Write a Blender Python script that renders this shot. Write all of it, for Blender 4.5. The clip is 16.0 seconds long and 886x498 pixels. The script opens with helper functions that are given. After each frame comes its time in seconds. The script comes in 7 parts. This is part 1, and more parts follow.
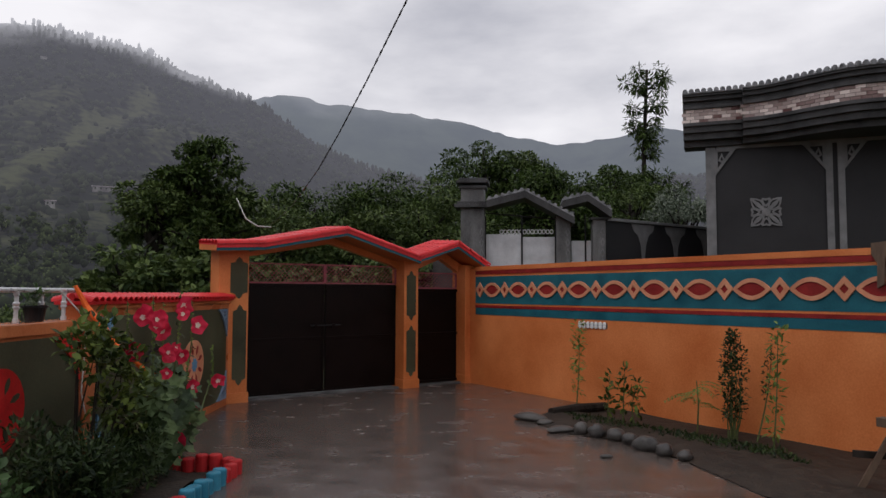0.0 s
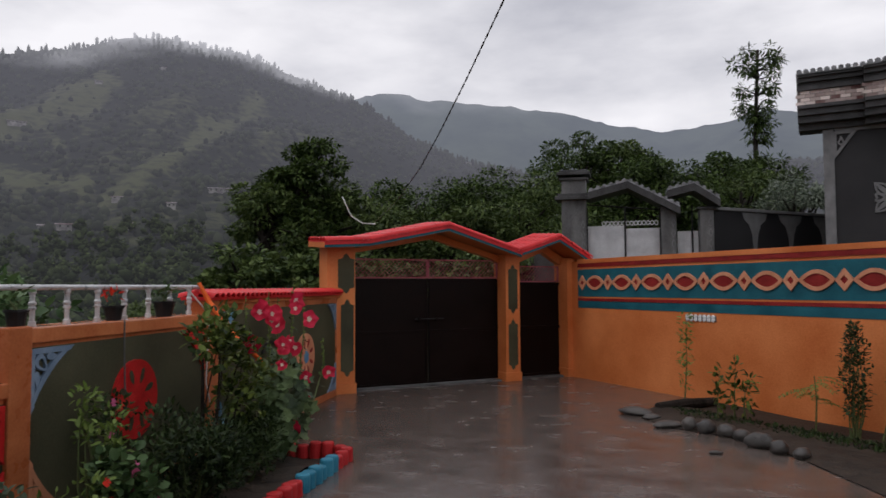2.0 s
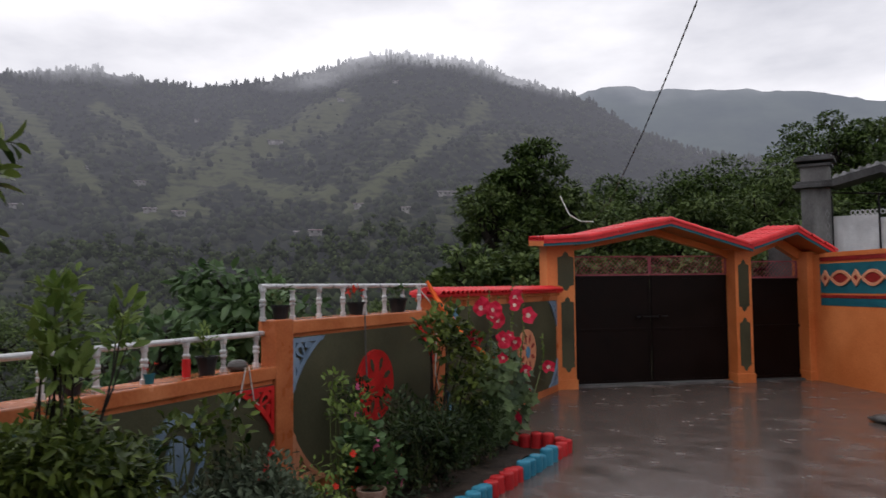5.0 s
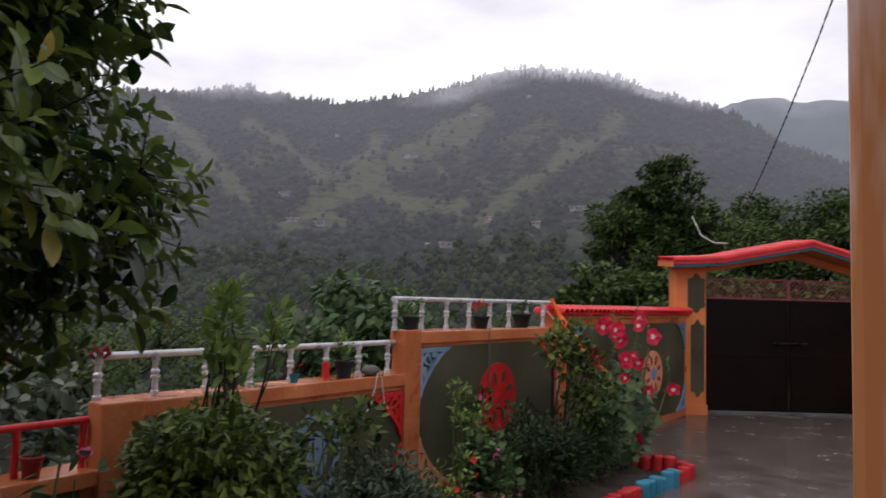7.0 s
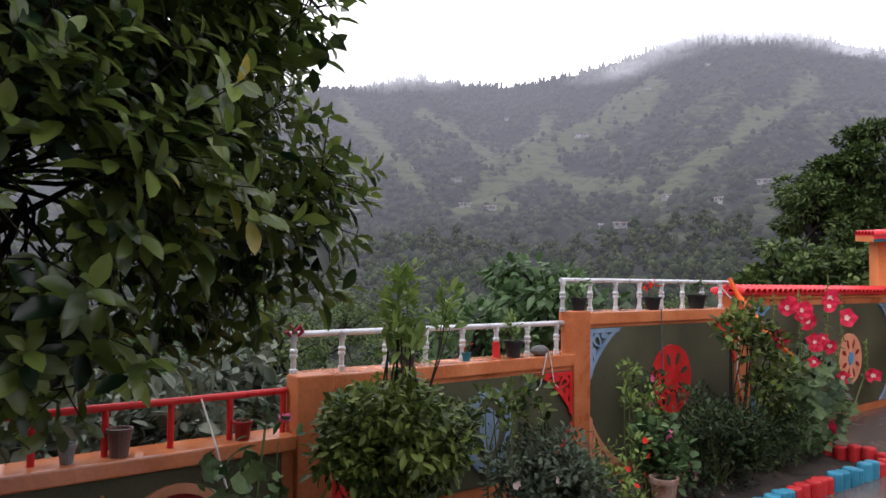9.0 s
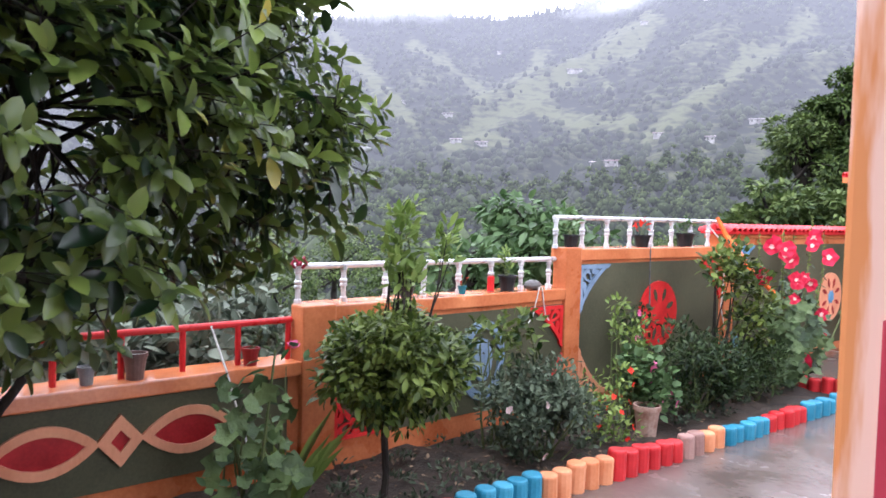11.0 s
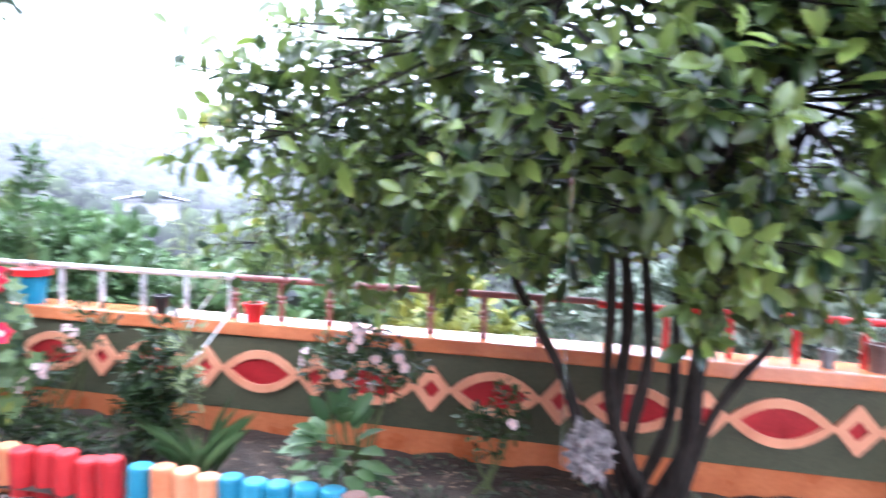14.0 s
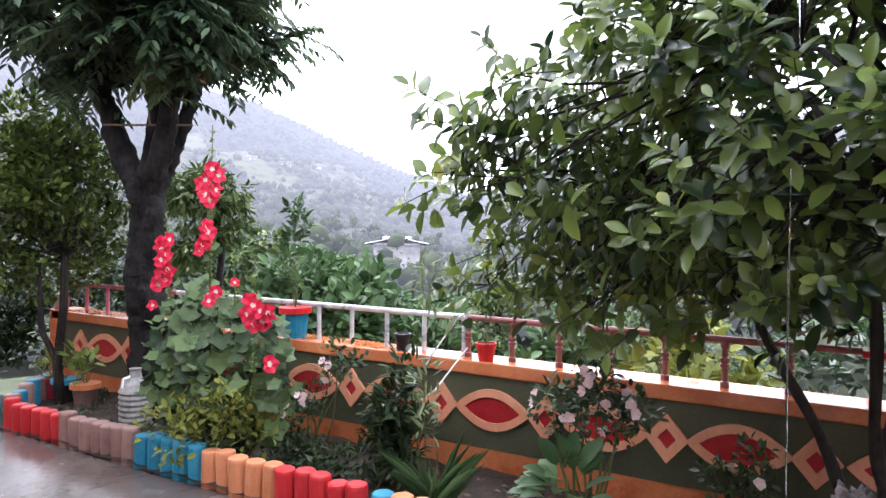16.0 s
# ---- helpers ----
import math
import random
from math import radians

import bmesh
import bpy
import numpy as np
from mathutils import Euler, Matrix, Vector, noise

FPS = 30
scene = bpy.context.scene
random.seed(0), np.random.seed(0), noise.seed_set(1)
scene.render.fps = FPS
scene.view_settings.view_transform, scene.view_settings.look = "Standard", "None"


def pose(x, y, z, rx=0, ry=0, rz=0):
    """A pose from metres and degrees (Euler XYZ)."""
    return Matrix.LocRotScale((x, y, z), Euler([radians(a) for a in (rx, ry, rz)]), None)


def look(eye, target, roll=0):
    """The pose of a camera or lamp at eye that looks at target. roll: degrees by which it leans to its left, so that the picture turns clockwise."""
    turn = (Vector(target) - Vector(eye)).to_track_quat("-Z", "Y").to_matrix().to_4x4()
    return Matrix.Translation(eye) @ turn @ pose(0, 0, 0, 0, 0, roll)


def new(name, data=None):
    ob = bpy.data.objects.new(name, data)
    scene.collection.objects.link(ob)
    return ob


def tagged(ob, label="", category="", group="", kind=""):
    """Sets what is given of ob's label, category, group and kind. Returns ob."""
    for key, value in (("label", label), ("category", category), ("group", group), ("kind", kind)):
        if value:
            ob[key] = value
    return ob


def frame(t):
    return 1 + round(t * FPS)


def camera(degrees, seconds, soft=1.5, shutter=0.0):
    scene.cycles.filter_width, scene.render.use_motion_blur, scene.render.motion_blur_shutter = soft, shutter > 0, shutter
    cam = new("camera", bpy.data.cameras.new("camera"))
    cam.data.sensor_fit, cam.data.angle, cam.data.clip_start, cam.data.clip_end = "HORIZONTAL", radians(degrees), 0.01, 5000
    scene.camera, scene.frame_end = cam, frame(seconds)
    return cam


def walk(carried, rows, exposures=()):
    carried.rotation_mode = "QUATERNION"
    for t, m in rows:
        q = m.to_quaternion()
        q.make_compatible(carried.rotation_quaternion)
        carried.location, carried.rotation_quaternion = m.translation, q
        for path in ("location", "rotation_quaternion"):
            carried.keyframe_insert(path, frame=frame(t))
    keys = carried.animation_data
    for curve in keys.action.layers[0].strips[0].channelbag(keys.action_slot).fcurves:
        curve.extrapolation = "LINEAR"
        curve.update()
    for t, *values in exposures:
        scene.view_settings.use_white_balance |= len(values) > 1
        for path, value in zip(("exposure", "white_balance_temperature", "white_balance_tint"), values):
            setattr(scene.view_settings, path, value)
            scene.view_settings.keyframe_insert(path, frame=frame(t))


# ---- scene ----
cam = camera(62.7, 16.0, shutter=0.5)

PATH = [
    (0, (-1.653, 2.231, 1.722), (-1.689, 4.426, 1.855), 0.2),
    (0.5, (-1.661, 2.234, 1.733), (-1.726, 4.429, 1.869), 0.1),
    (1, (-1.649, 2.185, 1.725), (-1.818, 4.374, 1.869), -0.4),
    (1.5, (-1.648, 2.147, 1.724), (-1.915, 4.327, 1.855), -0.5),
    (2, (-1.642, 2.135, 1.725), (-1.982, 4.305, 1.839), -0.3),
    (2.5, (-1.628, 2.115, 1.726), (-2.064, 4.269, 1.843), 0.0),
    (3, (-1.604, 2.085, 1.726), (-2.094, 4.224, 1.863), -0.3),
    (3.5, (-1.527, 2.015, 1.724), (-2.158, 4.120, 1.837), 0.4),
    (4, (-1.494, 1.970, 1.720), (-2.266, 4.029, 1.799), 0.2),
    (4.5, (-1.508, 1.980, 1.717), (-2.386, 3.995, 1.812), 0.2),
    (4.7, (-1.495, 1.955, 1.716), (-2.417, 3.950, 1.816), -0.2),
    (6.8, (-1.296, 1.672, 1.736), (-2.566, 3.460, 1.915), 1.2),
    (7, (-1.285, 1.670, 1.736), (-2.597, 3.429, 1.889), 1.5),
    (7.5, (-1.225, 1.646, 1.736), (-2.691, 3.280, 1.880), 1.6),
    (8, (-1.195, 1.617, 1.737), (-2.806, 3.111, 1.862), 1.4),
    (8.5, (-1.179, 1.629, 1.737), (-2.841, 3.065, 1.857), 0.7),
    (8.7, (-1.169, 1.621, 1.729), (-2.847, 3.040, 1.840), 0.6),
    (10.8, (-1.075, 1.466, 1.730), (-2.749, 2.893, 1.660), 1.1),
    (11, (-1.071, 1.451, 1.727), (-2.738, 2.884, 1.625), 1.5),
    (11.5, (-1.087, 1.394, 1.718), (-2.875, 2.665, 1.571), 1.3),
    (12, (-1.084, 1.368, 1.714), (-2.982, 2.465, 1.521), 1.3),
    (12.5, (-1.048, 1.333, 1.715), (-3.032, 2.257, 1.487), 1.4),
    (12.8, (-1.018, 1.269, 1.717), (-3.076, 2.004, 1.467), 1.3),
    (13, (-1.035, 1.261, 1.715), (-3.147, 1.815, 1.449), 1.6),
    (13.5, (-0.961, 1.367, 1.679), (-3.148, 1.400, 1.441), 0.9),
    (14, (-0.957, 1.400, 1.668), (-3.088, 0.883, 1.486), 1.9),
    (14.5, (-0.945, 1.407, 1.674), (-2.908, 0.422, 1.549), 1.5),
    (15, (-0.942, 1.415, 1.679), (-2.833, 0.292, 1.592), 1.1),
    (15.5, (-0.935, 1.429, 1.679), (-2.806, 0.275, 1.601), 0.8),
    (16, (-0.942, 1.428, 1.675), (-2.809, 0.267, 1.602), 0.5),
]
walk(cam, [(t, look(eye, target, roll)) for t, eye, target, roll in PATH],
     exposures=[(0.0, -0.30, 6500, 14), (3.0, -0.20, 6500, 14), (4.7, -0.05, 6500, 14), (7.0, 0.12, 6500, 18), (8.7, 0.68, 6400, 17), (10.8, 2.1, 5900, 18), (11.5, 2.25, 5950, 18), (12.5, 2.85, 5800, 18), (13.5, 3.65, 5500, 18), (14.2, 3.4, 5350, 17), (15.0, 2.7, 5750, 16), (16.0, 2.45, 5950, 16)])

# ---- world, sun, exposure ----
world = bpy.data.worlds.new("overcast_sky")
scene.world = world
world.use_nodes = True
wn, wl = world.node_tree.nodes, world.node_tree.links
wn.clear()
w_out = wn.new("ShaderNodeOutputWorld")
w_bg = wn.new("ShaderNodeBackground")
w_sky = wn.new("ShaderNodeTexSky")
w_sky.sky_type = "NISHITA"
w_sky.sun_disc = False
w_sky.sun_elevation = radians(58)
w_sky.sun_rotation = radians(205)
w_sky.dust_density = 4.0
w_tc = wn.new("ShaderNodeTexCoord")
w_map = wn.new("ShaderNodeMapping")
w_map.inputs["Scale"].default_value = (1.6, 1.6, 4.5)
w_noise = wn.new("ShaderNodeTexNoise")
w_noise.inputs["Scale"].default_value = 1.7
w_noise.inputs["Detail"].default_value = 7
w_noise.inputs["Roughness"].default_value = 0.52
w_ramp = wn.new("ShaderNodeValToRGB")
w_ramp.color_ramp.elements[0].position, w_ramp.color_ramp.elements[0].color = 0.30, (6.3, 6.5, 7.1, 1)
w_ramp.color_ramp.elements[1].position, w_ramp.color_ramp.elements[1].color = 0.64, (11.8, 11.9, 12.1, 1)
w_mix = wn.new("ShaderNodeMixRGB")
w_mix.inputs["Fac"].default_value = 0.93
wl.new(w_tc.outputs["Generated"], w_map.inputs["Vector"])
wl.new(w_map.outputs["Vector"], w_noise.inputs["Vector"])
wl.new(w_noise.outputs["Fac"], w_ramp.inputs["Fac"])
wl.new(w_sky.outputs["Color"], w_mix.inputs["Color1"])
wl.new(w_ramp.outputs["Color"], w_mix.inputs["Color2"])
wl.new(w_mix.outputs["Color"], w_bg.inputs["Color"])
w_bg.inputs["Strength"].default_value = 0.1
wl.new(w_bg.outputs["Background"], w_out.inputs["Surface"])

sun_data = bpy.data.lights.new("sun", "SUN")
sun_data.energy, sun_data.angle, sun_data.color = 0.5, radians(25), (1.0, 0.97, 0.93)
sun = new("sun", sun_data)
sun.matrix_basis = look((-12, -14, 30), (0, 0, 0))

# ---- materials ----


def link(nt, a, b):
    nt.links.new(a, b)


def mat(name, dark, light, rough=0.6, scale=6.0, fine=60.0, bump=0.15, metal=0.0, spec=0.25, rough_var=0.12, island=0.0, random_ob=0.0, stretch=(1, 1, 1), detail=6.0):
    """Two-scale noise between two base colours, with bump and uneven gloss."""
    m = bpy.data.materials.new(name)
    m.use_nodes = True
    nt = m.node_tree
    bs = nt.nodes["Principled BSDF"]
    mp = nt.nodes.new("ShaderNodeMapping")
    mp.inputs["Scale"].default_value = stretch
    geo = nt.nodes.new("ShaderNodeNewGeometry")
    link(nt, geo.outputs["Position"], mp.inputs["Vector"])
    big = nt.nodes.new("ShaderNodeTexNoise")
    big.inputs["Scale"].default_value, big.inputs["Detail"].default_value = scale, detail
    small = nt.nodes.new("ShaderNodeTexNoise")
    small.inputs["Scale"].default_value, small.inputs["Detail"].default_value = fine, 3.0
    for n in (big, small):
        link(nt, mp.outputs["Vector"], n.inputs["Vector"])
    add = nt.nodes.new("ShaderNodeMath")
    add.operation = "MULTIPLY_ADD"
    add.inputs[1].default_value = 0.35
    link(nt, small.outputs["Fac"], add.inputs[0])
    link(nt, big.outputs["Fac"], add.inputs[2])
    fac = add.outputs[0]
    if island or random_ob:
        src = geo.outputs["Random Per Island"]
        if random_ob:
            src = nt.nodes.new("ShaderNodeObjectInfo").outputs["Random"]
        ad2 = nt.nodes.new("ShaderNodeMath")
        ad2.operation = "MULTIPLY_ADD"
        ad2.inputs[1].default_value = island or random_ob
        link(nt, src, ad2.inputs[0])
        link(nt, fac, ad2.inputs[2])
        fac = ad2.outputs[0]
    ramp = nt.nodes.new("ShaderNodeValToRGB")
    k = island or random_ob
    if k:
        sc = nt.nodes.new("ShaderNodeMath")
        sc.operation = "MULTIPLY"
        sc.inputs[1].default_value = 1 / (1 + k)
        link(nt, fac, sc.inputs[0])
        fac = sc.outputs[0]
    ramp.color_ramp.elements[0].position, ramp.color_ramp.elements[1].position = (0.45 + 0.08 * k) / (1 + k), (0.90 + 0.85 * k) / (1 + k)
    ramp.color_ramp.elements[0].color, ramp.color_ramp.elements[1].color = (*dark, 1), (*light, 1)
    link(nt, fac, ramp.inputs["Fac"])
    link(nt, ramp.outputs["Color"], bs.inputs["Base Color"])
    rr = nt.nodes.new("ShaderNodeMapRange")
    rr.inputs["From Min"].default_value, rr.inputs["From Max"].default_value = 0.3, 0.7
    rr.inputs["To Min"].default_value, rr.inputs["To Max"].default_value = max(0.03, rough - rough_var), min(1, rough + rough_var)
    link(nt, big.outputs["Fac"], rr.inputs["Value"])
    link(nt, rr.outputs["Result"], bs.inputs["Roughness"])
    bs.inputs["Metallic"].default_value, bs.inputs["Specular IOR Level"].default_value = metal, spec
    if bump:
        bp = nt.nodes.new("ShaderNodeBump")
        bp.inputs["Strength"].default_value, bp.inputs["Distance"].default_value = bump, 0.02
        link(nt, add.outputs[0], bp.inputs["Height"])
        link(nt, bp.outputs["Normal"], bs.inputs["Normal"])
    return m


def leaf_mat(name, dark, light, rough=0.38, through_light=0.25, spread=1.0, accent=None, gloss=0.17):
    """Leaf surface: colour differs leaf by leaf, some light passes through."""
    m = bpy.data.materials.new(name)
    m.use_nodes = True
    nt = m.node_tree
    bs = nt.nodes["Principled BSDF"]
    geo = nt.nodes.new("ShaderNodeNewGeometry")
    no = nt.nodes.new("ShaderNodeTexNoise")
    no.inputs["Scale"].default_value = 2.2
    link(nt, geo.outputs["Position"], no.inputs["Vector"])
    ad = nt.nodes.new("ShaderNodeMath")
    ad.operation = "MULTIPLY_ADD"
    ad.inputs[1].default_value = 0.75 * spread
    link(nt, geo.outputs["Random Per Island"], ad.inputs[0])
    link(nt, no.outputs["Fac"], ad.inputs[2])
    sc = nt.nodes.new("ShaderNodeMath")
    sc.operation = "MULTIPLY"
    sc.inputs[1].default_value = 1 / (1 + 0.75 * spread)
    link(nt, ad.outputs[0], sc.inputs[0])
    ramp = nt.nodes.new("ShaderNodeValToRGB")
    e = ramp.color_ramp.elements
    e[0].position, e[0].color = 0.28, (*dark, 1)
    e[1].position, e[1].color = 0.74, (*light, 1)
    if accent:
        x = ramp.color_ramp.elements.new(0.80)
        x.color = (*accent, 1)
    link(nt, sc.outputs[0], ramp.inputs["Fac"])
    link(nt, ramp.outputs["Color"], bs.inputs["Base Color"])
    bs.inputs["Roughness"].default_value = rough
    bs.inputs["Specular IOR Level"].default_value = gloss
    tr = nt.nodes.new("ShaderNodeBsdfTranslucent")
    link(nt, ramp.outputs["Color"], tr.inputs["Color"])
    mx = nt.nodes.new("ShaderNodeMixShader")
    mx.inputs["Fac"].default_value = through_light
    link(nt, bs.outputs["BSDF"], mx.inputs[1])
    link(nt, tr.outputs["BSDF"], mx.inputs[2])
    link(nt, mx.outputs["Shader"], nt.nodes["Material Output"].inputs["Surface"])
    return m


M_ORANGE = mat("orange_wall_paint", (0.50, 0.125, 0.030), (0.76, 0.255, 0.085), 0.55, 1.1, 45, 0.10)
M_ORANGE_WET = mat("wet_orange_paint", (0.33, 0.082, 0.027), (0.58, 0.195, 0.078), 0.32, 2.5, 45, 0.10)
M_COPING = mat("rain_wet_coping", (0.40, 0.108, 0.040), (0.62, 0.215, 0.088), 0.16, 3, 45, 0.08, spec=0.6)
M_COLUMN = mat("streaky_brushed_column_paint", (0.60, 0.19, 0.07), (0.86, 0.55, 0.45), 0.5, 13, 45, 0.08, stretch=(1, 1, 0.14))
col_ramp = M_COLUMN.node_tree.nodes["Color Ramp"].color_ramp.elements
col_ramp[0].position, col_ramp[0].color = 0.75, (0.84, 0.56, 0.46, 1)
col_ramp[1].position, col_ramp[1].color = 0.84, (0.68, 0.27, 0.10, 1)
M_PEACH = mat("chalky_peach_paint", (0.52, 0.21, 0.115), (0.70, 0.32, 0.185), 0.5, 5, 60, 0.10, stretch=(1, 1, 0.4))
M_OLIVE = mat("olive_render", (0.034, 0.035, 0.019), (0.086, 0.084, 0.047), 0.6, 1.6, 70, 0.25)
M_RED = mat("red_gloss_paint", (0.38, 0.010, 0.012), (0.66, 0.030, 0.028), 0.4, 7, 70, 0.10)
M_EYERED = mat("wet_red_panel_paint", (0.22, 0.010, 0.013), (0.42, 0.024, 0.026), 0.4, 5, 60, 0.10)
M_DARKRED = mat("dark_red_paint", (0.17, 0.010, 0.010), (0.32, 0.025, 0.022), 0.5, 5, 60, 0.10)
M_TEAL = mat("teal_paint", (0.006, 0.075, 0.105), (0.016, 0.135, 0.175), 0.5, 3, 60, 0.08)
M_BLUE = mat("blue_paint", (0.06, 0.17, 0.29), (0.16, 0.33, 0.50), 0.5, 6, 60, 0.1)
M_GREYBLUE = mat("grey_blue_paint", (0.11, 0.17, 0.25), (0.22, 0.30, 0.40), 0.55, 6, 60, 0.1)
M_GATE = mat("dark_brown_gate_steel", (0.0035, 0.0016, 0.0013), (0.009, 0.004, 0.0032), 0.5, 3, 40, 0.06, spec=0.12)
M_PINKMESH = mat("pink_painted_steel", (0.24, 0.05, 0.07), (0.38, 0.10, 0.12), 0.5, 8, 60, 0.05)
M_SILVER = mat("silver_painted_pipe", (0.42, 0.43, 0.45), (0.66, 0.67, 0.68), 0.35, 9, 60, 0.05, metal=0.35)
M_PIPERED = mat("red_painted_pipe", (0.40, 0.012, 0.014), (0.58, 0.03, 0.03), 0.35, 9, 60, 0.05)
M_PIPEBROWN = mat("maroon_painted_pipe", (0.16, 0.055, 0.05), (0.26, 0.10, 0.09), 0.35, 9, 60, 0.05)
M_PIPEPINK = mat("pink_painted_pipe", (0.33, 0.08, 0.11), (0.48, 0.15, 0.18), 0.4, 9, 60, 0.05)
M_TILE = mat("red_roof_tile", (0.48, 0.014, 0.018), (0.74, 0.040, 0.045), 0.4, 8, 60, 0.1, random_ob=0.25)
M_CONCRETE = mat("wet_concrete", (0.078, 0.060, 0.052), (0.128, 0.102, 0.090), 0.22, 2.6, 26, 0.16, spec=0.5, rough_var=0.08, detail=9, stretch=(0.85, 1.1, 1))
M_SOIL = mat("wet_soil", (0.012, 0.009, 0.007), (0.052, 0.038, 0.028), 0.7, 7, 40, 1.4, detail=10)
M_GREYWALL = mat("charcoal_house_paint", (0.019, 0.019, 0.021), (0.034, 0.034, 0.037), 0.6, 1.5, 60, 0.12)
M_GREYTRIM = mat("light_grey_trim", (0.12, 0.122, 0.126), (0.22, 0.222, 0.228), 0.6, 4, 60, 0.12)
M_CORNICE = mat("weathered_grey_cornice", (0.020, 0.020, 0.021), (0.085, 0.085, 0.088), 0.6, 3, 60, 0.15, stretch=(1, 1, 0.3))
M_GREYCEM = mat("stained_grey_cement", (0.045, 0.045, 0.046), (0.17, 0.17, 0.172), 0.7, 3.5, 60, 0.2, stretch=(1, 1, 0.35))
M_WHITESHEET = mat("white_painted_sheet", (0.42, 0.43, 0.45), (0.66, 0.67, 0.69), 0.45, 3, 40, 0.05)
M_BLACKIRON = mat("black_iron", (0.008, 0.008, 0.009), (0.022, 0.022, 0.024), 0.4, 10, 60, 0.05)
M_GREYTILE = mat("grey_white_roof_tile", (0.07, 0.073, 0.077), (0.34, 0.35, 0.37), 0.4, 9, 60, 0.2)
M_BRICKPINK = mat("pink_brick_slip", (0.09, 0.022, 0.020), (0.80, 0.70, 0.66), 0.55, 2, 60, 0.15, random_ob=1.6)
M_MORTAR = mat("grey_mortar", (0.20, 0.17, 0.15), (0.32, 0.28, 0.26), 0.8, 6, 60, 0.2)
M_BARK = mat("dark_wet_bark", (0.007, 0.006, 0.005), (0.042, 0.035, 0.030), 0.75, 9, 60, 1.3, spec=0.1, stretch=(1, 1, 0.35))
M_BARK2 = mat("rough_grey_bark", (0.004, 0.0035, 0.0035), (0.034, 0.030, 0.028), 0.85, 9, 42, 1.6, spec=0.08, stretch=(1, 1, 0.6))
M_STEM = mat("green_stem", (0.05, 0.075, 0.025), (0.11, 0.13, 0.05), 0.5, 9, 60, 0.1)
M_STONE = mat("river_stone", (0.030, 0.029, 0.029), (0.11, 0.102, 0.095), 0.35, 5, 50, 0.25, random_ob=0.3)
M_BLACKPLASTIC = mat("black_plastic", (0.010, 0.010, 0.011), (0.022, 0.022, 0.024), 0.4, 8, 60, 0.03)
M_WHITE = mat("white_paint", (0.62, 0.62, 0.62), (0.8, 0.8, 0.8), 0.45, 8, 60, 0.05)
M_ROPE = mat("white_cord", (0.45, 0.45, 0.43), (0.65, 0.65, 0.62), 0.7, 20, 80, 0.2)
M_CLOTH = mat("orange_plastic_band", (0.75, 0.10, 0.015), (0.9, 0.18, 0.03), 0.5, 10, 60, 0.2)
M_WOOD = mat("weathered_wood", (0.07, 0.045, 0.032), (0.17, 0.115, 0.08), 0.6, 6, 50, 0.4, stretch=(1, 1, 0.2))
M_JAR = mat("grimy_white_plastic", (0.15, 0.14, 0.13), (0.40, 0.39, 0.37), 0.5, 7, 60, 0.1)
M_BOW = mat("dark_crimson_cloth", (0.14, 0.008, 0.020), (0.30, 0.022, 0.045), 0.7, 20, 80, 0.2)
M_TRAY = mat("red_brown_tray_wood", (0.10, 0.032, 0.018), (0.24, 0.085, 0.045), 0.5, 6, 50, 0.3, stretch=(1, 0.2, 1))
M_CABLE = mat("black_cable", (0.012, 0.012, 0.013), (0.03, 0.03, 0.03), 0.5, 20, 80, 0.1)
M_TINRUST = mat("rusty_painted_tin", (0.16, 0.06, 0.035), (0.36, 0.27, 0.22), 0.5, 9, 50, 0.2)
M_POTBROWN = mat("brown_clay_pot", (0.10, 0.055, 0.045), (0.17, 0.10, 0.085), 0.55, 9, 60, 0.1)
M_POTBLUE = mat("blue_pot_glaze", (0.010, 0.13, 0.22), (0.03, 0.22, 0.34), 0.35, 7, 60, 0.05)
M_LOGRED = mat("red_painted_stub", (0.34, 0.012, 0.016), (0.54, 0.032, 0.034), 0.38, 6, 50, 0.15, random_ob=0.2)
M_LOGBLUE = mat("blue_painted_stub", (0.010, 0.13, 0.21), (0.05, 0.27, 0.39), 0.4, 6, 50, 0.15, random_ob=0.3)
M_LOGORANGE = mat("orange_painted_stub", (0.46, 0.145, 0.055), (0.66, 0.29, 0.15), 0.42, 6, 50, 0.15, random_ob=0.3)
M_LOGBROWN = mat("mauve_brown_painted_stub", (0.19, 0.10, 0.085), (0.33, 0.20, 0.17), 0.45, 6, 50, 0.15, random_ob=0.3)
M_CRIMSON = mat("crimson_paint", (0.40, 0.03, 0.06), (0.55, 0.07, 0.10), 0.5, 5, 50, 0.05)
M_RAG = mat("faded_patterned_cloth", (0.05, 0.045, 0.05), (0.36, 0.33, 0.32), 0.8, 26, 90, 0.4)
M_WATER = bpy.data.materials.new("clear_water")
M_WATER.use_nodes = True
water_bsdf = M_WATER.node_tree.nodes["Principled BSDF"]
water_bsdf.inputs["Transmission Weight"].default_value, water_bsdf.inputs["IOR"].default_value, water_bsdf.inputs["Roughness"].default_value = 1.0, 1.33, 0.05
M_GROUND = mat("wet_grassy_ground", (0.022, 0.032, 0.012), (0.075, 0.085, 0.035), 0.8, 0.4, 8, 0.5)

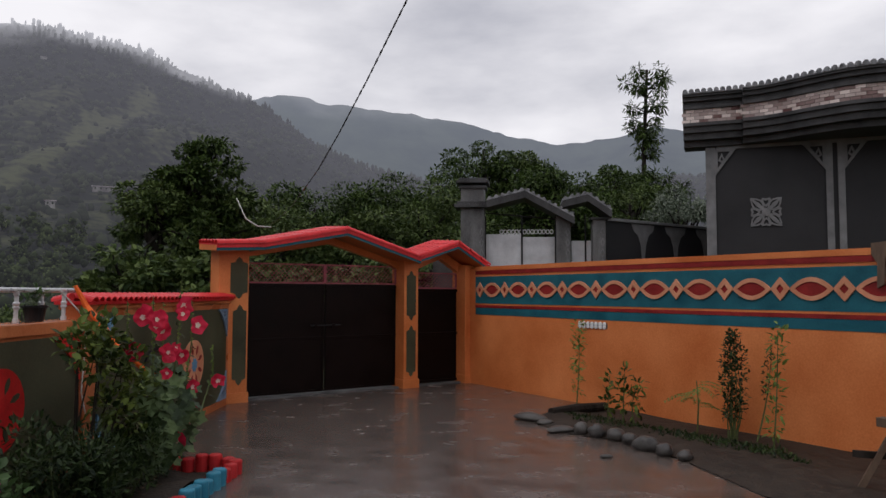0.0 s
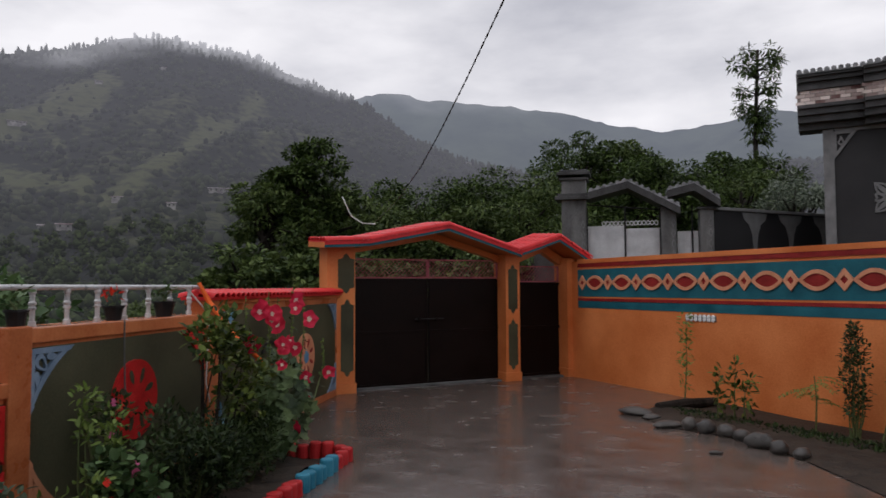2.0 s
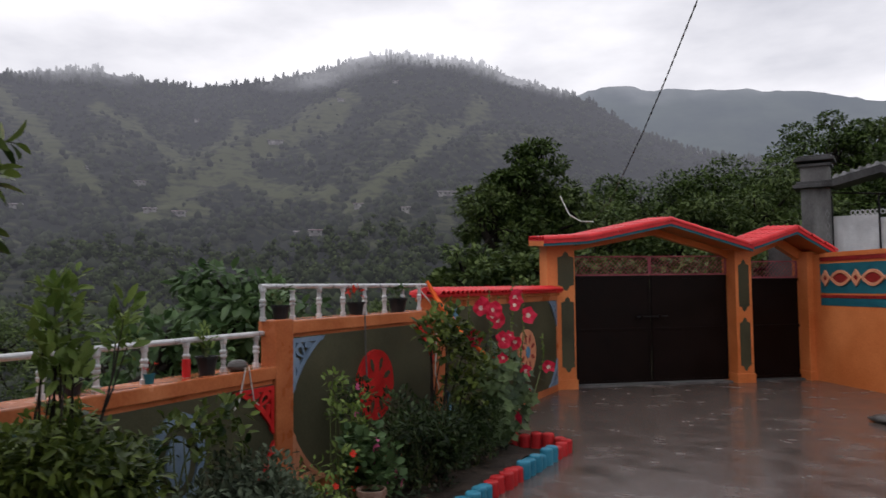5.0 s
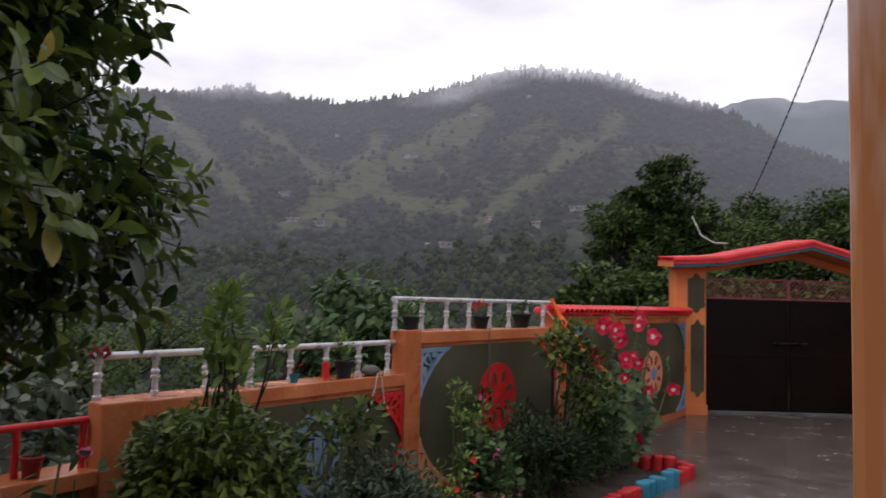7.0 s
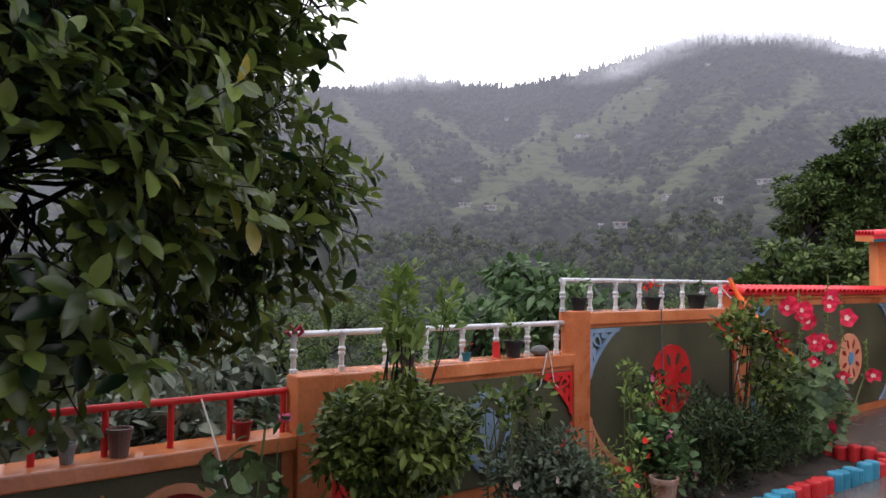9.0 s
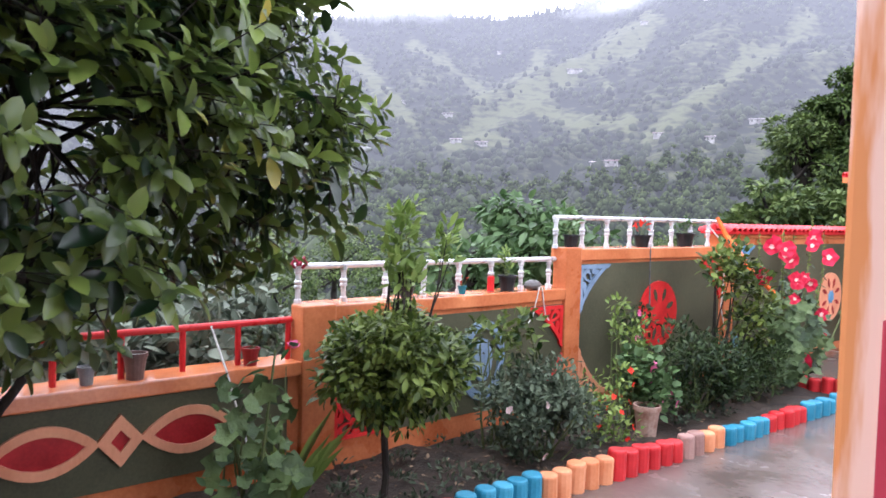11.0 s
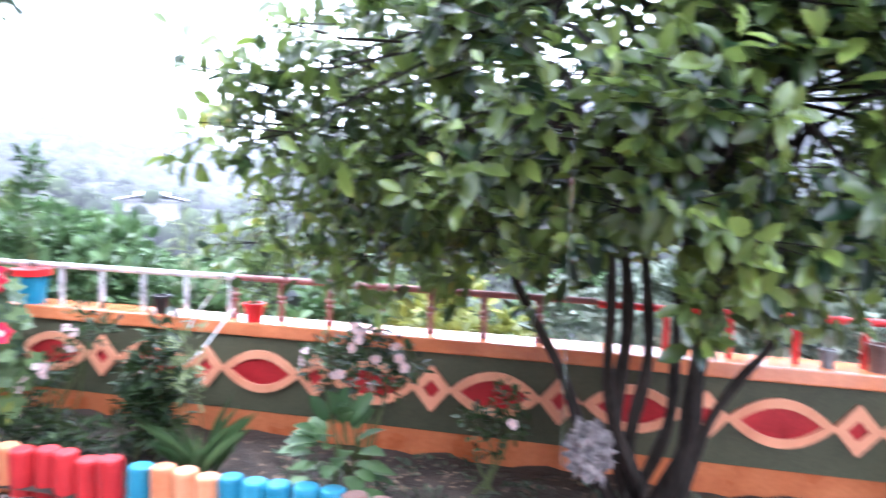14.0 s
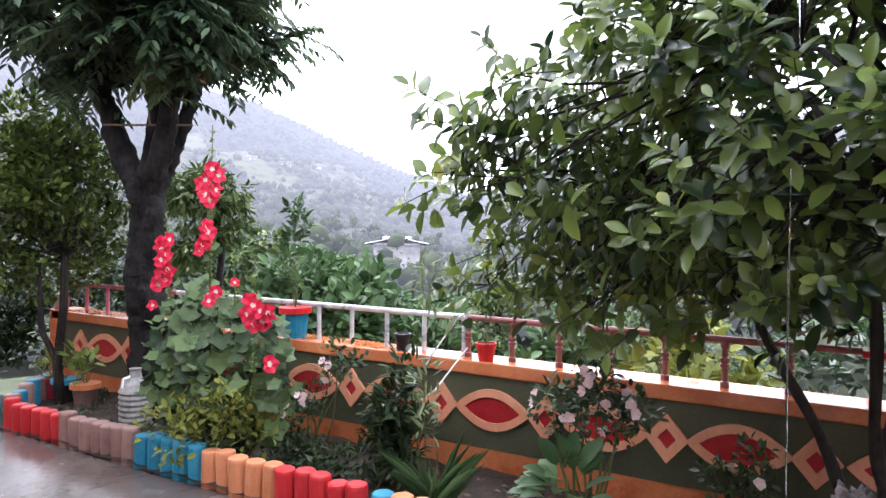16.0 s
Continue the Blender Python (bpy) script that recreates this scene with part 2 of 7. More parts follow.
L_CITRUS = leaf_mat("citrus_leaf", (0.008, 0.026, 0.009), (0.185, 0.255, 0.052), 0.30, 0.34, accent=(0.42, 0.36, 0.07), gloss=0.55)
L_DARK = leaf_mat("dark_shrub_leaf", (0.009, 0.020, 0.009), (0.055, 0.088, 0.028), 0.4, 0.2)
L_BUSH = leaf_mat("round_bush_leaf", (0.014, 0.032, 0.008), (0.160, 0.215, 0.045), 0.38, 0.25)
L_DEEP = leaf_mat("deep_green_leaf", (0.008, 0.018, 0.008), (0.042, 0.070, 0.024), 0.38, 0.15)
L_SHOOT = leaf_mat("young_shoot_leaf", (0.09, 0.15, 0.03), (0.22, 0.30, 0.08), 0.4, 0.3)
L_GREY = leaf_mat("grey_green_leaf", (0.028, 0.044, 0.027), (0.10, 0.13, 0.082), 0.5, 0.2)
L_BROAD = leaf_mat("broad_leaf", (0.030, 0.065, 0.022), (0.115, 0.19, 0.075), 0.4, 0.25)
L_TREE = leaf_mat("tree_leaf", (0.012, 0.026, 0.008), (0.085, 0.132, 0.030), 0.5, 0.2)
L_TREE2 = leaf_mat("light_tree_leaf", (0.026, 0.050, 0.014), (0.125, 0.170, 0.050), 0.5, 0.2)
L_SILVER = leaf_mat("silvery_leaf", (0.050, 0.070, 0.048), (0.25, 0.29, 0.22), 0.5, 0.15)
L_YELLOW = leaf_mat("yellow_green_leaf", (0.09, 0.11, 0.02), (0.24, 0.25, 0.05), 0.45, 0.3)
L_PETAL = leaf_mat("crimson_petal", (0.46, 0.008, 0.032), (0.76, 0.040, 0.095), 0.5, 0.22)
L_ASH = leaf_mat("dark_ash_leaf", (0.020, 0.042, 0.024), (0.095, 0.140, 0.062), 0.45, 0.28, gloss=0.35)
L_OLIVE = leaf_mat("olive_green_leaf", (0.060, 0.085, 0.036), (0.23, 0.28, 0.12), 0.45, 0.3, gloss=0.35)
L_PETALCORE = leaf_mat("pale_flower_heart", (0.70, 0.38, 0.38), (0.85, 0.74, 0.60), 0.5, 0.2)
L_PINK = leaf_mat("pink_petal", (0.50, 0.06, 0.20), (0.72, 0.20, 0.36), 0.5, 0.25)
L_PALE = leaf_mat("pale_pink_petal", (0.62, 0.42, 0.42), (0.8, 0.66, 0.64), 0.5, 0.25)
L_SCARLET = leaf_mat("scarlet_petal", (0.60, 0.02, 0.012), (0.75, 0.06, 0.03), 0.5, 0.25)

# ---- shape helpers ----


def finish(bm, name):
    me = bpy.data.meshes.new(name)
    bm.normal_update()
    bm.to_mesh(me)
    bm.free()
    return me


def part(name, shape, material, parent=None, label="", m=None, smooth=False):
    """One mesh object from a bmesh or a ready mesh, under parent."""
    me = finish(shape, name) if isinstance(shape, bmesh.types.BMesh) else shape
    if material is not None and not me.materials:
        me.materials.append(material)
    if smooth:
        me.polygons.foreach_set("use_smooth", [True] * len(me.polygons))
    ob = new(name, me)
    if parent is not None:
        ob.parent = parent
    if m is not None:
        ob.matrix_basis = m
    if label:
        tagged(ob, label)
    return ob


def thing(name, label, category, m=None, group="", kind=""):
    ob = new(name)
    ob.empty_display_size = 0.1
    if m is not None:
        ob.matrix_basis = m
    return tagged(ob, label, category, group, kind)


def box(bm, lo, hi, bevel=0.0):
    geom = bmesh.ops.create_cube(bm, size=1.0)["verts"]
    c = [(a + b) / 2 for a, b in zip(lo, hi)]
    d = [abs(b - a) for a, b in zip(lo, hi)]
    for v in geom:
        v.co = Vector((c[0] + v.co.x * d[0], c[1] + v.co.y * d[1], c[2] + v.co.z * d[2]))
    if bevel:
        edges = list({e for v in geom for e in v.link_edges})
        bmesh.ops.bevel(bm, geom=edges, offset=bevel, segments=2, affect="EDGES", profile=0.6)
    return bm


def boxed(lo, hi, bevel=0.0):
    return box(bmesh.new(), lo, hi, bevel)


def tube(bm, pts, radii, seg=8, cap=True):
    """A round limb through the points, with a radius at each."""
    pts = [Vector(p) for p in pts]
    if not hasattr(radii, "__len__"):
        radii = [radii] * len(pts)
    rings = []
    ref = Vector((0.31, 0.17, 0.93))
    for i, p in enumerate(pts):
        d = (pts[min(i + 1, len(pts) - 1)] - pts[max(i - 1, 0)]).normalized()
        if abs(d.dot(ref)) > 0.95:
            ref = Vector((0.9, 0.1, 0.2))
        a = d.cross(ref).normalized()
        b = d.cross(a)
        rings.append([bm.verts.new(p + (a * math.cos(k) + b * math.sin(k)) * radii[i]) for k in (2 * math.pi * j / seg for j in range(seg))])
    for r0, r1 in zip(rings, rings[1:]):
        for j in range(seg):
            bm.faces.new((r0[j], r0[(j + 1) % seg], r1[(j + 1) % seg], r1[j]))
    if cap:
        bm.faces.new(rings[0][::-1])
        bm.faces.new(rings[-1])
    return bm


def lathe(bm, profile, seg=16, at=(0, 0, 0)):
    """Turn a profile of (radius, height) round the upright axis."""
    rings = []
    for r, z in profile:
        rings.append([bm.verts.new((at[0] + r * math.cos(k), at[1] + r * math.sin(k), at[2] + z)) for k in (2 * math.pi * j / seg for j in range(seg))])
    for r0, r1 in zip(rings, rings[1:]):
        for j in range(seg):
            bm.faces.new((r0[j], r0[(j + 1) % seg], r1[(j + 1) % seg], r1[j]))
    bm.faces.new(rings[0][::-1])
    bm.faces.new(rings[-1])
    return bm


def plate(bm, pts, depth, base=0.0):
    """An outline in (u, v) as a slab from n = base to base + depth; local axes u, v, n."""
    lo = [bm.verts.new((u, v, base)) for u, v in pts]
    hi = [bm.verts.new((u, v, base + depth)) for u, v in pts]
    n = len(pts)
    bm.faces.new(hi)
    for i in range(n):
        bm.faces.new((lo[i], lo[(i + 1) % n], hi[(i + 1) % n], hi[i]))
    return bm


def ring(bm, outer, inner, depth, base=0.0):
    """A flat band between two outlines of the same count."""
    n = len(outer)
    v = [[bm.verts.new((u, w, b)) for u, w in pts] for pts in (outer, inner) for b in (base, base + depth)]
    ol, oh, il, ih = v
    for i in range(n):
        j = (i + 1) % n
        bm.faces.new((oh[i], oh[j], ih[j], ih[i]))
        bm.faces.new((ol[i], ol[j], oh[j], oh[i]))
        bm.faces.new((il[j], il[i], ih[i], ih[j]))
    return bm


def facing(p, u, n):
    """A pose whose local x runs along u, local y is up and local z is the outward n."""
    u, n = Vector(u).normalized(), Vector(n).normalized()
    up = n.cross(u)
    return Matrix(((u.x, up.x, n.x, p[0]), (u.y, up.y, n.y, p[1]), (u.z, up.z, n.z, p[2]), (0, 0, 0, 1)))


def lens(a, b, k=10):
    """Outline of a pointed oval, half length a, half height b."""
    top = [(-a + 2 * a * i / k, b * (1 - (2 * i / k - 1) ** 2)) for i in range(k)]
    return [(x, -y) for x, y in top] + [(-x, y) for x, y in top]


def ellipse(a, b, k=28):
    return [(a * math.cos(2 * math.pi * i / k), b * math.sin(2 * math.pi * i / k)) for i in range(k)]


def diamond(a, b):
    return [(-a, 0), (0, -b), (a, 0), (0, b)]


def leaves(name, P, D, N, L, W, fold=0.25, droop=0.15):
    """Many leaves in one mesh: base points, directions, face normals, lengths, widths; two folded quads each."""
    P, D, N = np.asarray(P, float), np.asarray(D, float), np.asarray(N, float)
    n = len(P)
    L, W = np.broadcast_to(np.asarray(L, float), (n,))[:, None], np.broadcast_to(np.asarray(W, float), (n,))[:, None]
    D = D / np.maximum(1e-6, np.linalg.norm(D, axis=1, keepdims=True))
    S = np.cross(D, N)
    S /= np.maximum(1e-6, np.linalg.norm(S, axis=1, keepdims=True))
    U = np.cross(S, D)
    def at(a, s, h):
        return P + D * L * a + S * W * s + U * (W * h - L * droop * a * a)
    verts = np.stack([at(0, 0, 0), at(0.30, -0.42, fold * 0.5), at(0.66, -0.40, fold * 0.5), at(1, 0, 0), at(0.66, 0.40, fold * 0.5), at(0.30, 0.42, fold * 0.5)], 1).reshape(-1, 3)
    base = (np.arange(n) * 6)[:, None]
    faces = np.concatenate([base + np.array([[0, 3, 2, 1]]), base + np.array([[0, 5, 4, 3]])], 1).reshape(-1)
    me = bpy.data.meshes.new(name)
    me.vertices.add(n * 6)
    me.vertices.foreach_set("co", verts.ravel())
    me.loops.add(len(faces))
    me.loops.foreach_set("vertex_index", faces)
    me.polygons.add(n * 2)
    me.polygons.foreach_set("loop_start", np.arange(n * 2) * 4)
    me.update(calc_edges=True)
    return me


def oval_leaves(name, P, D, N, L, W, fold=0.3, droop=0.2):
    """Many oval leaves with a midrib fold in one mesh; eight faces each."""
    P, D, N = np.asarray(P, float), np.asarray(D, float), np.asarray(N, float)
    n = len(P)
    L, W = np.asarray(L, float)[:, None], np.asarray(W, float)[:, None]
    D = D / np.maximum(1e-6, np.linalg.norm(D, axis=1, keepdims=True))
    S = np.cross(D, N)
    S /= np.maximum(1e-6, np.linalg.norm(S, axis=1, keepdims=True))
    U = np.cross(S, D)

    def at(a, s, h):
        return P + D * L * a + S * W * s + U * (W * h - L * droop * a * a)

    rows = ((0.22, 0.33), (0.55, 0.50), (0.84, 0.31))
    V = [at(0, 0, 0)] + [at(a, 0, 0) for a, _ in rows] + [at(1, 0, 0)]
    V += [at(a, -s, fold * s) for a, s in rows] + [at(a, s, fold * s) for a, s in rows]
    verts = np.stack(V, 1).reshape(-1, 3)
    quads = np.array([[1, 2, 6, 5], [2, 3, 7, 6], [2, 1, 8, 9], [3, 2, 9, 10]])
    tris = np.array([[0, 1, 5], [3, 4, 7], [1, 0, 8], [4, 3, 10]])
    base = (np.arange(n) * 11)[:, None]
    loops = np.concatenate([base + quads.reshape(1, -1), base + tris.reshape(1, -1)], 1).reshape(-1)
    size = np.tile([4] * 4 + [3] * 4, n)
    me = bpy.data.meshes.new(name)
    me.vertices.add(n * 11)
    me.vertices.foreach_set("co", verts.ravel())
    me.loops.add(len(loops))
    me.loops.foreach_set("vertex_index", loops)
    me.polygons.add(n * 8)
    me.polygons.foreach_set("loop_start", np.concatenate([[0], np.cumsum(size)[:-1]]))
    me.update(calc_edges=True)
    return me


def unit(rng, n):
    v = rng.normal(size=(n, 3))
    return v / np.linalg.norm(v, axis=1, keepdims=True)


def spray(rng, centres, radius, n, L, W, up=0.3, out=0.6, shell=0.0, flat=1.0):
    """Leaf arrays scattered about clump centres; leaves point away from the centre of their clump."""
    centres = np.asarray(centres, float)
    radius = np.broadcast_to(np.asarray(radius, float), (len(centres),))
    i = rng.integers(0, len(centres), n)
    v = unit(rng, n)
    rad = radius[i] * (shell + (1 - shell) * rng.random(n) ** 0.5)
    P = centres[i] + v * rad[:, None] * np.array((1.0, 1.0, flat))
    D = v * out + unit(rng, n) * 0.6 + np.array((0, 0, up))
    N = np.array((0, 0, 1.0)) + unit(rng, n) * 0.55 + v * 0.4
    s = 0.7 + 0.6 * rng.random(n)
    return P, D, N, L * s, W * s


# ---- ground, court ----
COURT = thing("court_floor", "wet brown-grey concrete courtyard floor", "floor", kind="structure")


def terrain_height(x, y):
    """Ground level: flat at the court, falling into the valley behind the garden wall, a road level behind the gate."""
    b = math.degrees(math.atan2(-(x + 1.0), y - 1.5)) % 360
    r = math.hypot(x + 1.0, y - 1.5)
    v = max(0.0, min(1.0, (b - 14) / 22)) * max(0.0, min(1.0, (215 - b) / 40)) if b < 260 else 0.0
    fall = -1.0 * min(1.0, max(0.0, (-5.5 - x) / 1.5)) * (1 if v > 0 else 0) - v * min(26.0, max(0.0, r - 8.0) * 0.17)
    return -0.12 + fall + 0.25 * noise.noise((x * 0.05, y * 0.05, 1.7)) * min(4.0, max(0.0, r - 20) * 0.05)


def ground_sheet():
    bm = bmesh.new()
    radii = [0.0] + [4.0 * 1.115 ** i for i in range(64)]
    seg = 144
    centre = bm.verts.new((-1.0, 1.5, -0.12))
    rows = []
    for r in radii[1:]:
        row = []
        for j in range(seg):
            a = 2 * math.pi * j / seg
            x, y = -1.0 - r * math.sin(a), 1.5 + r * math.cos(a)
            row.append(bm.verts.new((x, y, terrain_height(x, y))))
        rows.append(row)
    for j in range(seg):
        bm.faces.new((centre, rows[0][j], rows[0][(j + 1) % seg]))
    for r0, r1 in zip(rows, rows[1:]):
        for j in range(seg):
            bm.faces.new((r0[j], r1[j], r1[(j + 1) % seg], r0[(j + 1) % seg]))
    ob = part("ground", bm, M_GROUND, smooth=True)
    tagged(ob, "wet grassy ground falling into a wooded valley", "ground", kind="structure")
    return ob


ground_sheet()


def slab_from(outline, z0, z1, name, material, parent):
    bm = bmesh.new()
    lo = [bm.verts.new((x, y, z0)) for x, y in outline]
    hi = [bm.verts.new((x, y, z1)) for x, y in outline]
    n = len(outline)
    bm.faces.new(hi)
    for i in range(n):
        bm.faces.new((lo[i], lo[(i + 1) % n], hi[(i + 1) % n], hi[i]))
    return part(name, bm, material, parent)


slab_from([(-4.02, -9.0), (6.0, -9.0), (6.0, 6.5), (2.9, 10.0), (-1.2, 16.25), (-2.0, 17.2), (-5.15, 14.2), (-5.15, 9.2), (-4.02, 9.2)], -0.25, 0.0, "slab", M_CONCRETE, COURT)

# ---- garden wall along the valley ----
WX = -5.17          # face of the wall
OUT = (1, 0, 0)     # the side that faces the court
ALONG = (0, 1, 0)


def garden_wall(name, y0, y1, top, label, skirt=0.19, field=None, coping=0.09, wide=0.03):
    """A rendered wall with coping and a sunk olive field."""
    w = part(name, boxed((WX - 0.22, y0, -1.6), (WX, y1, top - coping), 0.006), M_ORANGE_WET)
    tagged(w, label, "garden wall", kind="structure")
    part("coping", boxed((WX - 0.22 - wide, y0, top - coping), (WX + wide, y1, top), 0.012), M_COPING, w)
    if field:
        f0, f1, z0, z1 = field
        part("olive_field", boxed((WX - 0.05, f0, z0), (WX + 0.006, f1, z1), 0.002), M_OLIVE, w, "dark olive rendered field")
    return w


LOW = garden_wall("wall_1", -5.92, 3.90, 0.77, "low orange and olive garden wall with eye motifs", field=(-5.80, 3.70, 0.19, 0.675))
MID = garden_wall("wall_2", 3.90, 6.48, 1.12, "orange garden wall with red and blue corner fretwork", field=(4.02, 6.36, 0.19, 0.985), coping=0.10)
UPP = garden_wall("wall_3", 6.48, 9.10, 1.465, "tall orange garden wall with red oval medallion", field=(6.56, 9.02, 0.12, 1.325), coping=0.11)
END = garden_wall("wall_4", 9.10, 13.62, 1.60, "tiled orange garden wall with round medallions", field=(9.36, 13.42, 0.10, 1.475), coping=0.05)
part("pier", boxed((WX - 0.115, 3.78, -1.2), (WX + 0.05, 4.03, 1.125), 0.012), M_ORANGE_WET, MID)
part("pier", boxed((WX - 0.12, 6.36, -1.2), (WX + 0.035, 6.57, 1.475), 0.012), M_ORANGE_WET, UPP)
part("pier", boxed((WX - 0.20, 9.08, -1.2), (WX + 0.035, 9.30, 1.597), 0.012), M_ORANGE_WET, END)
part("pier", boxed((WX - 0.25, -5.95, -1.2), (WX + 0.03, -5.78, 0.775), 0.012), M_ORANGE_WET, LOW)


def shared(bm, name, material):
    me = finish(bm, name)
    me.materials.append(material)
    return me


def eye_motifs(wall, where, diamonds, eyes, a, b, dia, centre_mat):
    """A row of pointed ovals and diamonds in relief, at the given places along the wall."""
    me_r = shared(ring(bmesh.new(), lens(a, b), lens(a * 0.74, b * 0.62), 0.024), "eye_rim", M_PEACH)
    me_c = shared(plate(bmesh.new(), lens(a * 0.745, b * 0.63), 0.010), "eye_centre", centre_mat)
    me_d = shared(ring(bmesh.new(), diamond(dia[0], dia[1]), diamond(dia[0] * 0.42, dia[1] * 0.42), 0.024), "diamond_rim", M_PEACH)
    me_e = shared(plate(bmesh.new(), diamond(dia[0] * 0.43, dia[1] * 0.43), 0.010), "diamond_centre", centre_mat)
    for places, meshes in ((diamonds, (me_d, me_e)), (eyes, (me_r, me_c))):
        for at in places:
            for me in meshes:
                part(me.name.split(".")[0], me, None, wall, m=where @ Matrix.Translation((at, 0, 0)))


eye_motifs(LOW, facing((WX + 0.006, 0, 0.458), ALONG, OUT), [2.683, 1.9165, 1.11, 0.34, -0.42, -1.19, -1.98, -2.79, -3.75, -4.65, -5.42],
           [3.066, 2.30, 1.525, 0.725, -0.04, -0.80, -1.58, -2.37, -3.28, -4.20, -5.02], 0.280, 0.138, (0.125, 0.145), M_EYERED)


def fret_corner(wall, y, z, sy, sz, leg, material, tall=1.0):
    """A pierced corner bracket: two legs, a scooped edge and leaf shapes between them."""
    bm = bmesh.new()

    def shape(pts):
        return [(sy * a * leg, sz * b * leg * tall) for a, b in pts]

    def scoop(k, pull, n=9):
        return [((1 - t) ** 2 * k + 2 * t * (1 - t) * pull, t * t * k + 2 * t * (1 - t) * pull) for t in (i / n for i in range(n + 1))]

    def drop(cx, cy, ang, a, b, n=12):
        pts = []
        for i in range(n):
            q = 2 * math.pi * i / n
            u, v = a * math.cos(q), b * math.sin(q) * (1 - 0.45 * math.cos(q))
            pts.append((cx + u * math.cos(ang) - v * math.sin(ang), cy + u * math.sin(ang) + v * math.cos(ang)))
        return pts

    plate(bm, shape([(0, 0), (1, 0), (0.90, 0.085), (0.085, 0.085)]), 0.02)
    plate(bm, shape([(0, 0), (0.085, 0.085), (0.085, 0.90), (0, 1)]), 0.02)
    plate(bm, shape(scoop(0.99, 0.34) + scoop(0.88, 0.25)[::-1]), 0.021)
    ring(bm, shape(drop(0.24, 0.24, math.pi / 4, 0.17, 0.11)), shape(drop(0.25, 0.25, math.pi / 4, 0.10, 0.055)), 0.019)
    for cx, cy, ang in ((0.50, 0.15, 0.12), (0.15, 0.50, math.pi / 2 - 0.12)):
        plate(bm, shape(drop(cx, cy, ang, 0.15, 0.055)), 0.018)
    bmesh.ops.recalc_face_normals(bm, faces=bm.faces)
    part("corner_fret", bm, material, wall, m=facing((WX + 0.007, y, z), ALONG, OUT))


fret_corner(UPP, 6.57, 1.318, 1, -1, 0.44, M_GREYBLUE)
fret_corner(UPP, 6.57, 0.13, 1, 1, 0.46, M_PEACH)
fret_corner(UPP, 9.01, 1.318, -1, -1, 0.44, M_RED)
fret_corner(MID, 6.345, 0.978, -1, -1, 0.44, M_RED, 0.85)
fret_corner(MID, 6.35, 0.20, -1, 1, 0.40, M_RED, 0.9)
fret_corner(MID, 4.03, 0.20, 1, 1, 0.42, M_RED, 0.75)
fret_corner(MID, 4.03, 0.978, 1, -1, 0.42, M_BLUE, 0.8)
fret_corner(END, 9.37, 1.468, 1, -1, 0.42, M_BLUE)
fret_corner(END, 13.41, 1.468, -1, -1, 0.42, M_GREYBLUE)
fret_corner(END, 13.41, 0.11, -1, 1, 0.42, M_GREYBLUE)
fret_corner(END, 9.37, 0.11, 1, 1, 0.42, M_BLUE)


def medallion(wall, y, z, a, b, rim, petal, heart):
    m = facing((WX + 0.006, y, z), ALONG, OUT)
    disc = part("medallion", plate(bmesh.new(), ellipse(a, b), 0.03), rim, wall, m=m)
    bm = bmesh.new()
    for i in range(8):
        q = 2 * math.pi * i / 8 + math.pi / 8
        pts = [(r * 0.17 * a, s * 0.085 * a) for r, s in ((-1.3, 0), (-0.3, -1), (0.8, -0.8), (1.2, 0), (0.8, 0.8), (-0.3, 1))]
        rot = [(0.62 * a * math.cos(q) + x * math.cos(q) - y2 * math.sin(q), (0.62 * b * math.sin(q) + (x * math.sin(q) + y2 * math.cos(q)) * b / a)) for x, y2 in pts]
        plate(bm, rot, 0.004, 0.03)
    part("petal_inlay", bm, petal, disc)
    if heart:
        bm = plate(bmesh.new(), [(0.30 * a * (0.75 + 0.25 * (i % 2)) * math.cos(math.pi * i / 8), 0.30 * b * (0.75 + 0.25 * (i % 2)) * math.sin(math.pi * i / 8)) for i in range(16)], 0.005, 0.03)
        part("star_inlay", bm, heart, disc)
    return disc


medallion(UPP, 7.81, 0.80, 0.32, 0.33, M_RED, M_OLIVE, None)
medallion(END, 11.98, 0.75, 0.36, 0.33, M_PEACH, M_DARKRED, M_BLUE)
part("oval_ring", ring(bmesh.new(), ellipse(0.35, 0.33), ellipse(0.31, 0.29), 0.02), M_BLACKIRON, END, m=facing((WX + 0.006, 10.75, 0.75), ALONG, OUT))
bmo = ring(bmesh.new(), ellipse(0.24, 0.32), ellipse(0.17, 0.25), 0.02)
part("oval_ring", bmo, M_GREYBLUE, MID, m=facing((WX + 0.006, 5.4, 0.60), ALONG, OUT))
bmo = plate(bmesh.new(), ellipse(0.10, 0.17, 16), 0.02)
part("oval_inlay", bmo, M_GREYBLUE, MID, m=facing((WX + 0.006, 5.4, 0.60), ALONG, OUT))


# ---- pipe railings on the wall ----
def railing(y0, y1, base, top, material, label, ys, lathed=True):
    r = thing("railing", label, "railing", pose(WX - 0.10, 0, base), group="railings on the garden wall")
    h = top - base
    part("top_rail", tube(bmesh.new(), [(0, y0, h - 0.02), (0, y1, h - 0.02)], 0.021, 10), material, r, smooth=False)
    if lathed:
        prof = [(0.026, 0), (0.026, 0.03), (0.018, 0.035), (0.018, h * 0.38), (0.027, h * 0.40), (0.027, h * 0.45), (0.019, h * 0.47), (0.027, h * 0.52), (0.027, h * 0.56), (0.018, h * 0.6), (0.018, h - 0.07), (0.025, h - 0.06), (0.025, h - 0.03)]
    else:
        prof = [(0.018, 0), (0.018, h - 0.03)]
    me = shared(lathe(bmesh.new(), prof, 10), "baluster", material)
    for y in ys:
        part("baluster", me, None, r, m=pose(0, y, 0))
    return r


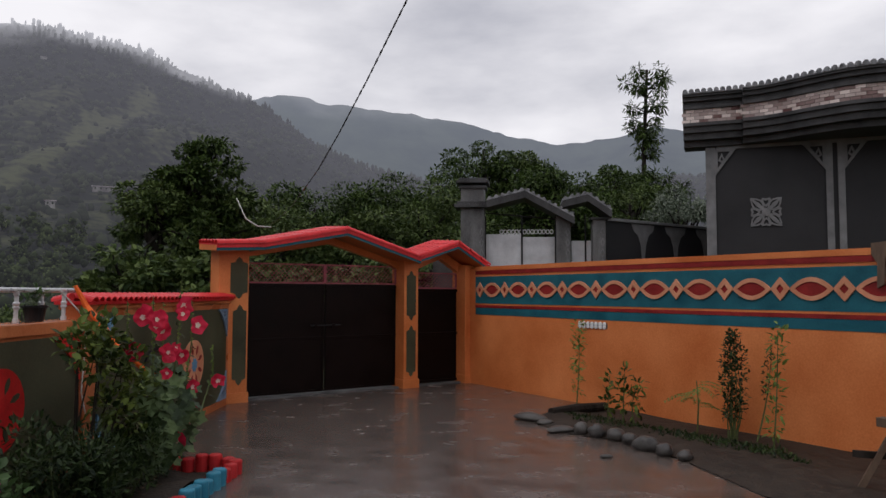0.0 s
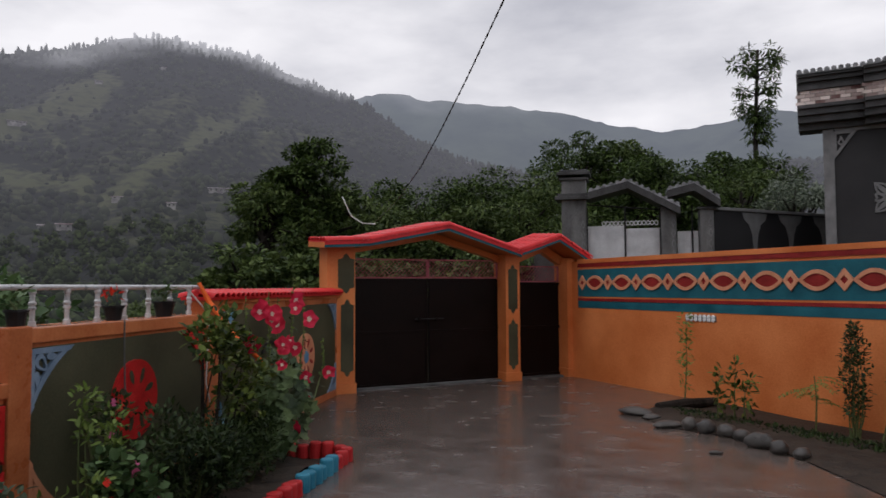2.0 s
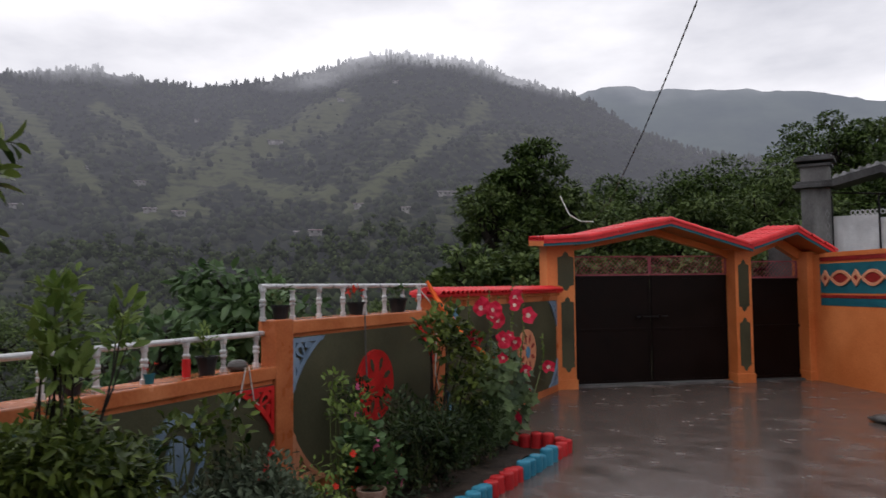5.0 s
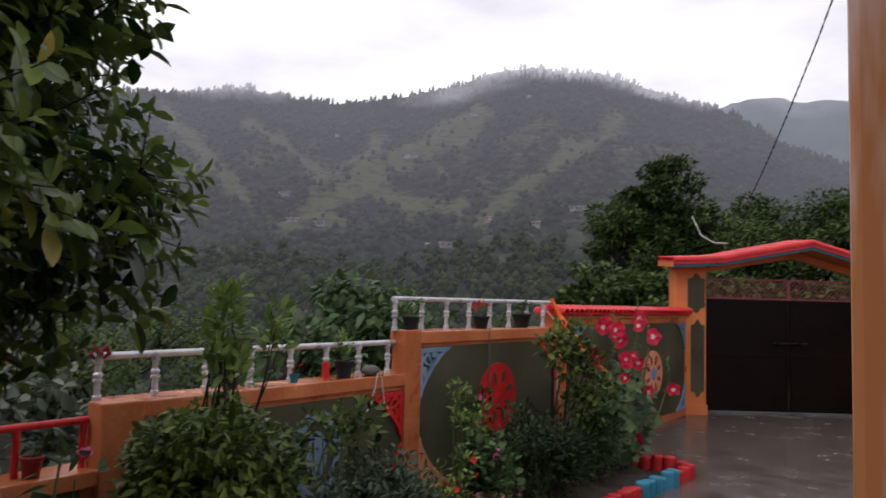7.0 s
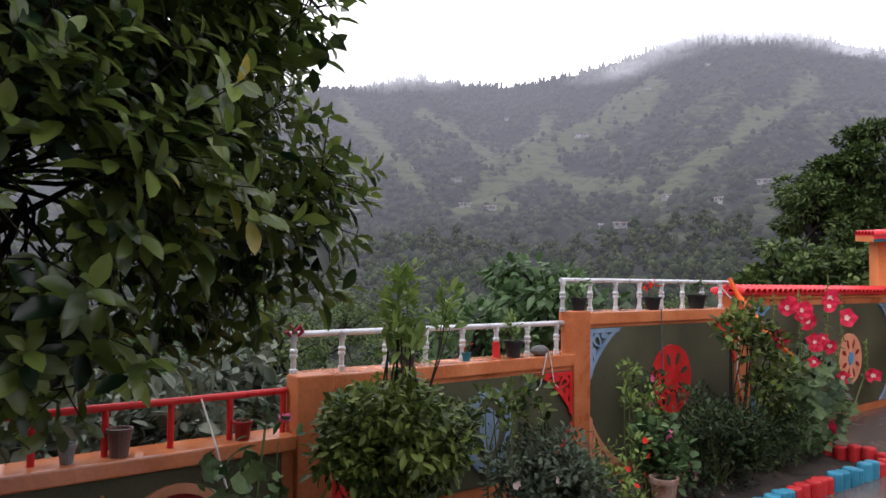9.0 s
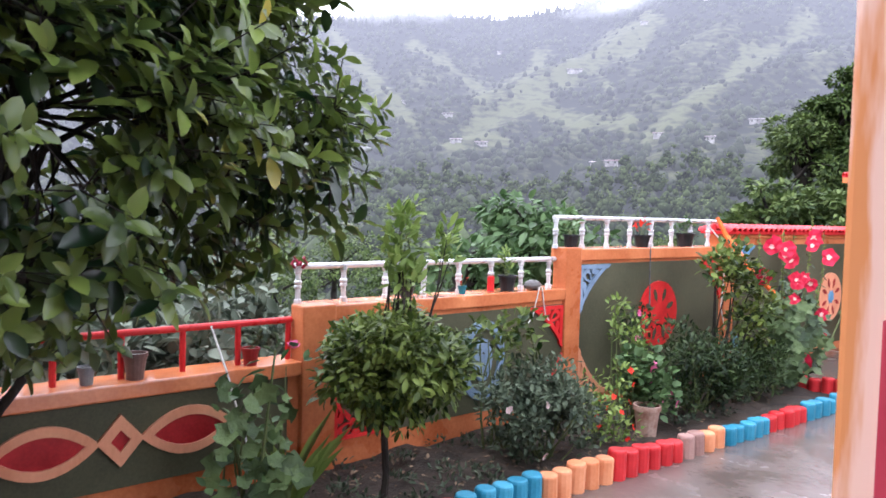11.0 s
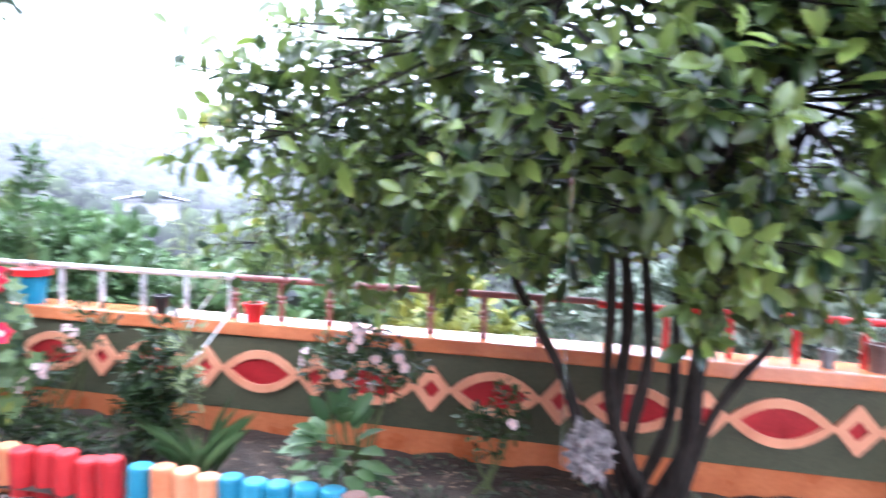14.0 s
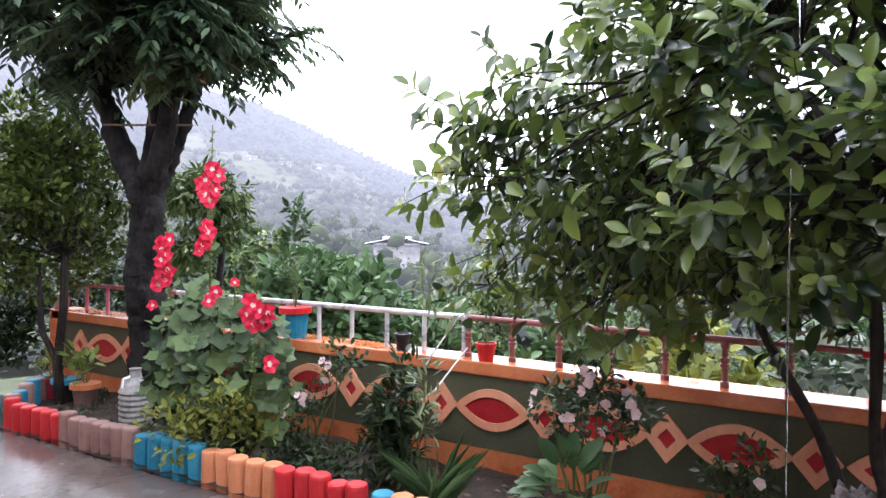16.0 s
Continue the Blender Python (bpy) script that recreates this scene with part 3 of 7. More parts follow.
STEP = 0.345
railing(6.33, 9.08, 1.465, 1.755, M_SILVER, "silver painted pipe railing on the tall garden wall", [6.36 + STEP * 1.06 * i for i in range(8)])
SILVER_RAIL = railing(3.79, 6.36, 1.12, 1.39, M_SILVER, "silver painted pipe railing with turned balusters", [3.82 + 0.352 * i for i in range(8)])
part("painted_sleeve", lathe(bmesh.new(), [(0.029, 0.0), (0.029, 0.12), (0.024, 0.125)], 10), M_PIPERED, SILVER_RAIL, m=pose(0, 3.82 + 0.352 * 5, 0.002))
railing(1.30, 3.775, 0.77, 1.045, M_PIPERED, "bright red pipe railing on the low wall", [3.755 - STEP * i for i in range(7)], False)
railing(-1.05, 1.30, 0.77, 1.06, M_PIPEBROWN, "maroon pipe railing on the low wall", [-1.05 + 0.335 * i for i in range(7)])
railing(-4.10, -1.07, 0.77, 1.06, M_SILVER, "white pipe railing on the low wall", [-1.085 - 0.33 * i for i in range(9)], False)
railing(-5.90, -4.10, 0.77, 1.06, M_PIPEPINK, "pink maroon pipe railing on the low wall", [-5.84 + STEP * i for i in range(5)], False)

# ---- tiles on the end wall ----


def barrel_tile(length, r):
    """A half-round tile, local y along its length."""
    bm = bmesh.new()
    k = 6
    rows = []
    for y, s in ((0, 1.0), (length, 0.9)):
        for rr in (r * s, (r - 0.012) * s):
            rows.append([bm.verts.new((rr * math.cos(math.pi * i / k), y, rr * 0.85 * math.sin(math.pi * i / k))) for i in range(k + 1)])
    o0, i0, o1, i1 = rows
    for i in range(k):
        bm.faces.new((o0[i], o0[i + 1], o1[i + 1], o1[i]))
        bm.faces.new((i0[i + 1], i0[i], i1[i], i1[i + 1]))
        bm.faces.new((o0[i + 1], o0[i], i0[i], i0[i + 1]))
    bmesh.ops.recalc_face_normals(bm, faces=bm.faces)
    return shared(bm, "roof_tile", M_TILE)


TILE_S = barrel_tile(0.20, 0.062)
roofing = boxed((WX - 0.27, 9.06, 1.60), (WX + 0.07, 13.62, 1.635), 0.005)
part("tile_bed", roofing, M_TILE, END)
for i in range(36):
    y = 9.12 + 0.125 * i
    for side in (-1, 1):
        mt = Matrix.Translation((WX - 0.10 + side * 0.195, y, 1.625)) @ Matrix.Rotation(radians(90 * side), 4, "Z") @ Matrix.Rotation(radians(14), 4, "X")
        part("roof_tile", TILE_S, None, END, m=mt)
part("ridge_tile", tube(bmesh.new(), [(WX - 0.10, 9.06, 1.675), (WX - 0.10, 13.62, 1.675)], 0.035, 8), M_TILE, END)

# ---- entrance gate ----
G0 = Vector((-4.9, 13.73, 0))
GU = Vector((0.805, 0.593, 0)).normalized()
GN = Vector((0.593, -0.805, 0)).normalized()
GATE_M = facing(G0, GU, GN)     # local x along the gate, y up, z to the court


def gate_house():
    g = thing("entrance_gate", "orange gateway with red tiled canopy and dark steel leaves", "gate", GATE_M)
    # posts: x range, depth, height
    posts = ((-0.50, -0.02, 2.40), (2.89, 3.20, 2.32), (4.28, 4.62, 2.26))
    for x0, x1, h in posts:
        p = part("gate_post", boxed((x0, -0.05, -0.42), (x1, h, 0.0), 0.015), M_ORANGE, g)
        part("plinth", boxed((x0 - 0.02, -0.02, -0.44), (x1 + 0.02, 0.16, 0.02), 0.01), M_ORANGE, p)
    # painted pointed panels on the posts
    def panel(x, z0, z1, w, material):
        w2, n = w / 2, 0.10
        pts = [(x - w2, z0 + n), (x - w2 * 0.45, z0 + n * 0.8), (x - w2 * 0.3, z0 + n * 0.35), (x, z0), (x + w2 * 0.3, z0 + n * 0.35), (x + w2 * 0.45, z0 + n * 0.8), (x + w2, z0 + n),
               (x + w2, z1 - n), (x + w2 * 0.45, z1 - n * 0.8), (x + w2 * 0.3, z1 - n * 0.35), (x, z1), (x - w2 * 0.3, z1 - n * 0.35), (x - w2 * 0.45, z1 - n * 0.8), (x - w2, z1 - n)]
        part("painted_panel", plate(bmesh.new(), pts, 0.006), material, g)
    panel(-0.18, 1.62, 2.28, 0.28, M_OLIVE)
    panel(-0.16, 0.27, 1.53, 0.22, M_OLIVE)
    panel(3.045, 1.22, 2.13, 0.20, M_OLIVE)
    panel(3.045, 0.20, 1.13, 0.20, M_OLIVE)
    panel(4.46, 1.25, 2.05, 0.13, M_TEAL)
    # leaves
    for x0, x1 in ((0.0, 1.435), (1.45, 2.88)):
        leaf = part("gate_leaf", boxed((x0, 0.04, -0.30), (x1, 1.87, -0.27), 0.004), M_GATE, g, "dark brown sheet steel leaf")
        for z in (0.06, 0.95, 1.83):
            part("rail_bar", boxed((x0, z - 0.02, -0.268), (x1, z + 0.02, -0.258), 0.003), M_GATE, leaf)
        for x in (x0 + 0.03, x1 - 0.03):
            part("stile_bar", boxed((x - 0.012, 0.05, -0.268), (x + 0.012, 1.86, -0.260), 0.003), M_GATE, leaf)
    lk = part("slide_bolt", tube(bmesh.new(), [(1.15, 1.16, -0.20), (1.72, 1.165, -0.20)], 0.011, 8), M_BLACKIRON, g)
    part("bolt_guide", boxed((1.22, 1.13, -0.24), (1.27, 1.19, -0.185), 0.003), M_GATE, lk)
    part("bolt_guide", boxed((1.55, 1.13, -0.24), (1.60, 1.19, -0.185), 0.003), M_GATE, lk)
    leaf = part("wicket_leaf", boxed((3.21, 0.04, -0.30), (4.27, 1.80, -0.27), 0.004), M_GATE, g, "dark brown steel wicket leaf")
    for z in (0.06, 0.95, 1.77):
        part("rail_bar", boxed((3.21, z - 0.025, -0.268), (4.27, z + 0.025, -0.235), 0.003), M_GATE, leaf)
    # diamond mesh above the leaves
    for x0, x1, z0, z1 in ((0.0, 1.43, 1.885, 2.20), (1.455, 2.88, 1.885, 2.20), (3.21, 4.27, 1.815, 2.10)):
        bm = bmesh.new()
        for z in (z0, z1):
            box(bm, (x0, z - 0.012, -0.30), (x1, z + 0.012, -0.275))
        for x in (x0, x1):
            box(bm, (x - 0.014, z0, -0.302), (x + 0.014, z1, -0.273))
        h = z1 - z0
        k = -h
        while k < x1 - x0:
            for sgn in (1, -1):
                a = max(0.0, k), min(x1 - x0, k + h)
                za, zb = (a[0] - k), (a[1] - k)
                if sgn < 0:
                    za, zb = h - za, h - zb
                tube(bm, [(x0 + a[0], z0 + za, -0.288 - 0.003 * sgn), (x0 + a[1], z0 + zb, -0.288 - 0.003 * sgn)], 0.0055, 4, False)
            k += 0.075
        part("mesh_screen", bm, M_PINKMESH, g, "pink painted diamond mesh screen")
    # canopy: folded slab over the posts
    def canopy(prof, z_front, z_back, name):
        t, rise = 0.085, 0.07
        bm = plate(bmesh.new(), prof + [(x, z - t) for x, z in prof[::-1]], z_front - z_back, z_back)
        for v in bm.verts:
            v.co.y += rise * (z_front - v.co.z)
        c = part(name, bm, M_ORANGE, g)
        bm = plate(bmesh.new(), [(x, z + 0.02) for x, z in prof] + [(x, z) for x, z in prof[::-1]], z_front - z_back, z_back)
        for v in bm.verts:
            v.co.y += rise * (z_front - v.co.z)
        part("tile_bed", bm, M_TILE, c)
        fascia = prof + [(x, z - 0.055) for x, z in prof[::-1]]
        part("red_fascia", plate(bmesh.new(), [(x, z + 0.015) for x, z in fascia], 0.03, z_front), M_TILE, c)
        part("teal_stripe", plate(bmesh.new(), [(x, z - 0.042) for x, z in prof] + [(x, z - 0.082) for x, z in prof[::-1]], 0.015, z_front), M_TEAL, c)
        # tiles down each slope
        me = barrel_tile(0.25, 0.076)
        for (xa, za), (xb, zb) in zip(prof, prof[1:]):
            ln = math.hypot(xb - xa, zb - za)
            steps = max(1, int(ln / 0.22))
            ang = math.atan2(zb - za, xb - xa)
            down = ang < 0
            for i in range(steps):
                f = (i + 0.5) / steps
                for k in range(6):
                    zz = z_back + 0.06 + k * 0.152
                    px, pz = xa + (xb - xa) * f, za + (zb - za) * f
                    mt = Matrix.Translation((px - math.cos(ang) * 0.13, pz - math.sin(ang) * 0.13 + 0.02 + rise * (z_front - zz), zz)) @ Matrix.Rotation(ang, 4, "Z") @ Matrix(((0, 1, 0, 0), (0, 0, 1, 0), (1, 0, 0, 0), (0, 0, 0, 1)))
                    part("roof_tile", me, None, c, m=mt)
        return c
    canopy([(-0.66, 2.43), (0.10, 2.47), (1.54, 2.76), (3.02, 2.33)], 0.34, -0.50, "canopy")
    canopy([(2.98, 2.35), (3.22, 2.42), (3.86, 2.63), (4.62, 2.22)], 0.34, -0.50, "wicket_canopy")
    part("gable_web", plate(bmesh.new(), [(-0.10, 2.28), (-0.10, 2.37), (0.1, 2.39), (1.54, 2.68), (2.95, 2.27), (2.95, 2.12), (2.72, 2.24), (1.52, 2.57), (0.16, 2.32)], 0.14, -0.36), M_ORANGE, g)
    part("gable_web", plate(bmesh.new(), [(3.1, 2.16), (3.22, 2.33), (3.86, 2.55), (4.4, 2.25), (4.4, 2.05), (4.2, 2.18), (3.86, 2.38), (3.3, 2.16)], 0.14, -0.36), M_ORANGE, g)
    part("end_block", boxed((4.34, 2.2, -0.5), (4.62, 2.62, -0.3), 0.01), M_DARKRED, g)
    part("threshold", boxed((-0.1, -0.03, -0.42), (4.3, 0.025, -0.12), 0.008), M_GREYCEM, g, "worn cement threshold")
    return g


gate_house()

# ---- boundary wall beside the court ----
R0 = Vector((-1.25, 16.17, 0))
RU = Vector((0.5585, -0.8295, 0)).normalized()
RN = Vector((-0.8295, -0.5585, 0)).normalized()
RM = facing(R0, RU, RN)
RL = 11.0
side = part("wall_5", boxed((-0.35, -0.4, -0.24), (RL, 2.19, 0.0), 0.008), M_ORANGE, m=RM)
tagged(side, "orange courtyard wall with teal and red painted frieze", "wall", kind="structure")


def band(z0, z1, material, proud, name):
    part(name, boxed((0.0, z0, -0.02), (RL, z1, proud), 0.001), material, side)


band(2.150, 2.222, M_ORANGE, 0.016, "top_band")
band(2.076, 2.146, M_DARKRED, 0.012, "red_stripe")
band(1.53, 2.035, M_TEAL, 0.006, "teal_frieze")
band(1.45, 1.50, M_DARKRED, 0.012, "red_stripe")
band(1.318, 1.448, M_TEAL, 0.006, "teal_stripe")
band(2.195, 2.225, M_ORANGE, 0.0, "coping")
eye_motifs(side, Matrix.Translation((0, 1.785, 0.006)), [0.1585 + 0.7615 * i for i in range(14)], [0.5393 + 0.7615 * i for i in range(14)], 0.265, 0.135, (0.125, 0.14), M_DARKRED)
vent = part("vent_block", boxed((2.80, 1.19, -0.01), (3.42, 1.275, 0.008)), M_GREYCEM, side)
me_h = shared(lathe(bmesh.new(), [(0.030, 0), (0.036, 0.006), (0.028, 0.02), (0.012, 0.024)], 10), "vent_stud", M_WHITE)
for i in range(14):
    part("vent_stud", me_h, None, side, m=Matrix.Translation((2.84 + 0.088 * (i // 2), 1.255 - 0.045 * (i % 2), 0.006)))

# ---- veranda round the camera ----
col = thing("veranda_column", "square orange veranda column with brushed peeling paint", "column", pose(-1.20, 2.37, 0))
part("shaft", boxed((-0.156, -0.16, 0), (0.16, 0.16, 3.1), 0.008), M_COLUMN, col)
part("inset_panel", boxed((-0.115, -0.166, 0.25), (0.12, -0.158, 1.64), 0.002), M_CRIMSON, col, "crimson painted inset")
# added roof, out of view: darkens the column and feeds the water thread
ver = part("unseen_roof", boxed((-1.55, -8.0, 3.1), (5.0, 2.55, 3.3), 0.01), M_WHITE)
tagged(ver, "plain unseen roof slab added over the camera to shade the veranda", "roof", kind="structure")
# added wall, out of view: closes the place; white to bounce light
hw = part("wall_6", boxed((2.6, -8.0, 0), (2.85, 2.5, 3.1)), M_WHITE)
tagged(hw, "plain unseen white wall added behind the veranda", "wall", kind="structure")
hw = part("wall_7", boxed((-4.0, -9.2, 0), (5.0, -8.9, 3.1)), M_PEACH)
tagged(hw, "plain courtyard end wall", "wall", kind="structure")

# ---- distance: hills, woods, village ----
EYE = Vector((-1.2, 1.6, 1.7))


def polar(b, d, z=None):
    """A place at bearing b (degrees, leftwards from north) and distance d."""
    p = (EYE.x - d * math.sin(radians(b)), EYE.y + d * math.cos(radians(b)))
    return (*p, terrain_height(*p) if z is None else z)


RIDGE_B = [-45, -20, -8, 0, 7.4, 10.9, 14.4, 17, 20.7, 24.3, 29, 32.5, 35, 38, 42, 45.5, 49, 52, 56, 65, 80, 95, 110, 120, 126, 130, 136, 145, 160, 180]
RIDGE_E = [8.5, 9, 8.4, 8.2, 10.0, 11.5, 13.7, 14.9, 16.2, 17.3, 18.1, 17.7, 17.0, 16.1, 15.4, 14.8, 15.1, 15.5, 14.8, 14, 11, 8, 4.2, 2.4, 4.5, 6.5, 9.0, 11, 12, 12]


def spur(b, r):
    """Diagonal spurs and gullies of the hillside, -1 to 1."""
    return noise.fractal((b * 0.105 + r * 0.0052, r * 0.0021, 3.1), 0.9, 2.0, 3) * 0.9


# open spurs on the far slope: bearing and elevation of both ends, half width in degrees
SPURS = [((34.0, 14.2), (48.6, 5.8), 1.1), ((23.5, 13.9), (33.9, 6.8), 0.9), ((41.3, 12.6), (46.5, 8.6), 0.7), ((52.0, 12.8), (45.1, 9.0), 0.7), ((42.8, 8.4), (35.5, 7.4), 1.0), ((49.5, 6.2), (44.5, 6.4), 0.7),
         ((27.0, 12.4), (29.3, 9.6), 0.6), ((58.0, 13.0), (52.5, 7.5), 0.9), ((63.0, 12.0), (70.0, 5.0), 1.0), ((38.5, 11.8), (36.5, 9.5), 0.5), ((141.0, 6.5), (133.5, 2.8), 0.9)]


def grassy(b, r):
    """How open the slope is: 1 grass and terraces, 0 woods."""
    k = max(0.001, min(1.0, (r - 110) / 1040))
    el = -7 + (float(np.interp(b, RIDGE_B, RIDGE_E)) + 7) * k ** 0.72
    wob = 0.9 * noise.noise((b * 0.5, el * 0.7, 4.1)) + 0.5 * noise.noise((b * 1.7, el * 2.1, 9.2))
    near = 9.0
    for (b0, e0), (b1, e1), w in SPURS:
        ub, ue = (b1 - b0) * 0.9, e1 - e0
        f = max(0.0, min(1.0, ((b - b0) * 0.9 * ub + (el - e0) * ue) / (ub * ub + ue * ue)))
        near = min(near, math.hypot((b - b0) * 0.9 - ub * f, el - e0 - ue * f) / w)
    band = 1.25 - near + 0.8 * wob
    f = 0.45 * spur(b, r) + 0.45 * noise.noise((b * 0.55, r * 0.011, 7.3)) + 0.25 * noise.noise((b * 1.6, r * 0.03, 2.3)) - 0.9 * max(0.0, k - 0.72) / 0.28 - 0.7 * max(0.0, 0.30 - k) / 0.3
    return max(0.0, min(1.0, 0.5 + f * 1.6 - 0.15, 1.0) * 0.75, min(1.0, band))


def hill_height(b, r):
    """Height of the far hillside at a bearing and distance."""
    x, y = -r * math.sin(radians(b)), r * math.cos(radians(b))
    top = float(np.interp(b, RIDGE_B, RIDGE_E))
    k = max(0.0, (r - 110) / 1040)
    q = min(1.0, k)
    el = -7 + (top + 7) * q ** 0.72 + spur(b, r) * 7.0 * q * (1 - q) + 0.35 * noise.fractal((x * 0.012, y * 0.012, 0.3), 0.8, 2.1, 4) * min(1.0, k * 2)
    z = 1.7 + r * math.tan(radians(el))
    f = grassy(b, r) * (1 if 0.25 < k < 0.75 else 0)
    if f > 0.4:
        step = 6.0
        p = z / step
        z = z + (step * (math.floor(p) + min(1.0, (p - math.floor(p)) * 3.0)) - z) * min(1.0, (f - 0.4) * 2)
    if k > 1:
        z -= (r - 1150) * 0.35
    return x, y, z


def haze_painted(name, dark, light, scale, haze=(0.48, 0.49, 0.58), reach=4500.0, cloud_glow=(295.0, 405.0), island=0.0, patch=None, damp=0.04):
    """Hillside surface with the air painted on: haze as emission growing with distance, cloud as glow at the top."""
    m = bpy.data.materials.new(name)
    m.use_nodes = True
    nt = m.node_tree
    bs = nt.nodes["Principled BSDF"]
    bs.inputs["Roughness"].default_value, bs.inputs["Specular IOR Level"].default_value = 0.9, 0.1
    geo = nt.nodes.new("ShaderNodeNewGeometry")
    no = nt.nodes.new("ShaderNodeTexNoise")
    no.inputs["Scale"].default_value, no.inputs["Detail"].default_value, no.inputs["Roughness"].default_value = scale, 9, 0.62
    link(nt, geo.outputs["Position"], no.inputs["Vector"])
    fac = no.outputs["Fac"]
    if island:
        ad = nt.nodes.new("ShaderNodeMath")
        ad.operation = "MULTIPLY_ADD"
        ad.inputs[1].default_value = island
        link(nt, geo.outputs["Random Per Island"], ad.inputs[0])
        link(nt, fac, ad.inputs[2])
        fac = ad.outputs[0]
    ramp = nt.nodes.new("ShaderNodeValToRGB")
    e = ramp.color_ramp.elements
    e[0].position, e[0].color, e[1].position, e[1].color = 0.38, (*dark, 1), 0.66 + island * 0.6, (*light, 1)
    if patch:
        at = nt.nodes.new("ShaderNodeAttribute")
        at.attribute_name = patch
        mxp = nt.nodes.new("ShaderNodeMath")
        mxp.operation = "MULTIPLY_ADD"
        mxp.inputs[1].default_value = 0.42
        link(nt, at.outputs["Fac"], mxp.inputs[0])
        sub = nt.nodes.new("ShaderNodeMath")
        sub.operation = "SUBTRACT"
        sub.inputs[1].default_value = 0.21
        link(nt, fac, sub.inputs[0])
        link(nt, sub.outputs[0], mxp.inputs[2])
        # terrace steps along the slope
        wv = nt.nodes.new("ShaderNodeTexWave")
        wv.bands_direction = "Z"
        wv.inputs["Scale"].default_value, wv.inputs["Distortion"].default_value = 0.040, 7.0
        wv.inputs["Detail"].default_value, wv.inputs["Detail Scale"].default_value = 4.0, 0.9
        link(nt, geo.outputs["Position"], wv.inputs["Vector"])
        st_ = nt.nodes.new("ShaderNodeMath")
        st_.operation = "MULTIPLY_ADD"
        st_.inputs[1].default_value = -0.10
        link(nt, wv.outputs["Fac"], st_.inputs[0])
        link(nt, mxp.outputs[0], st_.inputs[2])
        fac = st_.outputs[0]
    link(nt, fac, ramp.inputs["Fac"])
    link(nt, ramp.outputs["Color"], bs.inputs["Base Color"])
    # painted haze: emission mixed in by distance and towards the south
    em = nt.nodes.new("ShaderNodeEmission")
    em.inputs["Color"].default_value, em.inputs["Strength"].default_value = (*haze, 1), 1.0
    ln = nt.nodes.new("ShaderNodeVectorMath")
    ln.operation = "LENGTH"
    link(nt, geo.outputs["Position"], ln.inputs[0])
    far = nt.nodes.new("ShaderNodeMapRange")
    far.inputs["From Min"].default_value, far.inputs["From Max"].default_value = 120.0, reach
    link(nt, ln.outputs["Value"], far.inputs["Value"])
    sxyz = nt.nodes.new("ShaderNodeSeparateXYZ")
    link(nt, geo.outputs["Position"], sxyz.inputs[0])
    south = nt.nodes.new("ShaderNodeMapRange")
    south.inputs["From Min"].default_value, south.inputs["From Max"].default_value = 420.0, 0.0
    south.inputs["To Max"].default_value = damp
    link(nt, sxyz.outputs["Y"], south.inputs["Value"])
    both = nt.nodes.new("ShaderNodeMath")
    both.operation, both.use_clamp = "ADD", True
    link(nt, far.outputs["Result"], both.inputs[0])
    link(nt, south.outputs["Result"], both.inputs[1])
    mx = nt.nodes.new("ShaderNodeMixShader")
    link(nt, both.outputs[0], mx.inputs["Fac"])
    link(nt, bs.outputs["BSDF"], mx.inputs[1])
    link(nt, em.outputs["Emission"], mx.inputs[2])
    # painted cloud: pale glow mixed in over a noisy height band
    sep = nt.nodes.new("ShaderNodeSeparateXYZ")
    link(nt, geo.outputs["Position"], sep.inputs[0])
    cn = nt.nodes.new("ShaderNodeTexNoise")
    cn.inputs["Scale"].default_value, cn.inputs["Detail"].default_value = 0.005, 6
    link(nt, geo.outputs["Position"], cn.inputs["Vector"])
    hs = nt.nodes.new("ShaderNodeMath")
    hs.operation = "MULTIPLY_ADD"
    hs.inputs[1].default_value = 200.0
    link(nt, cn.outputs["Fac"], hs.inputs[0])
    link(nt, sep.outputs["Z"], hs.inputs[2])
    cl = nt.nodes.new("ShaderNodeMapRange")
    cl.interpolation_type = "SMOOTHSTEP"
    cl.inputs["From Min"].default_value, cl.inputs["From Max"].default_value = cloud_glow[0] + 100, cloud_glow[1] + 100
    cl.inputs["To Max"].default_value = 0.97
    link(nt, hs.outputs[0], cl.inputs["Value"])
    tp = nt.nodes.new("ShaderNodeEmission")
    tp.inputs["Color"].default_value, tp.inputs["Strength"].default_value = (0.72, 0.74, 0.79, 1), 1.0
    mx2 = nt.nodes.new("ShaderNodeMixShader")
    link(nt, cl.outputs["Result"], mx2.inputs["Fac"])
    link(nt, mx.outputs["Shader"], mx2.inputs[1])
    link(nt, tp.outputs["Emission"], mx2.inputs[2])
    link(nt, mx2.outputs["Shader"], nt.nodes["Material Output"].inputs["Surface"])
    return m


# far slope, trees and ridge with haze and cloud glow painted on
M_HILL = haze_painted("haze_painted_hillside", (0.006, 0.009, 0.005), (0.056, 0.062, 0.028), 0.09, patch="cover")
M_HILLTREE = haze_painted("hillside_tree", (0.006, 0.010, 0.006), (0.034, 0.043, 0.021), 0.05, island=0.4)
M_FARRIDGE = haze_painted("haze_painted_ridge", (0.03, 0.04, 0.03), (0.07, 0.085, 0.06), 0.006, haze=(0.36, 0.40, 0.49), reach=5200.0, cloud_glow=(540.0, 860.0))


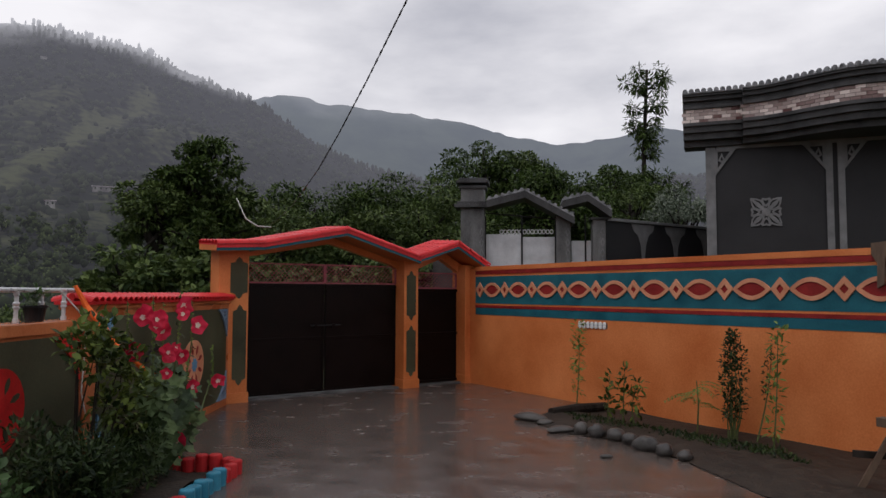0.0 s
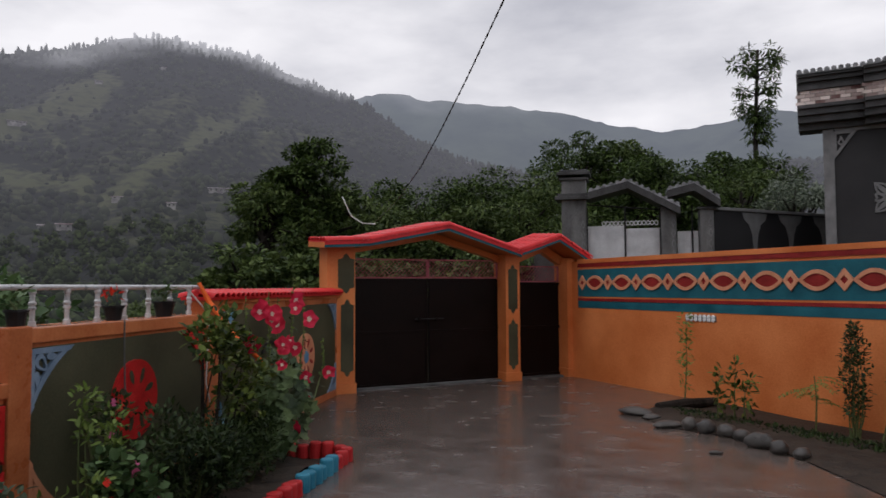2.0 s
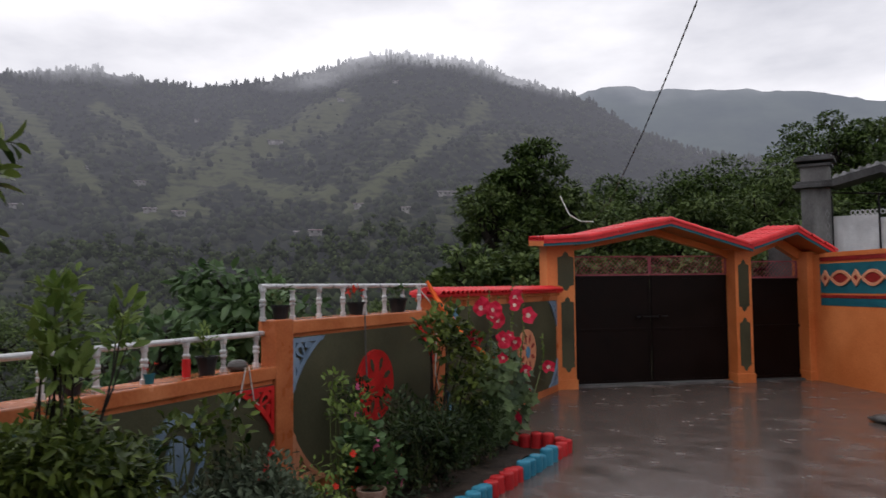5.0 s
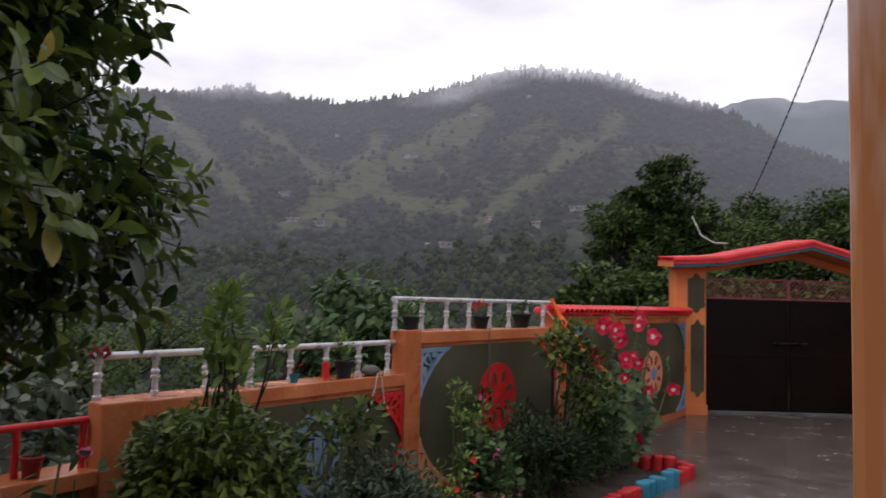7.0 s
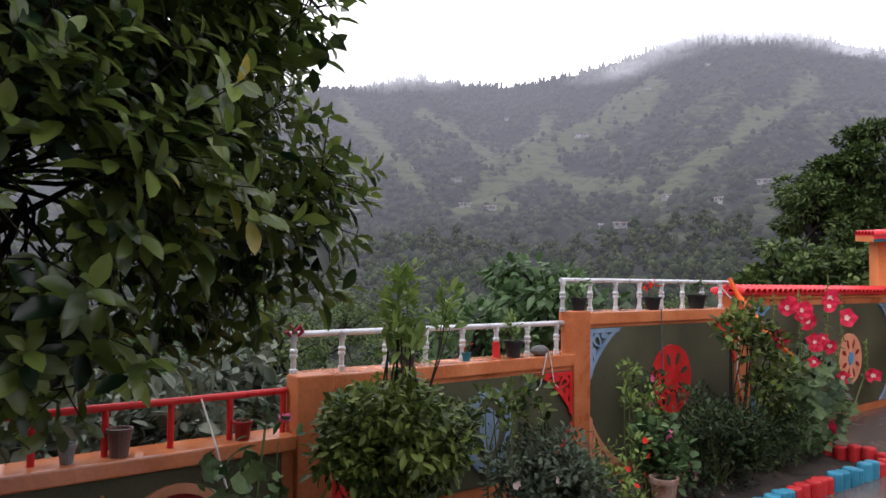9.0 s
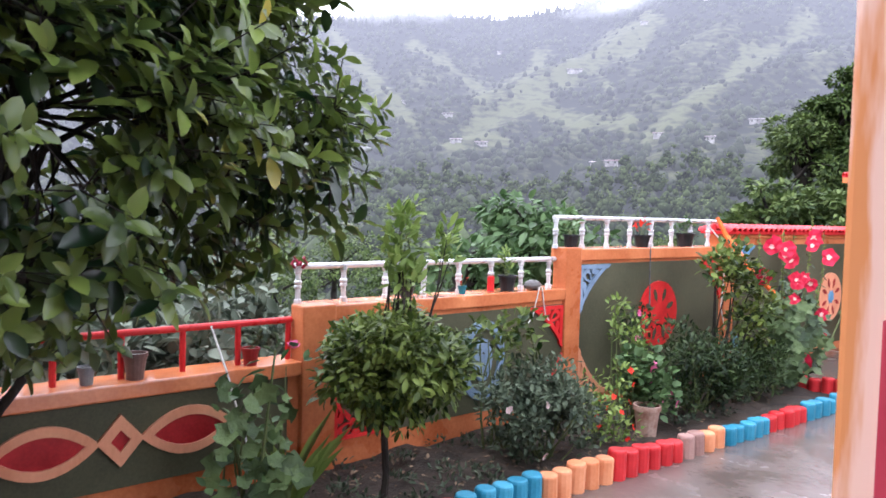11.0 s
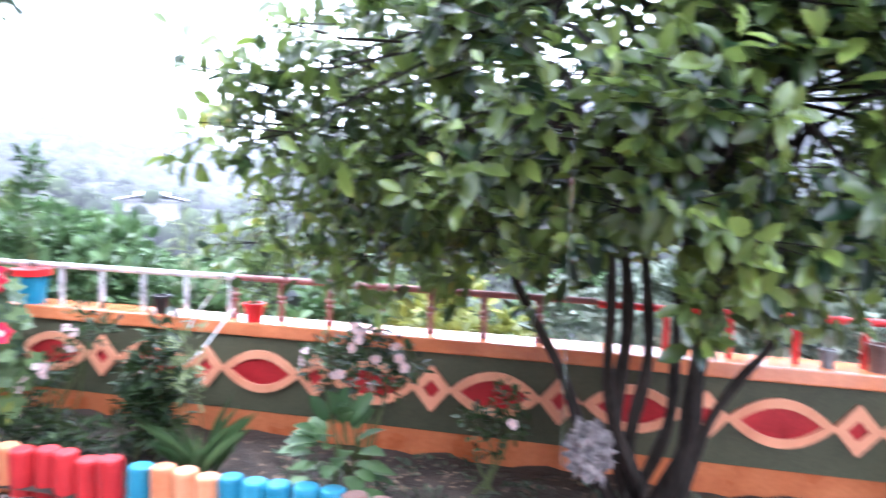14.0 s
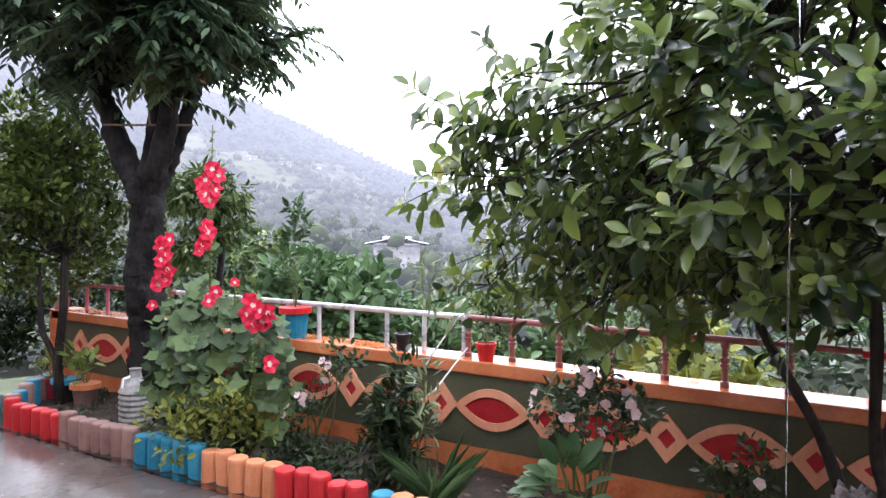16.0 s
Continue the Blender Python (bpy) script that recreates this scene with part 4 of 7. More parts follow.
def hillside():
    bm = bmesh.new()
    rows = []
    rs = [110 + 8 * i * (1 + i * 0.006) for i in range(0, 88)]
    rs = [r for r in rs if r < 1150] + [1150, 1200, 1300]
    bs = np.arange(-45, 181, 0.5)
    cover = []
    for r in rs:
        rows.append([bm.verts.new(hill_height(float(b), r)) for b in bs])
        cover += [grassy(float(b), r) for b in bs]
    for r0, r1 in zip(rows, rows[1:]):
        for j in range(len(bs) - 1):
            bm.faces.new((r0[j], r0[j + 1], r1[j + 1], r1[j]))
    me = finish(bm, "backdrop_hills")
    me.attributes.new("cover", "FLOAT", "POINT").data.foreach_set("value", cover)
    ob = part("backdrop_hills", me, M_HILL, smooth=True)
    tagged(ob, "green terraced hillside across the valley, haze and cloud painted on", "hillside", kind="structure")
    bm = bmesh.new()
    rows = []
    fb = np.arange(-45, 30, 0.5)
    fe = np.interp(fb, [-45, -25, -15, -8, -4, 0.7, 6, 10, 12.75, 17, 22, 30], [9, 11, 12.5, 11.5, 12.4, 13.6, 14.3, 14.4, 15.2, 14.2, 12, 8])
    for i in range(14):
        r = 1500 + 70 * i
        row = []
        for b, e in zip(fb, fe):
            k = i / 13
            el = 2 + (e - 2) * k ** 0.8 + 0.35 * noise.fractal((b * 0.35, k * 3, 2.2), 0.7, 2.2, 6)
            row.append(bm.verts.new((-r * math.sin(radians(b)), r * math.cos(radians(b)), r * math.tan(radians(el)))))
        rows.append(row)
    for r0, r1 in zip(rows, rows[1:]):
        for j in range(len(fb) - 1):
            bm.faces.new((r0[j], r0[j + 1], r1[j + 1], r1[j]))
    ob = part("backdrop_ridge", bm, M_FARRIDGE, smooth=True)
    tagged(ob, "blue-grey mountain ridge with painted haze", "mountain", kind="structure")


hillside()


def blob_mesh(name, centres, radii, rng, material, label, category, tall=1.2):
    """Far woods: a lumpy low crown at each place, in one mesh."""
    ico = bmesh.new()
    bmesh.ops.create_icosphere(ico, subdivisions=1, radius=1.0)
    V = np.array([v.co[:] for v in ico.verts])
    Fc = np.array([[v.index for v in f.verts] for f in ico.faces])
    ico.free()
    n, k = len(centres), len(V)
    jit = 1 + rng.normal(size=(n, k, 1)) * 0.24
    sc = np.stack([radii, radii, np.asarray(radii) * tall], 1)[:, None, :]
    P = (np.asarray(centres)[:, None, :] + V[None] * jit * sc).reshape(-1, 3)
    F = (Fc[None] + (np.arange(n) * k)[:, None, None]).reshape(-1)
    me = bpy.data.meshes.new(name)
    me.vertices.add(len(P))
    me.vertices.foreach_set("co", P.ravel())
    me.loops.add(len(F))
    me.loops.foreach_set("vertex_index", F)
    me.polygons.add(len(F) // 3)
    me.polygons.foreach_set("loop_start", np.arange(len(F) // 3) * 3)
    me.update(calc_edges=True)
    ob = part(name, me, material)
    tagged(ob, label, category, kind="stuff")


rng = np.random.default_rng(4)
cs, rd = [], []
while len(cs) < 21000:
    b, k = rng.uniform(-20, 165), rng.random() ** 0.8
    r = 330 + 825 * k
    if rng.random() < grassy(b, r) * 0.96:
        continue
    x, y, z = hill_height(b, r)
    s = rng.uniform(1.2, 3.7) * (1.0 if k < 0.9 else 0.85)
    cs.append((x, y, z + s * 0.5))
    rd.append(s)
ridge_c, ridge_r = [], []
while len(ridge_c) < 1100:
    b, r = rng.uniform(-5, 75), rng.uniform(1085, 1152)
    if noise.noise((b * 0.8, 0.3, 5.5)) < rng.uniform(-0.5, 0.25):
        continue
    x, y, z = hill_height(b, r)
    s = rng.uniform(1.2, 2.4)
    ridge_c.append((x, y, z + s * 2.2))
    ridge_r.append(s)
blob_mesh("ridge_pines", ridge_c, np.array(ridge_r), rng, M_HILLTREE, "dark pines along the ridge, fading into painted cloud", "woods", 2.9)
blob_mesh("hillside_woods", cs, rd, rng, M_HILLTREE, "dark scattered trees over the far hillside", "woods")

# solid crown cores, coloured darker than the leaves in place of inner shade
M_CORESHADE = haze_painted("valley_core_shade", (0.006, 0.011, 0.005), (0.048, 0.066, 0.024), 0.13, island=0.25, reach=8500.0, damp=0.05)
L_VALLEY = haze_painted("valley_tree_leaf", (0.008, 0.015, 0.006), (0.088, 0.116, 0.040), 0.13, island=0.2, reach=8500.0, damp=0.05)


def valley_woods():
    rg = np.random.default_rng(11)
    P, D, N, L, W = [], [], [], [], []
    core, core_r = [], []
    count = 0
    while count < 1500:
        b = rg.uniform(14, 75) if rg.random() < 0.62 else rg.uniform(75, 158)
        d = 40 + 400 * rg.random() ** 0.8
        if b < 28 and d < 60:
            continue
        if d > 110:
            x, y, z = hill_height(b, d)
        else:
            x, y, z = polar(b, d)
            z2 = hill_height(b, 110)[2]
            z = z + (z2 - z) * max(0.0, (d - 40) / 70)
        s = rg.uniform(2.0, 4.2) * (1 if d > 90 else 0.8)
        h = s * rg.uniform(1.0, 1.7)
        limit = EYE.z + d * math.tan(radians(np.interp(d, [34, 90, 200, 440], [-5.5, -2.2, 2.4, 5.6])))
        top = z + h * 2
        z += min(0.0, limit - top)
        lumps = rg.normal(size=(9, 3)) * np.array((s * 0.5, s * 0.5, h * 0.42)) + np.array((x, y, z + h))
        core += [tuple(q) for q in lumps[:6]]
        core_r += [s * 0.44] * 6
        n = 125 if d < 160 else 65
        p, dd, nn, l, w = spray(rg, lumps, s * 0.48, n, 0.34 + d * 0.0022, 0.26 + d * 0.0018, up=0.1, out=0.8, shell=0.75)
        for a, q in zip((P, D, N, L, W), (p, dd, nn, l, w)):
            a.append(q)
        count += 1
    me = leaves("valley_woods", *[np.concatenate(a) for a in (P, D, N, L, W)])
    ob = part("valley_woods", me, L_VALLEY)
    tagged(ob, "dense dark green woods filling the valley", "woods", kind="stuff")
    blob_mesh("valley_core_shade", core, np.array(core_r), rg, M_CORESHADE, "dark added cores standing in for shade inside the valley woods", "woods", 1.0)


valley_woods()

M_VILLAGE = haze_painted("pale_village_wall", (0.13, 0.12, 0.12), (0.34, 0.33, 0.31), 0.2)
M_VROOF = haze_painted("village_roof", (0.16, 0.10, 0.10), (0.42, 0.42, 0.44), 0.05)


def village_house(b, r, w, d, h, lift=0.0, lowroof=False):
    x, y, z = hill_height(b, r)
    hs = thing("village_house", "small pale house with a low metal roof on the far slope", "house", pose(x, y, z + lift, 0, 0, b), group="houses across the valley")
    bm = boxed((-w / 2, -d / 2, -4), (w / 2, d / 2, h), 0.05)
    wall_ = part("wall", bm, M_VILLAGE, hs)
    for i in range(max(2, int(w / 3))):
        xx = -w / 2 + (i + 0.5) * w / max(2, int(w / 3))
        part("window", boxed((xx - 0.5, -d / 2 - 0.05, h * 0.35), (xx + 0.5, -d / 2 + 0.1, h * 0.75)), M_HILLTREE, wall_)
    ov = 0.8
    part("roof", plate(bmesh.new(), [(-d / 2 - ov, h), (0, h + (0.6 if lowroof else 1.6)), (d / 2 + ov, h), (d / 2 + ov, h - 0.25), (-d / 2 - ov, h - 0.25)], w + 2 * ov, -w / 2 - ov), M_VROOF, hs,
         m=Matrix(((0, 0, 1, 0), (1, 0, 0, 0), (0, 1, 0, 0), (0, 0, 0, 1))))


def slope_range(b, el):
    """Distance at which the far slope rises to an elevation."""
    for r in range(150, 1140, 6):
        x, y, z = hill_height(b, r)
        if math.degrees(math.atan2(z - 1.7, r)) >= el:
            return r
    return 1140


for b, el, px_w, h in ((39.5, 11.0, 2.0, 3.0), (48.5, 5.7, 1.6, 3.0), (46.5, 5.3, 1.7, 5.0), (26.0, 7.0, 3.2, 4.0), (29.5, 5.8, 1.1, 4.5), (37.8, 3.9, 1.1, 4.5), (36.5, 4.0, 1.8, 3.6), (32.4, 4.3, 1.3, 3.0), (33.1, 6.2, 1.5, 2.6),
                       (45.3, 12.4, 0.6, 3.0), (49.2, 7.4, 1.4, 3.0), (30.2, 15.8, 0.9, 3.0), (34.5, 14.4, 0.9, 3.0), (8.9, 11.6, 0.8, 3.5), (6.9, 11.0, 0.8, 3.5), (57.0, 5.5, 1.4, 3.0), (52.5, 8.5, 0.9, 3.0),
                       (134.0, 4.4, 1.6, 3.5), (136.5, 4.8, 1.4, 3.5), (131.5, 4.2, 0.9, 3.5)):
    dist = slope_range(b, el)
    village_house(b, dist, max(3.0, dist * math.radians(px_w) * 0.55), 5.0, h * 0.75, 0.5, True)
pv = thing("valley_house", "long white-roofed building among the valley trees", "house", pose(-209, -147, -8.0, 0, 0, 125))
part("wall", boxed((-8, -5, -6), (8, 5, 3.2), 0.1), M_VILLAGE, pv)
part("roof", plate(bmesh.new(), [(-11, 3.0), (-3, 4.6), (3, 4.6), (11, 3.0), (11, 2.7), (-11, 2.7)], 13, -6.5), M_WHITESHEET, pv, m=Matrix(((1, 0, 0, 0), (0, 0, 1, 0), (0, 1, 0, 0), (0, 0, 0, 1))))
part("roof", boxed((-5, -3.5, 4.6), (5, 3.5, 5.4), 0.2), M_WHITESHEET, pv)

# ---- trees ----


def limb_path(rg, p0, p1, bend, k=5):
    p0, p1 = np.asarray(p0, float), np.asarray(p1, float)
    off = rg.normal(size=3) * bend
    return [tuple(p0 + (p1 - p0) * t + off * math.sin(math.pi * t)) for t in (i / k for i in range(k + 1))]


def crown_tree(name, label, at, height, crown, n, L, W, material, seed, bark=M_BARK, trunk_r=0.16, lumps=26, base=0.35, lump_r=0.27, up=0.15, shell=0.35, flat=0.55):
    """A tapered trunk, limbs to each clump and a crown of leaves with gaps."""
    rg = np.random.default_rng(seed)
    t = thing(name, label, "tree", pose(*at))
    rx, rz = crown
    cz = height - rz
    C = unit(rg, lumps) * (0.45 + 0.55 * rg.random((lumps, 1)) ** 0.6) * np.array((rx, rx, rz)) * 0.86 + np.array((0, 0, cz))
    bm = bmesh.new()
    fork = (rg.normal() * 0.1, rg.normal() * 0.1, max(0.5, cz - rz * base))
    tube(bm, limb_path(rg, (0, 0, -0.6), fork, 0.08 * height * 0.1), [trunk_r * (1.25 - 0.45 * i / 5) for i in range(6)], 9)
    tube(bm, limb_path(rg, fork, (0, 0, cz + rz * 0.6), 0.2), [trunk_r * 0.75 * (1 - 0.8 * i / 5) for i in range(6)], 7)
    for c in C[: min(lumps, 22)]:
        q = 0.25 + 0.6 * rg.random()
        s = np.array(fork) * (1 - q) + np.array((0, 0, cz + rz * 0.4)) * q
        tube(bm, limb_path(rg, s, c, 0.15 * rx * 0.3), [trunk_r * 0.35 * (1 - 0.8 * i / 5) + 0.006 for i in range(6)], 5, False)
    part("trunk", bm, bark, t, smooth=True)
    me = leaves("crown", *spray(rg, C, rx * lump_r * (0.75 + 0.5 * rg.random(lumps)), int(n * 1.65), L * 0.84, W * 0.80, up=up, out=0.7, shell=shell, flat=flat))
    part("crown", me, material, t)
    return t


def far_tree(b, d, top_el, rx, rz, seed, material=L_TREE, n=6000, L=0.21, W=0.13, label="tall leafy tree behind the gate", lumps=34):
    x, y, z = polar(b, d)
    top = EYE.z + d * math.tan(radians(top_el))
    crown_tree("valley_tree", label, (x, y, z), top - z, (rx, rz), n, L, W, material, seed, trunk_r=0.2, lumps=lumps, up=-0.1)


far_tree(20.3, 24, 12.9, 1.35, 2.9, 121, n=4600, L=0.19, W=0.10, lumps=46, label="large dark leafy tree beyond the garden wall")
far_tree(22.6, 23.5, 9.6, 1.55, 2.2, 122, L_TREE2, n=3800, L=0.19, W=0.10, lumps=40, label="spreading dark leafy tree beyond the garden wall")
far_tree(18.2, 24.5, 10.2, 1.55, 2.4, 123, L_TREE2, n=3800, L=0.19, W=0.10, lumps=40, label="spreading dark leafy tree beyond the garden wall")
far_tree(24.5, 21, 4.0, 1.5, 1.7, 22, L_TREE2, 2600, 0.22, 0.14, label="vine-covered tree beyond the garden wall")
far_tree(18.0, 20, 3.8, 1.6, 1.6, 23, L_TREE2, 2600, 0.22, 0.14, label="pale leafy shrub tree beyond the gate")
far_tree(13.5, 34, 8.2, 3.2, 3.4, 24)
far_tree(9.0, 30, 7.4, 2.8, 3.0, 25, L_TREE2)
far_tree(5.2, 38, 9.4, 3.6, 3.8, 26)
far_tree(0.5, 34, 9.0, 3.0, 3.2, 27)
far_tree(-3.2, 40, 12.2, 3.2, 4.4, 28, n=4200)
far_tree(-8.2, 38, 9.6, 3.2, 3.6, 29)
far_tree(-11.5, 42, 10.6, 3.0, 4.0, 30)
far_tree(2.5, 22, 5.6, 2.0, 2.0, 31, L_TREE2, 2600)
far_tree(11.0, 22, 3.4, 2.2, 1.7, 32, L_TREE2, 2600, 0.22, 0.15)
far_tree(-16.0, 30, 9.0, 2.0, 3.0, 33, L_SILVER, 3600, 0.22, 0.07, label="grey-green willowy tree behind the neighbour's wall")
far_tree(-19.5, 32, 7.4, 1.8, 2.8, 34, L_TREE, 2600)
far_tree(-22.5, 36, 8.0, 2.2, 3.0, 35, L_TREE2, 2600)
for k_, (b_, d_, e_, rx_, rz_) in enumerate(((14.8, 30, 8.2, 3.0, 3.0), (11.6, 32, 8.8, 3.2, 3.2), (7.2, 34, 9.6, 3.4, 3.4), (3.0, 30, 9.0, 3.0, 3.0), (2.0, 36, 11.0, 3.0, 3.6), (-1.6, 38, 12.8, 2.6, 3.6), (-4.4, 38, 12.4, 2.6, 3.6), (-6.0, 34, 10.2, 3.0, 3.2), (-9.8, 34, 9.6, 3.0, 3.2), (-12.8, 36, 9.6, 2.6, 3.0))):
    far_tree(b_, d_, e_, rx_, rz_, 130 + k_, L_TREE if k_ % 3 else L_TREE2, 6000, 0.20, 0.12)
far_tree(31.0, 40, 0.4, 3.2, 3.0, 36, L_TREE2, 2800)
far_tree(52.0, 30, -1.5, 2.6, 2.6, 37, L_TREE, 2600)
far_tree(58.0, 38, 0.0, 3.0, 3.0, 38, L_TREE2, 2600)


def tall_thin_tree():
    rg = np.random.default_rng(41)
    x, y, z = polar(-13.9, 44)
    t = thing("conifer_tree", "tall thin tree with a few drooping tufts against the sky", "tree", pose(x, y, z))
    top = EYE.z + 44 * math.tan(radians(16.6)) - z
    bm = tube(bmesh.new(), limb_path(rg, (0, 0, -0.5), (0.2, 0, top), 0.15, 8), [0.2 * (1 - 0.09 * i) + 0.02 for i in range(9)], 8)
    C = []
    for hgt, spread, k in ((0.99, 1.0, 4), (0.955, 1.7, 6), (0.925, 1.4, 5), (0.86, 1.2, 5), (0.81, 1.4, 6), (0.765, 0.9, 5), (0.72, 0.8, 6), (0.68, 0.6, 4), (0.58, 1.9, 11), (0.54, 2.2, 13), (0.49, 1.8, 10)):
        for i in range(k):
            a = rg.uniform(0, 2 * math.pi)
            r = spread * rg.uniform(0.35, 1.0)
            c = (r * math.cos(a) + 0.2, r * math.sin(a), top * hgt - 0.18 * r + rg.normal() * 0.12)
            C.append(c)
            tube(bm, limb_path(rg, (0.15, 0, top * hgt - 0.5), c, 0.1, 4), [0.05, 0.04, 0.03, 0.02, 0.015], 5, False)
    part("trunk", bm, M_BARK, t, smooth=True)
    me = leaves("crown", *spray(rg, C, 0.33, 3400, 0.34, 0.085, up=-0.35, out=0.9))
    part("crown", me, L_TREE, t)


tall_thin_tree()

# ---- the neighbour's house ----
H0 = Vector((4.7, 17.8, 0))
HU = Vector((0.94, -0.34, 0)).normalized()
HN = Vector((-0.34, -0.94, 0)).normalized()


def neighbour_house():
    h = thing("neighbour_house", "charcoal grey house with a curved cornice and brick band", "house", facing(H0, HU, HN))
    part("wall", boxed((-0.92, -0.5, -7.0), (9.0, 5.0, 0.0), 0.01), M_GREYWALL, h)
    # pilasters with small brackets
    def pil(x0, x1):
        return part("pilaster", boxed((x0, -0.3, 0.0), (x1, 4.92, 0.05), 0.006), M_GREYTRIM, h)
    def fret(x, sx):
        bm = bmesh.new()
        ring(bm, [(x, 4.86), (x + sx * 0.42, 4.86), (x, 4.30)], [(x + sx * 0.05, 4.81), (x + sx * 0.30, 4.81), (x + sx * 0.05, 4.45)], 0.05)
        ring(bm, [(x + sx * 0.06, 4.62), (x + sx * 0.13, 4.56), (x + sx * 0.20, 4.62), (x + sx * 0.13, 4.78)], [(x + sx * 0.10, 4.63), (x + sx * 0.13, 4.60), (x + sx * 0.16, 4.63), (x + sx * 0.13, 4.71)], 0.05)
        bmesh.ops.recalc_face_normals(bm, faces=bm.faces)
        part("bracket", bm, M_GREYTRIM, h)
    pil(-0.92, -0.72); pil(1.42, 1.55); pil(1.64, 1.77); pil(4.4, 4.6)
    fret(-0.72, 1); fret(1.42, -1); fret(1.77, 1); fret(4.4, -1)
    part("head_moulding", boxed((-0.70, 4.86, 0.0), (4.4, 4.93, 0.04), 0.004), M_GREYTRIM, h)
    # pierced flower ornament
    for cx in (0.27, 3.1):
        bm = bmesh.new()
        z_ = 3.465

        def spin(a, pts):
            return [(cx + u * math.cos(a) - v * math.sin(a), z_ + u * math.sin(a) + v * math.cos(a)) for u, v in pts]

        def leaf_line(u0, u1, w, k=9):
            up_ = [(u0 + (u1 - u0) * i / k, w * math.sin(math.pi * (i / k) ** 0.9)) for i in range(k + 1)]
            return up_ + [(u, -v) for u, v in up_[-2:0:-1]]

        for q in range(4):
            a = math.pi / 4 + q * math.pi / 2
            ring(bm, spin(a, leaf_line(0.05, 0.435, 0.115)), spin(a, leaf_line(0.10, 0.385, 0.078)), 0.035)
            plate(bm, spin(a, leaf_line(0.06, 0.40, 0.042)), 0.042)
            b2 = q * math.pi / 2
            heart = [(0.10, 0), (0.19, -0.075), (0.26, -0.105), (0.305, -0.07), (0.285, 0.0), (0.305, 0.07), (0.26, 0.105), (0.19, 0.075)]
            hole = [(0.15, 0), (0.20, -0.038), (0.245, -0.05), (0.262, -0.032), (0.235, 0.0), (0.262, 0.032), (0.245, 0.05), (0.20, 0.038)]
            ring(bm, spin(b2, heart), spin(b2, hole), 0.030)
        plate(bm, [(cx + 0.09 * math.cos(i * math.pi / 5), 3.465 + 0.09 * math.sin(i * math.pi / 5)) for i in range(10)], 0.045)
        bmesh.ops.recalc_face_normals(bm, faces=bm.faces)
        part("flower_ornament", bm, M_GREYTRIM, h, "light grey pierced flower ornament")
    # cornice that swells out in a bay
    def out(x):
        k = max(0.0, min(1.0, (x + 0.15) / 2.2))
        step = 0.12 if x > -0.16 else 0.0
        return 0.42 + step + 0.85 * (k * k * (3 - 2 * k))
    xs = [-1.36, -0.9, -0.5, -0.17, -0.155] + [-0.1 + 0.3 * i for i in range(1, 14)] + [9.0]
    def course(z0, z1, extra, material, name):
        bm = bmesh.new()
        rows = [[bm.verts.new((x, z, -0.4 if back else out(x) + extra)) for x in xs] for z, back in ((z0, True), (z0, False), (z1, False), (z1, True))]
        for a, b in zip(rows, rows[1:] + rows[:1]):
            for i in range(len(xs) - 1):
                bm.faces.new((a[i], a[i + 1], b[i + 1], b[i]))
        bm.faces.new([r[0] for r in rows])
        bmesh.ops.recalc_face_normals(bm, faces=bm.faces)
        part(name, bm, material, h)
    course(4.93, 5.06, -0.30, M_CORNICE, "cornice_course")
    course(5.06, 5.20, -0.12, M_CORNICE, "cornice_course")
    course(5.20, 5.33, -0.04, M_CORNICE, "cornice_course")
    course(5.33, 5.40, 0.02, M_CORNICE, "cornice_course")
    course(5.40, 5.70, -0.05, M_MORTAR, "brick_backing")
    course(5.70, 5.77, 0.02, M_CORNICE, "cornice_course")
    course(5.77, 5.86, -0.02, M_CORNICE, "cornice_course")
    course(5.86, 5.95, 0.06, M_CORNICE, "cornice_course")
    course(5.95, 6.00, 0.12, M_CORNICE, "cornice_course")
    course(6.00, 6.03, 0.14, M_GREYTILE, "tile_bed")
    me = shared(boxed((-0.085, -0.033, -0.01), (0.085, 0.033, 0.012), 0.004), "brick", M_BRICKPINK)
    for row in range(4):
        x = -1.30 + (0.09 if row % 2 else 0.0)
        while x < 3.6:
            slope = math.atan2(out(x + 0.06) - out(x - 0.06), 0.12) if abs(x + 0.155) > 0.1 else 0.0
            mt = Matrix.Translation((x, 5.438 + 0.074 * row, out(x) - 0.042)) @ Matrix.Rotation(-slope, 4, "Y")
            part("brick", me, None, h, m=mt)
            x += 0.182 * math.cos(slope)
    rt = finish(tube(bmesh.new(), [(0, 0, 0.16), (0, 0.035, -0.28)], [0.055, 0.05], 7), "ridge_tile")
    rt.materials.append(M_GREYTILE)
    x = -1.3
    while x < 3.8:
        part("ridge_tile", rt, None, h, m=Matrix.Translation((x, 6.05, out(x))))
        x += 0.125
    return h


neighbour_house()


